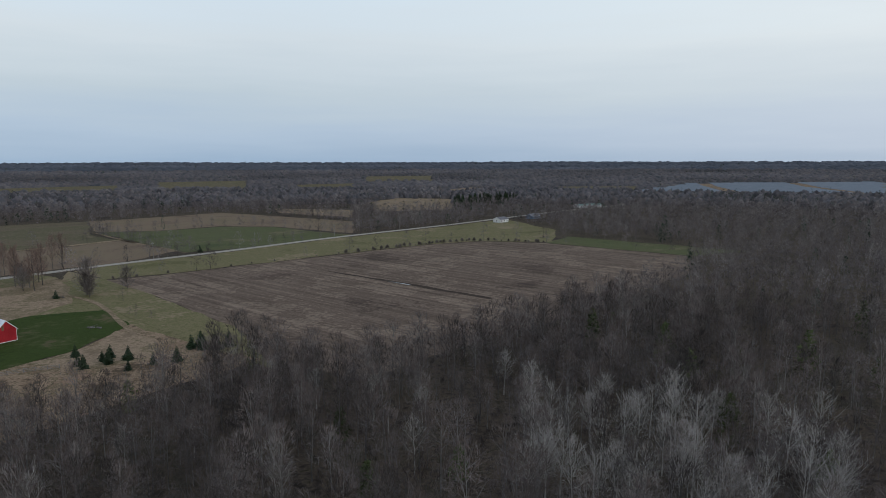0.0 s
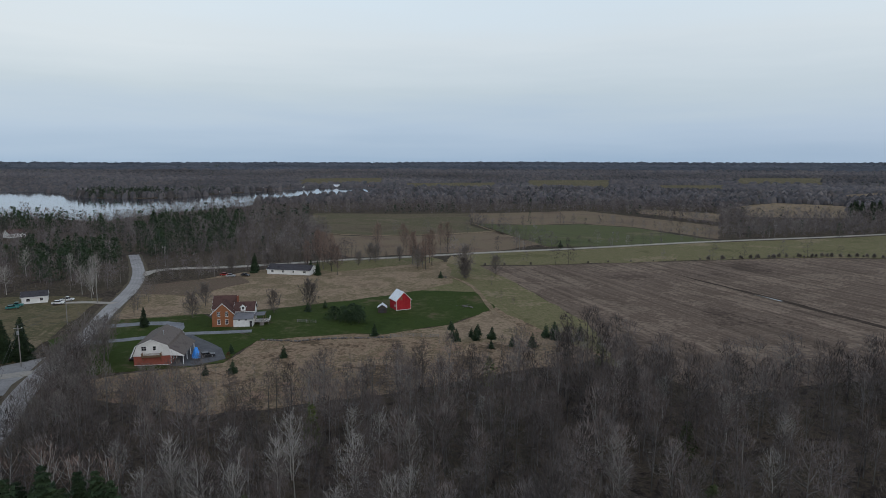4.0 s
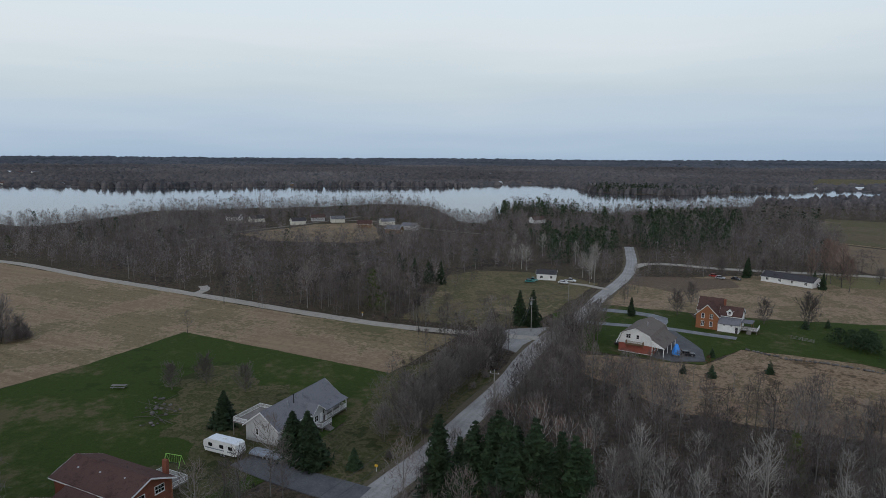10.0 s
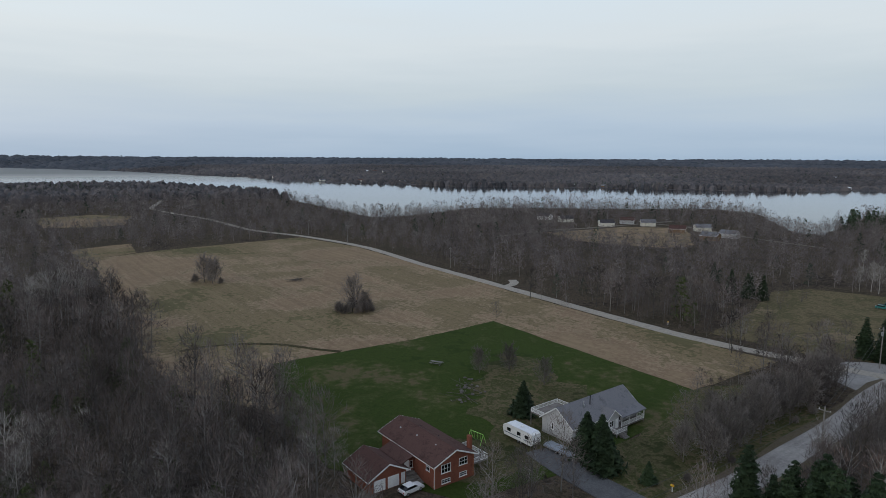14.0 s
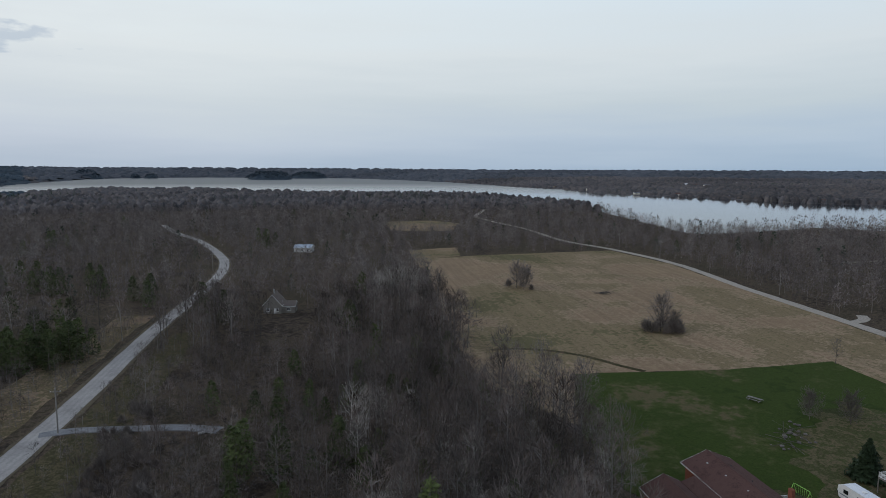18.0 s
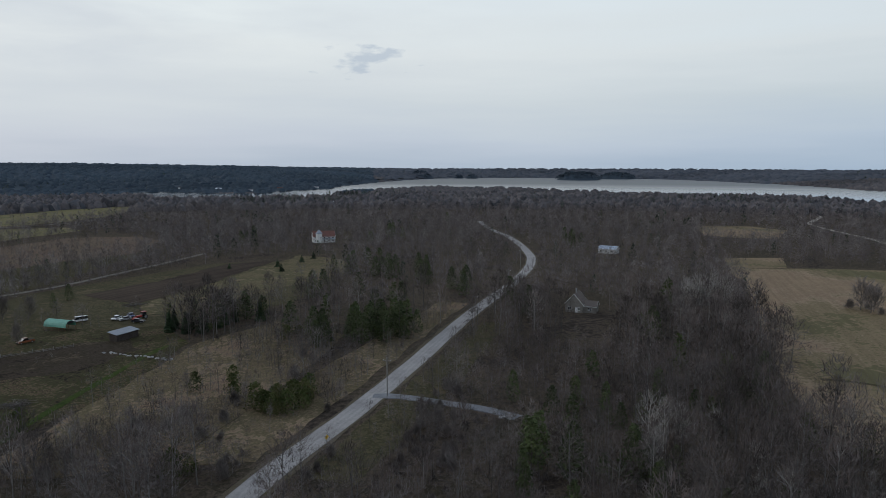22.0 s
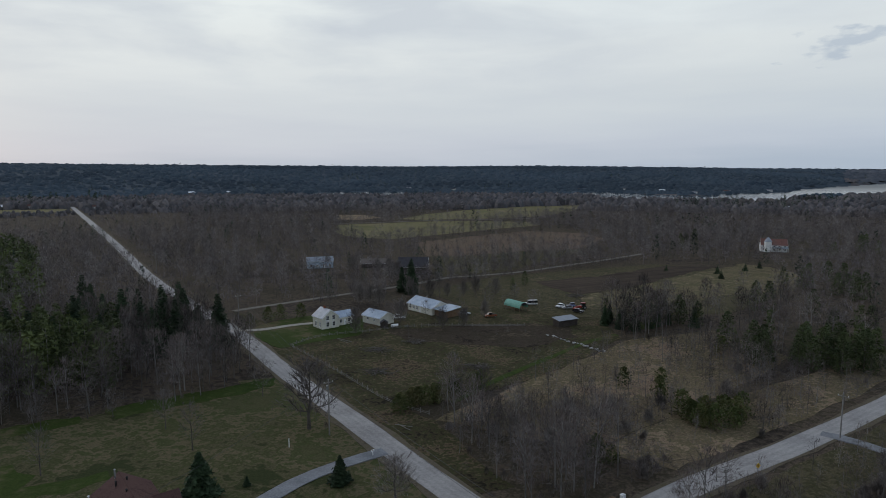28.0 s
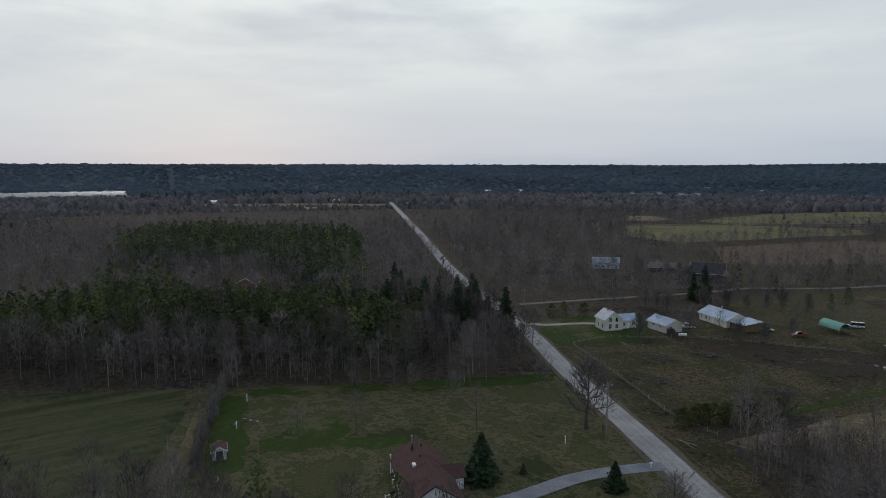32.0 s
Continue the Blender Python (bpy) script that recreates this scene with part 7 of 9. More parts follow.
def trailer_row():
    """A line of holiday trailers on the far meadow by the lake."""
    first = None
    for k in range(16):
        x, y = polar(164.5 - k * 0.42, 1060 + 12 * (k % 3))
        if first is None:
            first = base("holiday_trailer", x, y, 0.9, 0.4, "white holiday trailer on the lakeside meadow", "trailer", "trailers on the lakeside meadow")
            part("body", boxed(0, 9, 0, 3, 0.4, 3.0), M_WHITE, first)
            part("roof", boxed(-0.2, 9.2, -0.2, 3.2, 3.0, 3.2), M_METAL_W, first)
            for wx in (2.5, 6.5):
                part("wheel", boxed(wx - 0.4, wx + 0.4, -0.1, 0.2, 0.0, 0.7), M_BLACK, first)
            for wx in (1.5, 4.5, 7.2):
                part("pane", boxed(wx - 0.5, wx + 0.5, -0.03, 0.0, 1.4, 2.2), M_GLASS, first)
        else:
            copy_thing(first, Matrix.Translation((x, y, float(land(x, y)) + 0.13)) @ Matrix.Rotation(0.4 + 0.5 * math.sin(k * 2.1), 4, "Z"))


trailer_row()


def solar_field():
    """Long tilted tables of panels on the far slope, in blocks with tracks between."""
    v, t = [], []
    poly = [(398, 1154), (807, 1011), (1240, 1550), (760, 1640)]
    d, q = np.array([0.94, -0.33]), np.array([0.33, 0.94])
    for i in range(-40, 95):
        for j in range(-30, 60):
            c = np.array([398, 1154]) + d * j * 31 + q * i * 15
            if i % 9 == 0 or j % 7 == 0 or not inside(poly, np.array([c[0]]), np.array([c[1]]))[0]:
                continue
            z = float(land(*c)) + 0.8
            k = len(v)
            for s, w, h in ((-15, -2, 0.8), (15, -2, 0.8), (15, 2, 3.0), (-15, 2, 3.0)):
                p = c + d * s + q * w
                v.append((p[0], p[1], z + h))
            t += [(k, k + 1, k + 2), (k, k + 2, k + 3)]
    m = material("solar_glass", [(0.10, 0.125, 0.15), (0.15, 0.175, 0.20)], (0.05, 0.5), 0.5)
    tagged(soup("solar_panels", np.array(v), np.array(t), [m]), "rows of grey-blue solar panels on a distant slope", "solar panels", kind="stuff")


solar_field()

# ---- trees that stand on their own ----
def crown_tree(seed, h, spread, stems=1, limbs=12, twigs=8, fine=4, low=0.3, thick=0.012, upright=1.0, twig_w=0.042):
    return bare_tree(seed, h, limbs, twigs, max(1, fine - 2), spread, low, thick, twig_w, 5, stems, upright, 22 * limbs if stems == 1 else 90)


plant_maple = tree_kind("bare_tree", [crown_tree(100 + i, 11, 0.26 + 0.02 * i, low=0.22) for i in range(4)], [M_BARK, M_TWIG], "leafless grey-brown hardwood tree", "tree", "leafless hardwood trees")
plant_sapling = tree_kind("bare_sapling", [crown_tree(110 + i, 7, 0.22, 1, 12, 8, 4, 0.12, 0.010, 1.2, 0.04) for i in range(3)], [M_BARK, M_TWIG], "slender leafless sapling in dry grass", "tree", "leafless saplings")
plant_aspen = tree_kind("pale_aspen", [crown_tree(120 + i, 13, 0.22, 1, 14, 9, 4, 0.34, 0.0095, 1.3, 0.036) for i in range(4)], [M_ASPEN, M_PALE_TWIG], "pale-barked leafless aspen with upright branches", "tree", "pale leafless aspens")
plant_birch = tree_kind("white_birch", [crown_tree(130 + i, 11, 0.2, 3, 6, 6, 3, 0.42, 0.012, 1.3, 0.05) for i in range(3)], [M_BIRCH, M_BUD], "white birch clump with leaning stems and reddish twigs", "tree", "white birches")
plant_poplar = tree_kind("budding_poplar", [crown_tree(135 + i, 15, 0.17, 1, 20, 9, 4, 0.2, 0.011, 1.7, 0.06) for i in range(3)], [M_BARK, M_BUD], "tall poplar with reddish budding twigs", "tree", "budding poplars")
plant_oak = tree_kind("spreading_oak", [crown_tree(140, 14, 0.42, 1, 26, 14, 6, 0.2, 0.026, 0.55, 0.085)], [M_BARK, M_TWIG], "broad leafless dark oak beside the road", "tree")
plant_round = tree_kind("round_tree", [crown_tree(145 + i, 10, 0.33, 1, 28, 12, 5, 0.10, 0.016, 1.25, 0.085) for i in range(2)], [M_BARK, M_TWIG], "leafless tree with a dense round crown", "tree", "round-crowned trees")
plant_spruce = tree_kind("spruce", [spruce_tree(150 + i, 10, 22, 10, 0.28, 0.04, 7) for i in range(3)], [M_BARK, M_NEEDLE], "dark green spruce with drooping boughs", "tree", "dark green spruces", "foliage")
plant_lawn_spruce = tree_kind("lawn_spruce", [spruce_tree(160 + i, 10, 22, 12, 0.46, 0.02, 11) for i in range(2)], [M_BARK, M_NEEDLE], "dense conical spruce on the lawn", "tree", "lawn spruces", "foliage")
plant_pine = tree_kind("pine", [pine_tree(170 + i, 10, 520, 0.50, 0.05, 0.27, 0.55) for i in range(3)], [M_BARK, M_PINE_T], "yellowish green pine among bare trees", "tree", "pines among bare trees", "foliage")
plant_cedar = tree_kind("cedar_bush", [bush_shape(180 + i, 4, 3.2, 420, 0.26, 1) for i in range(3)], [M_BARK, M_CEDAR], "rounded olive green cedar bush", "bush", "cedar bushes", "foliage")
plant_juniper = tree_kind("small_evergreen", [spruce_tree(190 + i, 2.6, 12, 9, 0.44, 0.02, 7) for i in range(3)], [M_BARK, M_NEEDLE], "small dark evergreen in dry grass", "bush", "small evergreens", "foliage")
plant_clump = tree_kind("evergreen_clump", [bush_shape(192 + i, 2.6, 3.2, 420, 0.22, 1) for i in range(2)], [M_BARK, M_NEEDLE], "dark rounded evergreen clump on the lawn", "bush", "", "foliage")
plant_rust = tree_kind("rust_bush", [bush_shape(195, 4, 3, 320, 0.24, 1)], [M_BARK, M_RUST], "bush with rust-brown dead leaves", "bush", "", "foliage")
plant_brush = tree_kind("bare_bush", [bush_shape(200 + i, 3, 3.6, 300, 0.06, 1, True) for i in range(3)], [M_BARK, M_TWIG], "leafless grey-brown bush in dry grass", "bush", "leafless bushes", "canopy")


def many(plant, spots, lo, hi, seed, **kw):
    r = random.Random(seed)
    for k, (x, y) in enumerate(spots):
        if any(((line - (x, y)) ** 2).sum(1).min() < max(4.2, clear - 2) ** 2 for line, clear in ROADS if clear > 2.5):
            continue
        plant(x, y, r.uniform(lo, hi), k, **kw)


def ring_spots(az0, az1, r0, r1, n, seed):
    r = random.Random(seed)
    out = []
    for _ in range(60 * n):
        if len(out) >= n:
            break
        p = polar(r.uniform(az0, az1), r.uniform(r0, r1))
        if free_land(np.array([p[0]]), np.array([p[1]]))[0] and all((p[0] - q[0]) ** 2 + (p[1] - q[1]) ** 2 > 6 for q in out):
            out.append(p)
    return out


def row_spots(pts, gap, side, seed):
    r = random.Random(seed)
    line = flowing(pts, 1.0)
    out, last = [], None
    for p in line:
        if last is None or np.hypot(*(p - last)) > gap * r.uniform(0.7, 1.3):
            out.append((p[0] + r.uniform(-side, side), p[1] + r.uniform(-side, side)))
            last = p
    return out


def hedge(pts, gap, side, seed, lo, hi, label="leafless hedgerow trees between fields"):
    """A far row of bare trees as one mesh."""
    rng = np.random.default_rng(seed)
    spots = np.array(row_spots(pts, gap, side, seed))
    kinds = [thicket_tree(300 + i, 11.0, 140, 0.15, 1.8, 0.32, 0.04, 0.15, 4, True) for i in range(4)]
    scatter("hedgerow", kinds, spots[:, 0], spots[:, 1], rng.uniform(lo, hi, len(spots)), rng.integers(0, 4, len(spots)), [M_BARK_WOOD, M_TWIG_HAZE], label, "hedgerow", rng)


# pale aspens in the front woods and at the wood's edges
many(plant_aspen, ring_spots(30, 56, 88, 122, 20, 1), 0.75, 1.05, 1)
many(plant_aspen, ring_spots(-38, -11, 92, 138, 52, 2), 0.85, 1.15, 2)
many(plant_aspen, ring_spots(-10, 24, 95, 165, 10, 3), 0.7, 1.0, 3)
many(plant_aspen, ring_spots(108, 135, 85, 140, 22, 4), 0.65, 0.95, 4)
many(plant_aspen, [(-190, -162), (-193, -165), (-196, -161), (-199, -166), (-202, -162), (-206, -165), (-209, -160), (-212, -164)], 1.15, 1.35, 5)
many(plant_aspen, ring_spots(56, 68, 290, 400, 12, 7), 0.9, 1.2, 7)
many(plant_birch, [(-104, 57), (-100, 55), (-97, 58), (-93, 56), (-107, 53), (-91, 60)], 0.95, 1.2, 8)
# darker hardwoods: front woods, roadside, yards
many(plant_maple, ring_spots(-38, 58, 84, 160, 70, 9), 0.65, 1.0, 9)
many(plant_maple, ring_spots(100, 150, 84, 150, 40, 10), 0.6, 0.95, 10)
many(plant_maple, [(-172, 78), (-160, 76), (-150, 72), (-136, 73), (-160, 98), (-166, 103), (-152, 88), (-144, 84), (-180, 117), (-131, 41), (-135, 49), (-146, 40), (-141, 53), (-152, 58), (-128, 33), (-124, 36), (-168, 66), (-174, 70), (-134, 80), (-126, 66), (-118, 55), (-159, 90)], 0.75, 1.1, 11)
many(plant_round, [(-250, 240), (-258, 284), (-216, 280), (-178, 315), (-134, 281), (-189, 162), (-168, 182), (-161, 195), (-137, 285), (-171, 298), (-212, 313), (-203, 305), (-195, 318), (-186, 322), (-228, 275), (-236, 268), (-245, 262), (-222, 292), (-240, 290), (-206, 292), (-126, 300), (-200, 178)], 0.75, 1.15, 12)
many(plant_round, [(-165, -11), (-167, -3), (-158, 6)], 0.65, 0.85, 79)
many(plant_maple, [(-219, -9), (98, -86), (94, -99), (72, -146), (62, -232), (66, -228), (48, -236), (34, -236), (91, -133), (100, -127)], 0.65, 0.95, 13)
plant_oak(52.6, -128.4, 1.12)
plant_oak(26, -101, 0.62, note="leafless roadside tree beside the driveway")
many(plant_sapling, ring_spots(150, 185, 130, 190, 40, 15), 0.5, 0.9, 15)
many(plant_sapling, [(x + 3 * math.sin(k * 7.0), y + 3 * math.cos(k * 5.0)) for k, (x, y) in enumerate([(-5, -150), (-12, -160), (-20, -170), (-35, -180), (0, -165), (8, -150), (-45, -200), (-40, -160), (-30, -140), (5, -140), (-60, -178), (-66, -190), (-15, -190), (12, -144)])], 0.5, 0.95, 16)
# hedgerows between the fields
many(plant_poplar, [(-223, 269), (-223, 279), (-207, 269), (-198, 262), (-229, 285), (-215, 272), (-183, 313), (-172, 305), (-166, 298), (-176, 320), (-188, 366), (-230, 292), (-190, 360), (-212, 350), (-206, 344), (-180, 308), (-218, 330), (-170, 312)], 1.0, 1.4, 59)
plant_round(-137, 286, 1.6, 0, note="broad leafless tree at the meadow corner")
many(plant_spruce, [(-313, 90), (-287, 90), (-276, 93), (-281, 96), (-272, 98)], 0.8, 1.25, 73)
hedge([(-160, 382), (-110, 437), (-45, 514), (30, 594)], 17, 3, 17, 0.5, 1.0)
hedge([(-139, 760), (-95, 705), (-46, 645), (-25, 640)], 7, 3, 18, 0.7, 1.1)
hedge([(-23, 575), (19, 600), (63, 622), (84, 640)], 6, 3, 55, 0.7, 1.1)
hedge([(-255, 545), (-222, 512), (-185, 474)], 6, 4, 56, 0.5, 0.9)
hedge([(-208, 564), (-166, 600), (-114, 593), (-57, 540)], 14, 3, 57, 0.6, 1.1)
hedge([(228, -648), (190, -668), (148, -699), (98, -720), (25, -757)], 9, 3, 19, 0.7, 1.1)
hedge([(14, -664), (55, -616), (97, -555), (134, -508), (165, -515)], 7, 3, 20, 0.6, 1.0)
hedge([(100, -258), (84, -280), (62, -308), (50, -324), (34, -334), (12, -353), (-12, -382), (-40, -415)], 5.0, 2, 21, 0.5, 0.95)
hedge([(96, -290), (72, -318), (44, -347), (20, -366), (-6, -396), (-30, -420)], 6.0, 3, 58, 0.6, 1.05)
many(plant_brush, row_spots([(-36, 411), (20, 453), (62, 470), (106, 456)], 2.8, 1.8, 22), 0.3, 1.05, 22)
many(plant_brush, row_spots([(-145, 325), (-122, 341), (-36, 411)], 16, 1.5, 23), 0.3, 0.6, 23)
many(plant_brush, [(-225, -60), (-223, -66), (-229, -69), (-235, -65), (-228, -56), (-233, -58), (-275, -144), (-271, -149), (-270, -136), (-227, -68), (-232, -64), (-224, -64), (-230, -58), (-234, -61), (-226, -58)], 1.0, 1.6, 24)
many(plant_brush, ring_spots(150, 172, 112, 170, 34, 25), 0.6, 1.2, 25)
many(plant_brush, [(12, -132), (4, -136), (-2, -140), (18, -137), (8, -140), (-10, -146), (-4, -150), (22, -133), (-16, -138), (-22, -146), (-14, -152), (0, -130), (-26, -155), (-36, -158), (-44, -168), (-52, -186)], 0.7, 1.3, 26)
many(plant_brush, [(-228, 152), (-224, 148), (-218, 141), (-214, 137), (-232, 156), (-221, 144), (-209, 133), (-212, 142), (-196, 126)], 0.9, 1.3, 27)
many(plant_brush, [(-112, 30), (-116, 46), (-122, 48), (-120, 40), (-148, 66), (-155, 72), (-142, 60), (-136, 58), (-126, 52), (-130, 60), (-110, 36)], 0.6, 1.0, 28)
many(plant_maple, row_spots([(-113, 54), (-134, 77), (-158, 101), (-186, 128)], 3.4, 2.0, 50), 0.75, 1.15, 50)
many(plant_maple, row_spots([(-118, 31), (-140, 53), (-168, 78)], 3.0, 3.0, 51), 0.7, 1.1, 51)
many(plant_maple, row_spots([(-196, 136), (-216, 158), (-246, 190)], 7, 2, 52), 0.5, 0.8, 52)
many(plant_sapling, row_spots([(-262, 196), (-255, 215), (-235, 262), (-200, 318)], 8, 2, 53), 0.6, 1.1, 53)
many(plant_spruce, row_spots([(72, 850), (120, 890), (174, 933)], 4, 6, 54), 1.4, 1.8, 54)
# spruces and other evergreens
many(plant_spruce, [(-91.7, 32.8), (-90, 38.5), (-86.5, 41), (-83, 44.5), (-80, 48.5), (-75.5, 50), (-86, 36), (-81, 40), (-88, 35), (-78, 45), (-84, 38), (-86, 44), (-80, 44), (-83, 41), (-77, 49), (-89, 41)], 1.35, 1.9, 29)
plant_cedar(-83.5, 37.0, 1.9, note="yellowish green rounded cedar below the spruces")
many(plant_spruce, [(-191, 102.5), (-194, 99)], 1.2, 1.35, 30)
many(plant_spruce, [(-193, 144.4), (-212, 258), (-240, 246), (-243, 250), (-206, 256), (-299, 226)], 0.7, 1.1, 31)
plant_spruce(64.8, -284.8, 1.65, note="tall dark farmyard spruce")
plant_spruce(70, -288, 1.2)
many(plant_spruce, [(140, -166), (136, -160), (131, -170), (150, -176), (128, -178), (146, -184), (160, -190), (168, -206), (178, -214), (120, -172)], 1.3, 1.8, 32)
plant_lawn_spruce(58.9, -95, 0.93)
plant_lawn_spruce(37.6, -105.8, 0.55)
plant_lawn_spruce(54, -102, 0.2)
plant_lawn_spruce(-138.3, 0.7, 0.8)
many(plant_lawn_spruce, [(-118.8, 12.9), (-114.2, 15.6), (-117, 15.4)], 0.85, 1.0, 33)
plant_lawn_spruce(-110.3, 22.9, 0.42)
many(plant_juniper, [(-126, 140), (-97, 192), (-89, 180), (-84, 184), (-80, 188), (-71, 183), (-65, 185), (-92, 183), (-87, 187), (-134, 118), (-129, 123), (-143, 136), (-156, 198), (-158, 190), (-116, 173), (-86, 190), (-76, 178)], 1.1, 1.8, 34)
many(plant_juniper, [(-65, 198), (-61, 197), (-57, 197), (-63, 201), (-59, 202), (-54, 200)], 1.5, 2.1, 35)
many(plant_juniper, [(-147, 279), (-130, 423), (-89, -369), (-87, -352), (-107, -382), (-118, -394), (-63, -375)], 1.3, 1.9, 36)
many(plant_clump, [(-138, 186), (-135, 183), (-132, 186), (-137, 190), (-134, 189), (-130, 183), (-141, 184)], 1.7, 2.2, 37)
many(plant_cedar, [(-32, -147), (-36, -150), (-40, -152), (-27, -161), (-9, -124), (-34, -144)], 1.0, 1.45, 38)
many(plant_cedar, row_spots([(36, -141), (26, -151), (18, -162)], 1.1, 1.0, 39), 1.1, 1.5, 39)
many(plant_pine, [(-78, -195), (-82, -194), (-88, -191), (-58, -195), (-62, -199), (-28, -241), (-33, -243), (-41, -245), (-46, -243), (-52, -240), (-36, -238), (-74, -199), (-20, -246), (-80, -190), (-86, -196), (-70, -194), (-60, -192), (-95, -196), (-92, -203), (-48, -248), (-38, -250)], 0.8, 1.15, 40)
many(plant_pine, ring_spots(112, 150, 85, 175, 26, 41), 0.6, 0.85, 41)
many(plant_pine, ring_spots(-12, 12, 100, 140, 3, 42), 0.7, 0.9, 42)
plant_pine(-455, -118, 0.9)
plant_rust(-43, -150, 0.9)
plant_rust(-139, 131, 0.6)

# evergreen clumps among the brush and bare woods
many(plant_pine, [(-74, -203), (-78, -198), (-84, -201), (-91, -196), (-76, -206), (-81, -204), (-87, -193), (-55, -212), (-59, -199), (-141, -287), (-141, -278), (-142, -245), (-92, -492), (-105, -508), (-98, -500), (-215, -489), (-182, -457), (-310, -363), (-321, -396), (-316, -380), (-306, -556), (-306, -370)], 0.95, 1.3, 60)
many(plant_spruce, [(-19, -237), (-24, -233), (-29, -231), (-35, -236), (-42, -243), (-51, -240), (-21, -241), (-31, -238), (-38, -240), (-26, -238)], 0.6, 0.95, 61)
many(plant_pine, [(-69, -93), (-76, -90), (-83, -81), (-117, -107), (-144, -109), (-148, -101), (-134, -90), (-132, -99), (-122, -73), (-72, -95), (-74, -87), (-87, -85), (-80, -72), (-92, -57), (-157, -153), (-160, -149), (-164, -155), (-168, -158), (-130, -94), (-138, -95)], 0.85, 1.1, 62)
many(plant_pine, [(-132, -315), (-137, -318), (-127, -312), (-152, -311), (-130, -300), (-134, -302), (-151, -300), (-81, -273), (-85, -270), (-136, -346), (-141, -340), (-117, -325), (-121, -330), (-148, -256), (-145, -261), (-110, -330)], 1.0, 1.3, 66)
many(plant_cedar, [(-55, -256), (-47, -261), (-63, -209), (-57, -208), (-52, -206), (-29, -173), (-19, -170), (-156, -230), (-159, -226), (-12, -122), (-42, -147)], 1.0, 1.5, 67)
many(plant_pine, [(-92, -227), (-101, -268), (-148, -253), (-91, -206), (-152, -302), (-210, -484), (-217, -474), (-330, -605), (-298, -357), (-499, -553), (-149, -218), (-106, -233), (-73, -191), (-83, -200)], 0.95, 1.3, 63)
many(plant_spruce, [(160, -161), (149, -157), (140, -156), (140, -164), (133, -166), (139, -184), (138, -191), (134, -198), (131, -204), (112, -184), (106, -186), (116, -178), (126, -186), (122, -192)], 1.4, 1.85, 64)
many(plant_cedar, [(-31, -147), (-33, -145), (-38, -148), (-42, -150), (-44, -153), (-36, -144), (-27, -163), (-9, -121), (-30, -150), (-40, -145), (-35, -149)], 1.2, 1.75, 65)
def conifer_belt(az0, az1, r0, r1, count, seed, lo, hi):
    """A far belt of dark conifers as one mesh."""
    rng = np.random.default_rng(seed)
    az, r = np.radians(rng.uniform(az0, az1, count)), rng.uniform(r0, r1, count)
    kinds = [pine_tree(330 + i, 13, 70, 1.2, 0.05, 0.24, 0.6) for i in range(4)]
    scatter("conifer_belt", kinds, -r * np.sin(az), r * np.cos(az), rng.uniform(lo, hi, count), rng.integers(0, 4, count), [M_BARK_WOOD, M_PINE_HAZE], "belt of dark conifers behind the village", "woods", rng)


conifer_belt(218, 241, 1270, 1400, 90, 74, 0.8, 1.5)
conifer_belt(213, 226, 1190, 1260, 30, 75, 0.6, 1.1)
conifer_belt(157, 166, 1270, 1330, 45, 76, 0.7, 1.2)
# trees of the farmyard and of the lawn before the pines
many(plant_round, [(68, -210), (39, -222), (32, -226), (56, -227), (26, -242), (72, -256), (77, -260), (54, -276), (40, -283), (35, -288), (26, -287), (81, -257), (47, -280), (62, -272)], 0.6, 0.95, 77)
many(plant_brush, row_spots([(143, -101), (132, -90), (121, -80), (113, -73), (105, -66)], 1.3, 0.7, 81), 0.5, 0.95, 81)
many(plant_sapling, row_spots([(143, -101), (132, -90), (121, -80), (113, -73), (105, -66)], 2.6, 0.8, 82), 0.55, 0.9, 82)
many(plant_cedar, [(103, -226), (110, -215), (96, -229), (106, -222)], 1.1, 1.6, 78)
many(plant_pine, [(19, -299), (14, -315)], 0.6, 0.8, 80)
many(plant_maple, [(84, -123), (111, -118), (122, -119), (105, -125), (72, -114), (128, -112), (117, -122)], 0.7, 1.0, 81)
# yard trees round the farm sheds
many(plant_maple, [(72, -262), (78, -256), (58, -268), (40, -270), (28, -274), (16, -268), (8, -262), (50, -276), (84, -262), (92, -250)], 0.55, 0.9, 66)
many(plant_maple, [(-160, 97), (-166, 103), (-172, 110), (-177, 116), (-155, 93), (-163, 101), (-170, 107), (-150, 86)], 1.0, 1.35, 67)

plant_round(-227.5, -63, 1.3, 0, note="leafless round-crowned tree alone in the hay field")
plant_round(-231, -59, 0.7, 1, note="low leafless tree beside the round-crowned one")
for px, py, ps in ((-272, -145, 1.2), (-270, -140, 1.1), (-274, -141, 0.95)):
    plant_round(px, py, ps, 1, note="leafless tree of a copse in the hay field")
many(plant_round, [(-156.4, 65.0), (-159.5, 69.0), (-153.6, 69.4), (-161.4, 75.4), (-154.3, 61.6), (-163.3, 72.4), (-152.4, 64.6), (-146.8, 56.1), (-144.2, 53.0)], 0.7, 1.0, 68)
many(plant_round, [(-163.1, 91.2), (-166.3, 97.3), (-168.1, 102.6), (-177.9, 103.3), (-153.1, 83.7), (-177.4, 106.7), (-146.0, 77.2)], 0.7, 1.0, 69)
many(plant_round, [(-118, 36), (-123, 40), (-128, 44), (-133, 48), (-138, 52), (-143, 57), (-148, 61), (-126, 36), (-132, 41), (-138, 46), (-145, 51), (-152, 57), (-158, 64), (-121, 31), (-141, 42), (-150, 66)], 0.6, 0.9, 70)

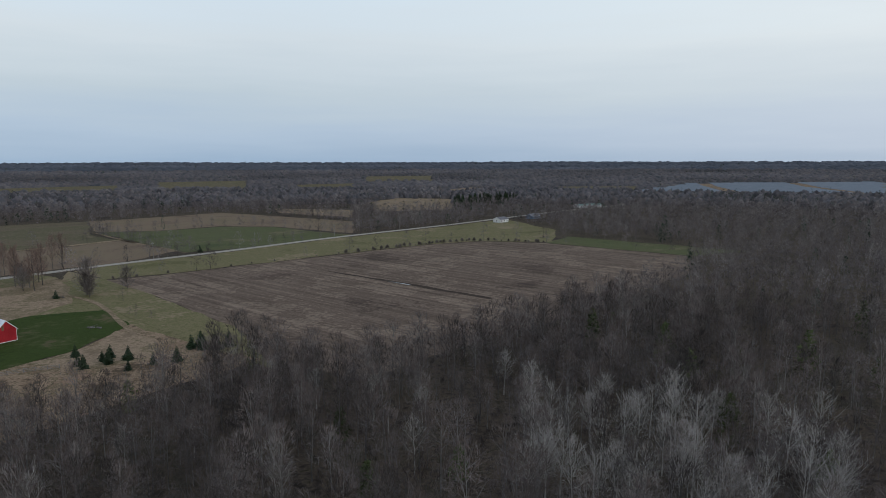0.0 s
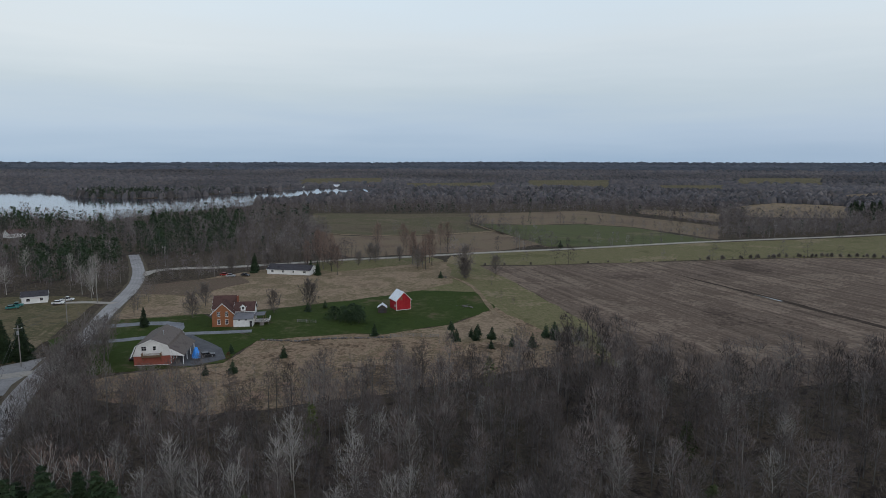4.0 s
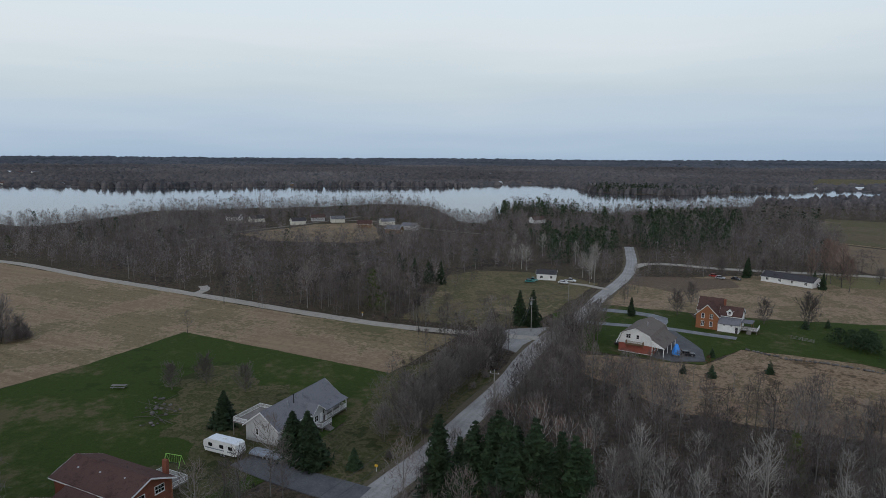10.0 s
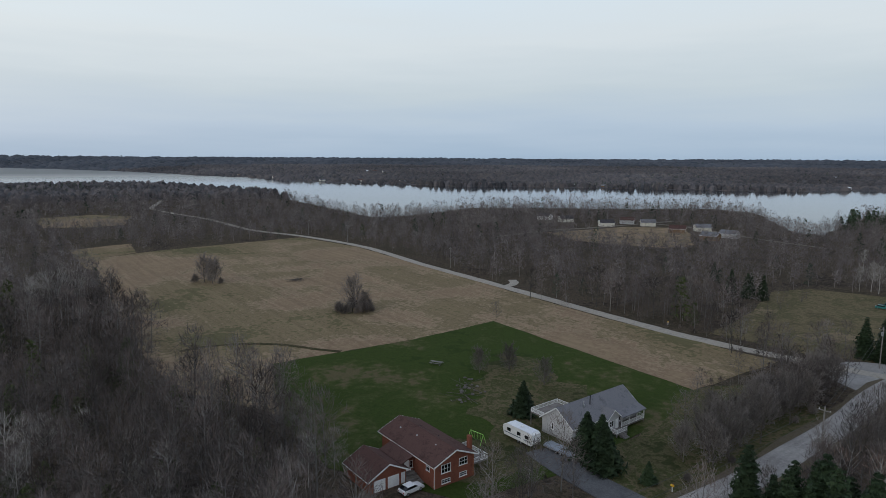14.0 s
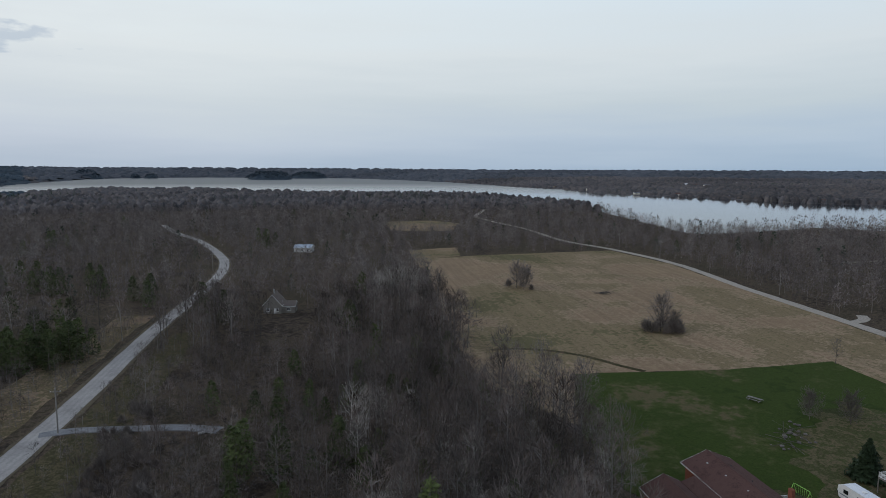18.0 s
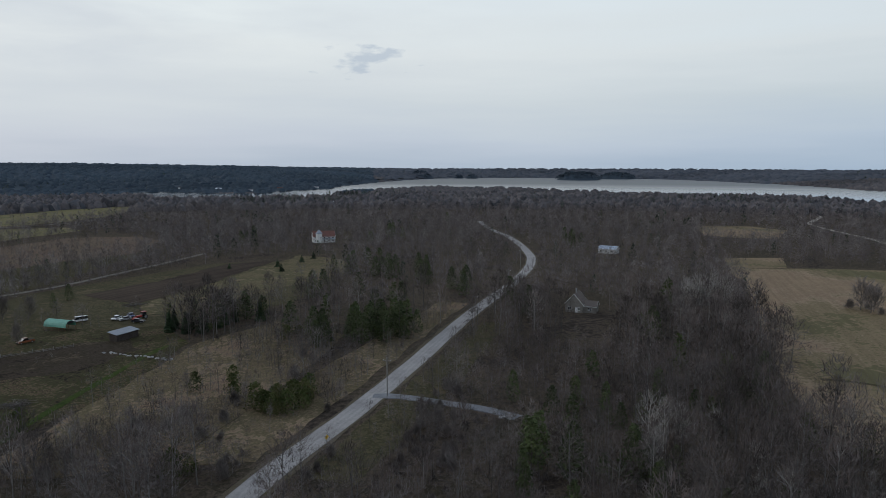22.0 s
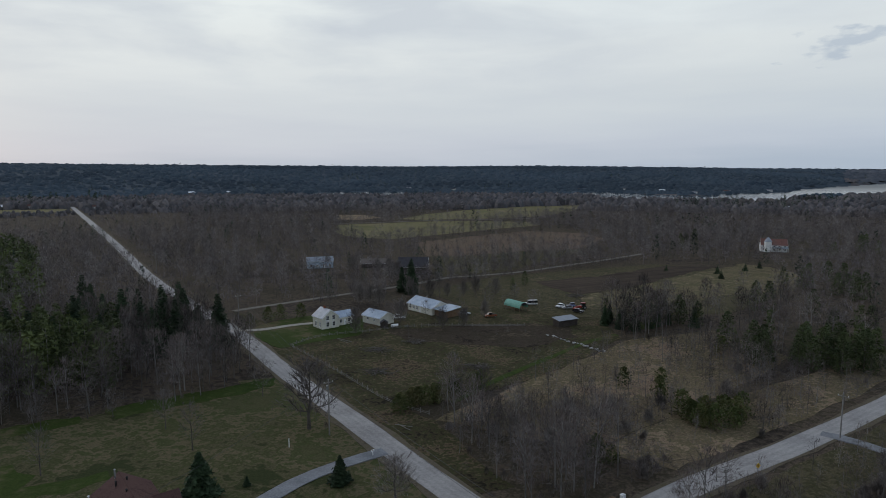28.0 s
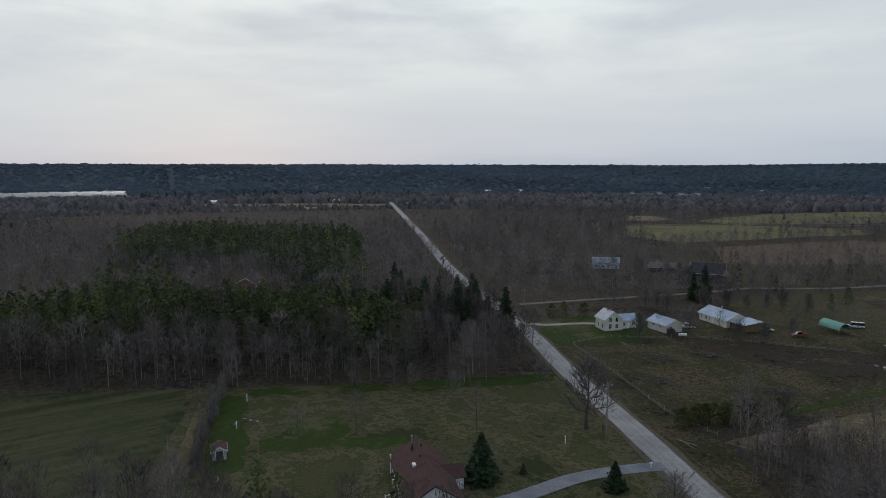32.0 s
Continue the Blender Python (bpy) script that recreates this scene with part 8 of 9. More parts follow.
hedge([(140, -335), (105, -345), (70, -322), (40, -335)], 6, 3, 71, 0.7, 1.0)
many(plant_round, [(96, -340), (82, -326), (88, -333), (112, -345), (66, -318)], 0.7, 0.95, 72)

# ---- vehicles ----
def wheel(parent, x, y, r=0.33, w=0.22):
    bm = bmesh.new()
    turn = Matrix.Translation((x, y, r)) @ Matrix.Rotation(radians(90), 4, "X")
    bmesh.ops.create_cone(bm, cap_ends=True, segments=14, radius1=r, radius2=r, depth=w, matrix=turn)
    t = part("wheel", bm, M_BLACK, parent)
    bm = bmesh.new()
    bmesh.ops.create_cone(bm, cap_ends=True, segments=10, radius1=r * 0.6, radius2=r * 0.6, depth=w + 0.02, matrix=turn)
    part("rim", bm, M_STEEL, t)


def car(x, y, heading, colour, label, length=4.5, kind="car", group=""):
    """A parked car, van or pickup: body, glasshouse, lamps, bumpers and wheels."""
    b = base(kind, x, y, math.cos(radians(heading)), math.sin(radians(heading)), label, kind, group, 0.42)
    L, W = length, 1.78
    m = CAR_PAINT[colour]
    side = [(-L / 2, 0.35), (L / 2, 0.35), (L / 2, 0.72), (L / 2 - 0.15, 0.88), (L / 2 - 1.2, 0.98), (-L / 2 + 0.1, 1.0), (-L / 2, 0.85)]
    part("body", extrude(bmesh.new(), side, -W / 2, W / 2, "y"), m, b)
    if kind == "pickup":
        roof, cab = [(L / 2 - 1.35, 0.98), (L / 2 - 1.9, 1.7), (L / 2 - 2.9, 1.72), (L / 2 - 3.1, 1.0)], (L / 2 - 3.1)
        part("bed", boxed(-L / 2 + 0.15, cab - 0.1, -W / 2 + 0.12, W / 2 - 0.12, 1.0, 1.06), M_BLACK, b)
    elif kind == "van":
        roof = [(L / 2 - 0.7, 0.95), (L / 2 - 1.3, 1.95), (-L / 2 + 0.15, 2.0), (-L / 2 + 0.05, 0.98)]
    else:
        roof = [(L / 2 - 1.25, 0.97), (L / 2 - 2.0, 1.45), (-L / 2 + 1.0, 1.46), (-L / 2 + 0.35, 1.0)]
    glass = part("glasshouse", extrude(bmesh.new(), roof, -W / 2 + 0.12, W / 2 - 0.12, "y"), M_GLASS, b, "dark car windows")
    top = max(p[1] for p in roof)
    xs = [p[0] for p in roof if p[1] > top - 0.1]
    part("roof", boxed(min(xs) - 0.1, max(xs) + 0.12, -W / 2 + 0.1, W / 2 - 0.1, top, top + 0.06), m, glass)
    for q in (-1, 1):
        part("headlight", boxed(L / 2 - 0.02, L / 2 + 0.03, q * 0.62 - 0.17, q * 0.62 + 0.17, 0.6, 0.76), M_TRIM, b)
        part("tail_light", boxed(-L / 2 - 0.03, -L / 2 + 0.02, q * 0.68 - 0.14, q * 0.68 + 0.14, 0.66, 0.86), CAR_PAINT["red"], b)
        for wx in (-L / 2 + 0.85, L / 2 - 0.85):
            wheel(b, wx, q * (W / 2 - 0.1))
    for wx in (-L / 2 - 0.06, L / 2):
        part("bumper", boxed(wx, wx + 0.06, -W / 2 + 0.1, W / 2 - 0.1, 0.38, 0.55), M_BLACK, b)
    return b


car(-146.2, 129.6, 55, "black", "dark parked car on the asphalt yard")
car(-254.5, 152, 40, "white", "white parked car beside the small white house", group="cars by the white house")
car(-257.5, 157.5, 48, "white", "white parked pickup beside the small white house", 5.2, "pickup", "cars by the white house")
car(-262, 138.5, 60, "teal", "teal parked car on the grass verge")
car(-265, 141.5, 50, "teal", "teal parked pickup beside the white house", 5.2, "pickup")
car(-101.5, -18.2, 140, "white", "white car parked before the garage")
car(-163, 118, 130, "black", "dark car parked beside the gambrel house")
car(58.4, -234.1, 20, "white", "white pickup truck parked in the farmyard", 5.4, "pickup")
car(34.2, -245.5, 150, "silver", "old pale car parked by the machine shed")
car(23.9, -243.2, 30, "rust", "rusty red pickup in the farmyard", 5.0, "pickup")
car(-3.0, -265.8, 60, "white", "white scrap car on rough grass", group="scrap cars behind the sheds")
car(-5.8, -263.2, 20, "silver", "pale scrap car on rough grass", group="scrap cars behind the sheds")
car(-8.2, -268.0, 100, "blue", "dark blue scrap car on rough grass", group="scrap cars behind the sheds")
car(-10.1, -257.0, 150, "black", "black scrap car on rough grass", group="scrap cars behind the sheds")
car(9.0, -268.5, 15, "white", "white van beside the green shelter", 5.2, "van")
car(-246, 232, 20, "red", "red car parked before the long house")
car(-241, 231, 30, "silver", "silver car parked before the long house")
car(-236, 236, 10, "black", "dark car parked before the long house")


def camper():
    b = base("camper_trailer", -124.2, 0.6, 0.70, 0.71, "white camper trailer beside the driveway", "trailer")
    prof = [(-4.0, 0.6), (3.6, 0.6), (4.0, 1.2), (3.9, 2.9), (3.4, 3.1), (-3.2, 3.1), (-4.3, 2.6), (-4.4, 1.7)]
    part("body", extrude(bmesh.new(), prof, -1.2, 1.2, "y"), M_WHITE, b)
    part("roof", boxed(-3.3, 3.4, -1.22, 1.22, 3.1, 3.16), M_METAL_W, b)
    for x in (-2.6, 0.2, 2.4):
        for q in (-1, 1):
            part("pane", boxed(x - 0.5, x + 0.5, q * 1.2 - 0.02, q * 1.2 + 0.02, 1.7, 2.4), M_GLASS, b)
    part("door", boxed(0.9, 1.6, -1.24, -1.19, 0.8, 2.6), M_TRIM, b)
    part("stripe", boxed(-3.9, 3.6, -1.215, -1.19, 1.2, 1.4), M_METAL_G, b)
    part("drawbar", boxed(-5.6, -4.2, -0.08, 0.08, 0.5, 0.62), M_BLACK, b)
    part("roof_vent", boxed(-0.3, 0.3, -0.3, 0.3, 3.16, 3.35), M_TRIM, b)
    for x in (0.0, 0.8):
        for q in (-1, 1):
            wheel(b, x, q * 1.05)
    for x in (-3.6, 3.4):
        part("jack", boxed(x - 0.05, x + 0.05, -0.05, 0.05, -0.1, 0.6), M_STEEL, b)


def covered_trailer():
    b = base("flat_trailer", -120.0, 8.4, 0.67, 0.74, "low trailer under a pale blue tarpaulin", "trailer")
    part("bed", boxed(-3.8, 3.8, -1.2, 1.2, 0.5, 0.62), M_TIMBER, b)
    part("tarpaulin", extrude(bmesh.new(), [(-1.3, 0.58), (1.3, 0.58), (1.25, 0.95), (0.4, 1.15), (-0.5, 1.1), (-1.25, 0.9)], -3.7, 3.7), M_METAL_G, b)
    for x in (-0.5, 0.5):
        for q in (-1, 1):
            wheel(b, x, q * 1.1)
    part("drawbar", boxed(3.8, 5.2, -0.07, 0.07, 0.5, 0.6), M_BLACK, b)


def tarped_boat():
    b = base("tarped_boat", -148.3, 127.6, -0.76, 0.65, "boat under a bright blue tarpaulin on a trailer", "boat")
    bm = bmesh.new()
    rows = []
    for k, (x, w, z0, z1) in enumerate([(-2.6, 1.1, 0.6, 1.6), (-1.2, 1.25, 0.5, 2.6), (0.2, 1.25, 0.5, 3.3), (1.6, 0.95, 0.6, 2.5), (3.0, 0.25, 0.9, 1.5)]):
        rows.append([bm.verts.new(p) for p in ((x, -w, z0), (x, -w * 0.95, z0 + 0.55), (x, -w * 0.3, z1 - 0.15), (x, 0, z1), (x, w * 0.3, z1 - 0.15), (x, w * 0.95, z0 + 0.55), (x, w, z0))])
    for r0, r1 in zip(rows, rows[1:]):
        for i in range(6):
            bm.faces.new((r0[i], r0[i + 1], r1[i + 1], r1[i]))
        bm.faces.new((r0[6], r0[0], r1[0], r1[6]))
    bm.faces.new(rows[0])
    bm.faces.new(rows[-1][::-1])
    part("tarpaulin", bm, M_BLUE_TARP, b)
    part("trailer_frame", boxed(-2.7, 4.2, -0.5, 0.5, 0.35, 0.5), M_STEEL, b)
    for q in (-1, 1):
        wheel(b, -0.6, q * 1.0, 0.3)


def tarp_shelter():
    b = base("tarp_shelter", 20, -261, -0.707, 0.707, "long green tarpaulin shelter on timber legs", "shelter")
    n = 10
    out = [(2.25 - 2.25 * math.cos(math.pi * k / n), 1.3 + 2.3 * math.sin(math.pi * k / n)) for k in range(n + 1)]
    inn = [(2.25 - 2.15 * math.cos(math.pi * k / n), 1.3 + 2.2 * math.sin(math.pi * k / n)) for k in range(n + 1)]
    part("cover", extrude(bmesh.new(), out + inn[::-1], 0, 9.8), M_GREEN_TARP, b)
    for x in (0.2, 3.3, 6.5, 9.5):
        for y in (0.05, 4.45):
            part("leg", boxed(x - 0.07, x + 0.07, y - 0.07, y + 0.07, -0.3, 1.4), M_TIMBER, b)
    for x in (0.2, 3.3, 6.5):
        bm = boxed(-0.05, 2.1, -0.03, 0.03, -0.05, 0.05)
        bm.transform(Matrix.Translation((x + 0.7, 0.02, 0.0)) @ Matrix.Rotation(radians(-35), 4, "Y"))
        part("brace", bm, M_TIMBER, b)
    for x in (0.0, 9.8):
        part("end_panel", extrude(bmesh.new(), inn[2:9], x - 0.02, x + 0.02), M_BLACK if x else M_GREEN_TARP, b)


def open_shed():
    b = base("open_shed", -0.3, -233.6, -0.78, -0.63, "low open-fronted shed with grey metal roof", "shed")
    part("back_wall", boxed(0, 8.6, -3.4, -3.25, -0.3, 2.2), M_BARNDARK, b)
    part("side_wall", boxed(0, 0.12, -3.25, 0, -0.3, 2.3), M_BARNDARK, b)
    part("side_wall", boxed(8.48, 8.6, -3.25, 0, -0.3, 2.3), M_BARNDARK, b)
    part("roof", extrude(bmesh.new(), [(-3.8, 2.25), (0.6, 2.95), (0.6, 3.07), (-3.8, 2.37)], -0.3, 8.9), M_METAL_G, b)
    for x in (0.2, 2.9, 5.7, 8.4):
        part("post", boxed(x - 0.08, x + 0.08, -0.16, 0, -0.3, 2.75), M_TIMBER, b)


def tractor():
    b = base("red_tractor", -11.8, -263.6, 0.9, 0.4, "red farm tractor with front loader", "tractor")
    part("bonnet", boxed(0.2, 2.2, -0.45, 0.45, 0.8, 1.5), CAR_PAINT["red"], b)
    part("cab", boxed(-1.3, 0.2, -0.7, 0.7, 0.9, 2.6), M_GLASS, b)
    part("cab_roof", boxed(-1.4, 0.3, -0.8, 0.8, 2.6, 2.75), CAR_PAINT["red"], b)
    part("loader", extrude(bmesh.new(), [(2.6, 0.2), (3.6, 0.15), (3.6, 0.3), (2.9, 1.0), (2.6, 1.0)], -1.0, 1.0, "y"), CAR_PAINT["red"], b)
    for q in (-1, 1):
        part("loader_arm", boxed(0.3, 2.8, q * 0.6 - 0.06, q * 0.6 + 0.06, 1.0, 1.18), CAR_PAINT["red"], b)
        wheel(b, -0.8, q * 0.9, 0.8, 0.42)
        wheel(b, 1.8, q * 0.8, 0.5, 0.3)


camper()
covered_trailer()
tarped_boat()
tarp_shelter()
open_shed()
tractor()


# ---- poles and wires ----
def utility_pole(x, y, h, ux, uy, transformer=False, arm=True):
    b = base("utility_pole", x, y, ux, uy, "grey wooden utility pole with crossarm" if arm else "plain grey wooden utility pole", "utility pole", "utility poles", 0.1)
    pipe(b, "pole", 0, 0, -0.4, h, 0.15, M_POLE, False)
    if arm:
        a = part("crossarm", boxed(-0.06, 0.06, -1.1, 1.1, h - 0.75, h - 0.6), M_POLE, b)
        for y2 in (-0.95, 0.95):
            part("insulator", boxed(-0.05, 0.05, y2 - 0.05, y2 + 0.05, h - 0.6, h - 0.42), M_TRIM, a)
    part("top_pin", boxed(-0.04, 0.04, -0.04, 0.04, h, h + 0.2), M_STEEL, b)
    if transformer:
        bm = bmesh.new()
        bmesh.ops.create_cone(bm, cap_ends=True, segments=12, radius1=0.3, radius2=0.3, depth=0.95, matrix=Matrix.Translation((0.45, 0, h - 1.9)))
        part("transformer", bm, M_STEEL, b)
    return (x, y, h + float(land(x, y)) + 0.1)


def wire(p, q, sag, r=0.028, label="thin dark overhead wire"):
    p, q = Vector(p), Vector(q)
    n = 12
    pts = [p.lerp(q, k / n) - Vector((0, 0, 4 * sag * (k / n) * (1 - k / n))) for k in range(n + 1)]
    d = (q - p).normalized()
    side = Vector((-d.y, d.x, 0)) * r
    v, f = [], []
    for c in pts:
        v += [c + side, c + Vector((0, 0, r * 1.6)), c - side]
    for k in range(n):
        for i in range(3):
            j = (i + 1) % 3
            f.append((3 * k + i, 3 * k + j, 3 * k + 3 + j, 3 * k + 3 + i))
    return tagged(mesh_object("overhead_wire", v, f, M_WIRE), label, "wire", "overhead wires")


MAIN_POLES = [utility_pole(x, y, h, 0.7, -0.72, tr) for x, y, h, tr in ((343, -448, 11, False), (220, -322, 11, False), (116, -218, 11, False), (47, -126, 12.6, True), (-12, -64, 12, False), (-66, -6, 12, False), (-121, 56, 12, False), (-184.5, 98.5, 12, True), (-220, 134, 10, False), (-243, 161, 12, False), (-300, 240, 11, False))]
SIDE_POLES = [utility_pole(x, y, h, 0.7, 0.71, tr) for x, y, h, tr in ((-61, -143, 10.2, False), (-121, -200, 10.5, False), (-167, -246, 10.5, False), (-214, -303, 10.5, False))]
for x, y, h in ((-423, -120, 11.6), (-453, -158, 11.6), (-330, -38, 11)):
    utility_pole(x, y, h, 0.7, 0.71, False)
EAST_POLES = [utility_pole(x, y, 10, 0.7, 0.72, False) for x, y in ((-150, 397), (-101, 452), (-51, 504), (0, 566), (58, 622), (120, 690))]
for run in (MAIN_POLES, SIDE_POLES, EAST_POLES):
    for p, q in zip(run, run[1:]):
        wire((p[0], p[1], p[2] - 0.0), (q[0], q[1], q[2] - 0.0), 0.9)
        wire((p[0], p[1], p[2] - 1.7), (q[0], q[1], q[2] - 1.7), 1.1)
wire(MAIN_POLES[3], (62, -84, 6.5), 1.0, label="thin service wire to the bungalow")
wire(MAIN_POLES[2], (79, -216, 5.4), 0.8, label="thin service wire to the farmhouse")
wire(MAIN_POLES[7], (-172, 160, 7), 1.0, label="thin service wire to the brick house")


# ---- signs, boxes and markers ----
def warning_sign(x, y, ux, uy):
    b = base("warning_sign", x, y, ux, uy, "yellow diamond warning sign on a steel post", "road sign", "", 0.2)
    part("post", boxed(-0.04, 0.04, -0.04, 0.04, -0.3, 2.3), M_STEEL, b)
    bm = boxed(-0.02, 0.02, -0.38, 0.38, -0.38, 0.38)
    bm.transform(Matrix.Translation((-0.06, 0, 2.0)) @ Matrix.Rotation(radians(45), 4, "X"))
    plate = part("plate", bm, M_YELLOW, b)
    part("mark", boxed(-0.09, -0.082, -0.05, 0.05, 1.75, 2.25), M_BLACK, plate, "black bar on the yellow plate")


def mailbox(x, y, ux, uy, colour=M_TRIM):
    b = base("mailbox", x, y, ux, uy, "roadside mailbox on a white post" if colour is M_TRIM else "yellow roadside marker box on a post", "mailbox", "", 0.2)
    part("post", boxed(-0.06, 0.06, -0.06, 0.06, -0.3, 1.1), M_TRIM, b)
    prof = [(-0.14, 1.1), (0.14, 1.1), (0.14, 1.32), (0.08, 1.42), (-0.08, 1.42), (-0.14, 1.32)]
    box_ob = part("box", extrude(bmesh.new(), prof, -0.3, 0.3), colour, b)
    part("flag", boxed(0.1, 0.14, 0.14, 0.16, 1.25, 1.55), CAR_PAINT["red"], box_ob)


warning_sign(-38.5, -122.3, 0.4, -0.9)
mailbox(34.9, -117.7, 0.7, 0.7)
mailbox(-114.6, 18.4, 0.7, 0.7)
mailbox(-107.9, 26.5, 0.7, 0.7, M_YELLOW)
mailbox(-224.5, 50.4, 0.7, -0.7, M_YELLOW)
for x, y in ((53.1, -118.7), (96.9, -65.8), (116.0, -84.1), (128.3, -96.4)):
    b = base("marker_post", x, y, 1, 0, "plain white marker post on the lawn", "post", "white marker posts", 0.2)
    part("shaft", boxed(-0.07, 0.07, -0.07, 0.07, -0.3, 1.9), M_TRIM, b)
    part("cap", boxed(-0.09, 0.09, -0.09, 0.09, 1.9, 1.95), M_TRIM, b)


# ---- rocks, fences, piles ----
def rock_mesh(seed):
    r = random.Random(seed)
    bm = bmesh.new()
    bmesh.ops.create_icosphere(bm, subdivisions=2, radius=0.5)
    for v in bm.verts:
        n = noise.noise(v.co * 1.7 + Vector((seed * 3.1, 0, 0)))
        v.co *= 1 + 0.35 * n
        v.co.z *= 0.62
    me = bpy.data.meshes.new("rock")
    bm.to_mesh(me)
    bm.free()
    return me


ROCKS = [rock_mesh(k) for k in range(5)]
ROCKS_DARK = [m.copy() for m in ROCKS]
for m in ROCKS:
    m.materials.append(M_STONE)
for m in ROCKS_DARK:
    m.materials.append(M_DARKROCK)


def rock(x, y, s, k, parent=None, dark=False, label="pale grey field boulder", group="pale boulders"):
    ob = new("rock" if parent else "boulder", (ROCKS_DARK if dark else ROCKS)[k % 5])
    z = float(land(x, y)) + 0.08
    ob.matrix_basis = Matrix.Translation((x, y, z + 0.22 * s)) @ Matrix.Rotation(k * 1.3, 4, "Z") @ Matrix.Diagonal((s * 1.2, s, s, 1))
    if parent:
        ob.parent = parent
        ob.matrix_parent_inverse = parent.matrix_basis.inverted()
    else:
        tagged(ob, label, "rock", group)
    return ob


r = random.Random(5)
for k in range(26):
    t = k / 25
    x, y = 1.5 + (-15.9 - 1.5) * t + r.uniform(-0.6, 0.6), -219.5 + 17.9 * t + r.uniform(-0.6, 0.6)
    rock(x, y, r.uniform(0.5, 1.2) * (0.7 + 0.5 * t), k)


def heap(name, x, y, w, d, n, size, label, dark=True, logs=0, seed=3):
    """A loose heap of stones and branches."""
    rr = random.Random(seed)
    b = base(name, x, y, 1, 0, label, "pile", "", 0.25)
    for k in range(n):
        rock(x + rr.gauss(0, w / 3), y + rr.gauss(0, d / 3), size * rr.uniform(0.5, 1.3), k, b, dark)
    for k in range(logs):
        a, ln = rr.uniform(0, 6.28), rr.uniform(0.8, 1.8) * max(w, d) / 3
        px, py, pz = rr.gauss(0, w / 4), rr.gauss(0, d / 4), rr.uniform(0, 0.7)
        s = Shape()
        s.limb((px - math.cos(a) * ln, py - math.sin(a) * ln, pz), (px + math.cos(a) * ln, py + math.sin(a) * ln, pz + rr.uniform(-0.3, 0.5)), 0.07, 0.03, 4)
        v, t, m = s.arrays()
        ob = mesh_object("branch", v, t, M_BARK, b)
    return b


heap("stone_heap", -152.3, -13, 13, 4, 26, 0.7, "low heap of dark stones and earth on the lawn", True, 10, 3)
heap("stone_heap", -80.2, -117.2, 3, 2.5, 14, 0.8, "heap of pale rocks beside the gravel drive", False, 3, 4)
for k, (x, y) in enumerate(((55, -191), (48.7, -169.4), (21.4, -178.9), (44.6, -202), (-10, -291), (-284, -105))):
    heap("brush_pile", x, y, 7, 3.5, 5, 0.4, "grey pile of cut brush on pasture", True, 34, 10 + k)
heap("stone_heap", -147, 281, 4, 3, 8, 0.6, "dark scrap heap in dry grass", True, 8, 21)
heap("stone_heap", 118, -88, 4, 3, 8, 0.6, "small heap of pale stones on the lawn", False, 4, 22)
heap("stump_heap", -108, 226.6, 4, 2, 7, 0.9, "old stumps and logs on the barn lawn", True, 8, 23)


def stone_wall(pts, seed, label):
    rr = random.Random(seed)
    b = base("stone_wall", pts[0][0], pts[0][1], 1, 0, label, "wall", "", 0.25)
    for k, (x, y) in enumerate(flowing(pts, 1.1)):
        rock(float(x) + rr.uniform(-0.3, 0.3), float(y) + rr.uniform(-0.3, 0.3), rr.uniform(0.6, 1.1), k, b, True)


stone_wall([(-145.5, 151.2), (-139, 153.5), (-133.3, 155.8), (-128.3, 161.6), (-120, 167), (-110, 173.4)], 6, "low dark dry-stone wall below the lawn")


def rail_fence(pts, label, rails=3, mat=M_POLE):
    b = base("rail_fence", pts[0][0], pts[0][1], 1, 0, label, "fence", "", 0.25)
    line = flowing(pts, 2.6)
    o = Vector((pts[0][0], pts[0][1]))
    for k, c in enumerate(line):
        x, y = c[0] - o.x, c[1] - o.y
        part("post", boxed(x - 0.07, x + 0.07, y - 0.07, y + 0.07, -0.3, 1.25), mat, b)
        if k + 1 < len(line):
            e = line[k + 1]
            for z in [0.3 + 0.38 * j for j in range(rails)]:
                s = Shape()
                s.limb((x, y, z), (e[0] - o.x, e[1] - o.y, z + 0.03), 0.05, 0.05, 4)
                v, t, m = s.arrays()
                ob = mesh_object("rail", v, t, mat, b)


rail_fence([(-150.4, 174.9), (-144, 177.3)], "short grey split-rail fence on the lawn")
rail_fence([(-110, 173.4), (-104, 178), (-96, 181)], "grey split-rail fence in dry grass")
rail_fence([(28, -141), (40, -148), (58, -166), (84, -191)], "sagging grey pasture fence beside the road", 2)
rail_fence([(84, -191), (78, -204), (66, -212), (52, -222), (36, -226), (10, -231)], "weathered grey paddock fence", 2)


def bench(x, y, ux, uy):
    b = base("picnic_table", x, y, ux, uy, "weathered grey picnic table on the lawn", "table", "", 0.4)
    part("tabletop", boxed(-1.8, 1.8, -0.45, 0.45, 0.7, 0.76), M_POLE, b)
    for q in (-1, 1):
        part("seat", boxed(-1.8, 1.8, q * 0.85 - 0.16, q * 0.85 + 0.16, 0.42, 0.47), M_POLE, b)
        part("leg", extrude(bmesh.new(), [(-0.9, 0), (-0.78, 0), (0.5, 0.7), (0.38, 0.7)], q * 1.3 - 0.05, q * 1.3 + 0.05), M_POLE, b)
        part("leg", extrude(bmesh.new(), [(0.9, 0), (0.78, 0), (-0.5, 0.7), (-0.38, 0.7)], q * 1.3 + 0.06, q * 1.3 + 0.16), M_POLE, b)


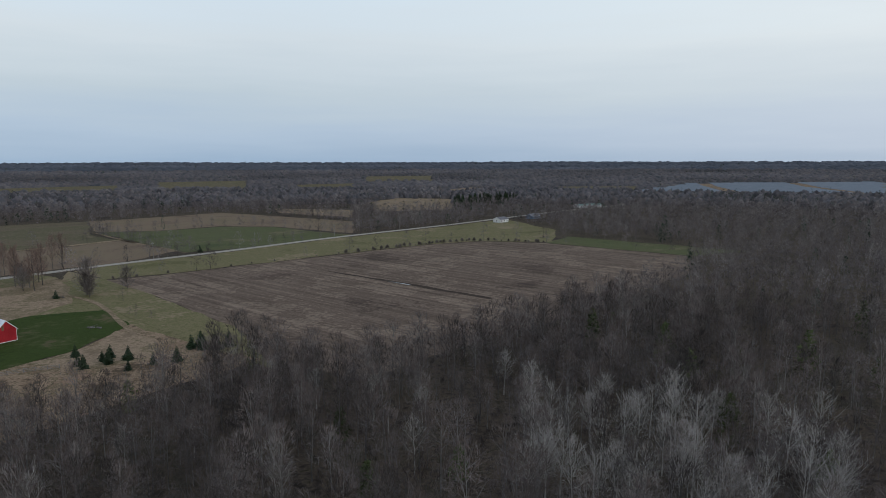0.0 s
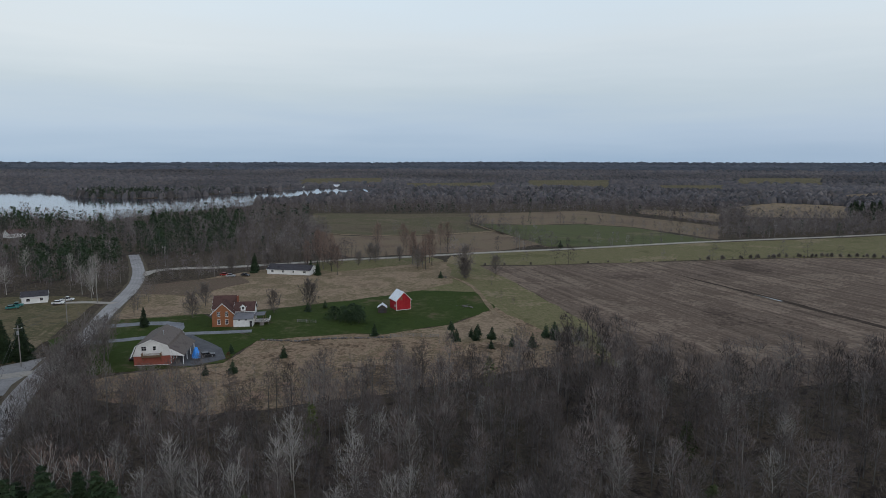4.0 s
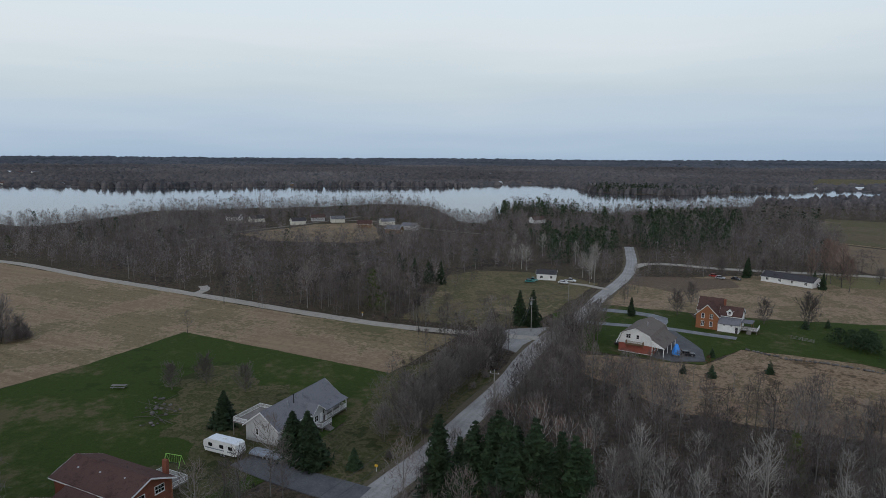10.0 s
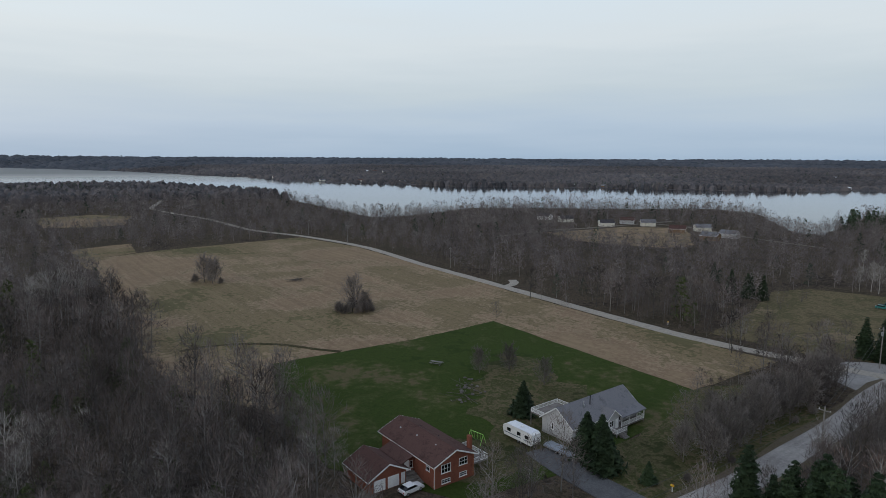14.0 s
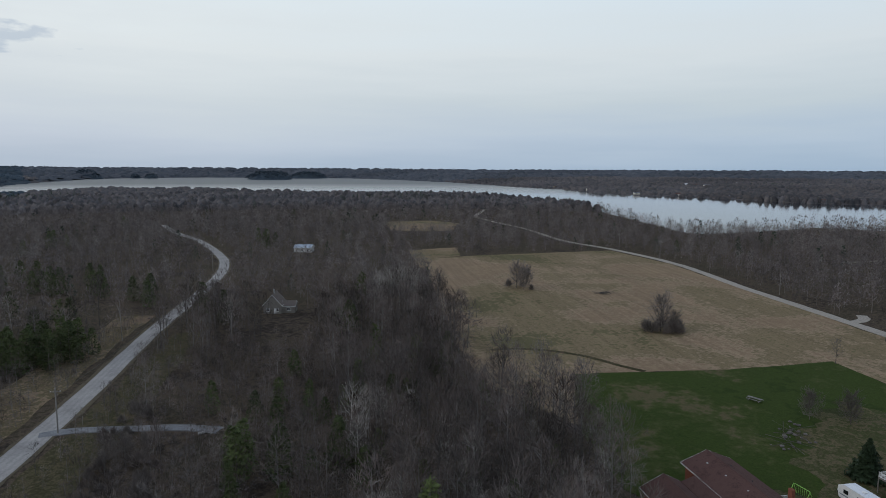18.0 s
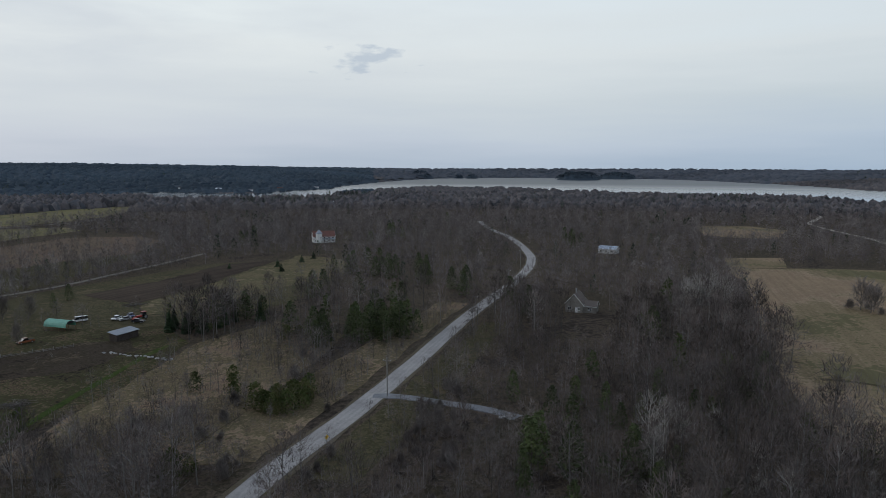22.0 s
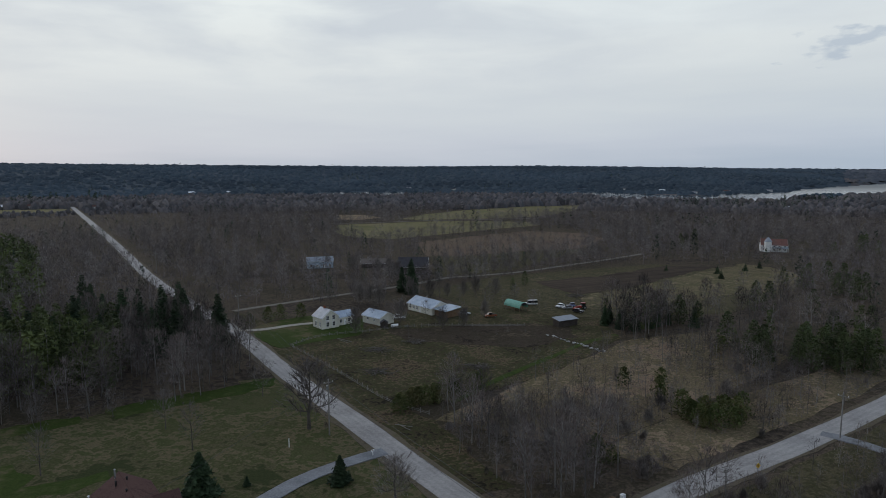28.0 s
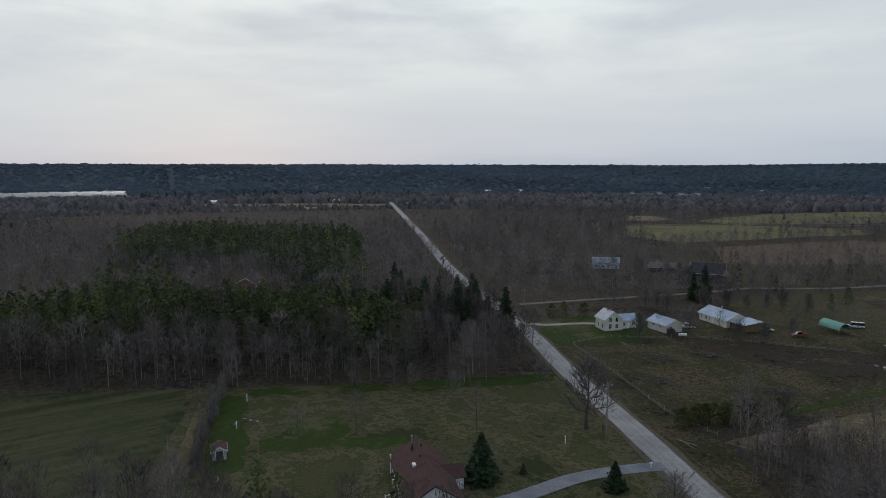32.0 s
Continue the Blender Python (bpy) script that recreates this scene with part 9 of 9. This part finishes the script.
def swing_set(x, y, ux, uy):
    b = base("swing_set", x, y, ux, uy, "lime green swing frame on the lawn", "swing", "", 0.4)

    def bar(p, q, rr=0.06, name="bar"):
        s = Shape()
        s.limb(p, q, rr, rr, 6)
        v, t, m = s.arrays()
        return mesh_object(name, v, t, M_LIME, b)
    for e in (-1.7, 1.7):
        bar((e, -0.9, 0), (e, 0, 2.1), name="leg")
        bar((e, 0.9, 0), (e, 0, 2.1), name="leg")
    bar((-1.7, 0, 2.1), (1.7, 0, 2.1), name="top_bar")
    for e in (-0.8, 0.0, 0.8):
        for q in (-0.2, 0.2):
            bar((e + q, 0, 2.1), (e + q, 0, 0.5), 0.015, "chain")
        part("seat", boxed(e - 0.25, e + 0.25, -0.12, 0.12, 0.46, 0.5), M_BLACK, b)


bench(-170.5, -23.4, 0.3, 0.95)
swing_set(-122.5, -8.5, 0.6, 0.8)
b = base("propane_tank", 56.5, -220.7, 0.8, 0.5, "white horizontal propane tank beside the garage", "tank")
bm = bmesh.new()
bmesh.ops.create_cone(bm, cap_ends=True, segments=14, radius1=0.5, radius2=0.5, depth=2.6, matrix=Matrix.Translation((0, 0, 0.8)) @ Matrix.Rotation(radians(90), 4, "Y"))
part("tank", bm, M_TRIM, b)
for x in (-0.8, 0.8):
    part("foot", boxed(x - 0.08, x + 0.08, -0.35, 0.35, -0.1, 0.4), M_CONCRETE, b)
for k, (x, y, s) in enumerate(((68, -198.6, 1.0), (32, -132.6, 0.8))):
    b = base("crossed_poles", x, y, 1, 0, "two fallen grey poles crossed on the ground", "poles", "", 0.2)
    for q in (-1, 1):
        sh = Shape()
        sh.limb((-2.2 * s, -q * 1.0, 0.0), (2.2 * s, q * 1.2, 1.6 * s if q > 0 else 0.4), 0.09, 0.07, 5)
        v, t, m = sh.arrays()
        mesh_object("pole", v, t, M_POLE, b)
b = base("utility_cabinet", -12.6, -108.0, 0.7, 0.7, "white roadside utility cabinet", "cabinet")
part("body", boxed(-0.4, 0.4, -0.3, 0.3, -0.2, 1.2), M_TRIM, b)
part("lid", boxed(-0.45, 0.45, -0.35, 0.35, 1.2, 1.28), M_TRIM, b)
b = base("pallet_stack", -10.8, -107.0, 0.6, 0.8, "stack of brown wooden pallets by the roadside", "pallets")
for k in range(4):
    pal = part("pallet", boxed(-0.6, 0.6, -0.5, 0.5, 0.25 * k + 0.02, 0.25 * k + 0.06), M_TIMBER, b)
    for j in range(5):
        part("slat", boxed(-0.6, 0.6, -0.5 + 0.22 * j, -0.38 + 0.22 * j, 0.25 * k + 0.18, 0.25 * k + 0.22), M_TIMBER, pal)
    for j in (-0.55, 0, 0.45):
        part("block", boxed(j, j + 0.1, -0.5, 0.5, 0.25 * k + 0.06, 0.25 * k + 0.18), M_TIMBER, pal)
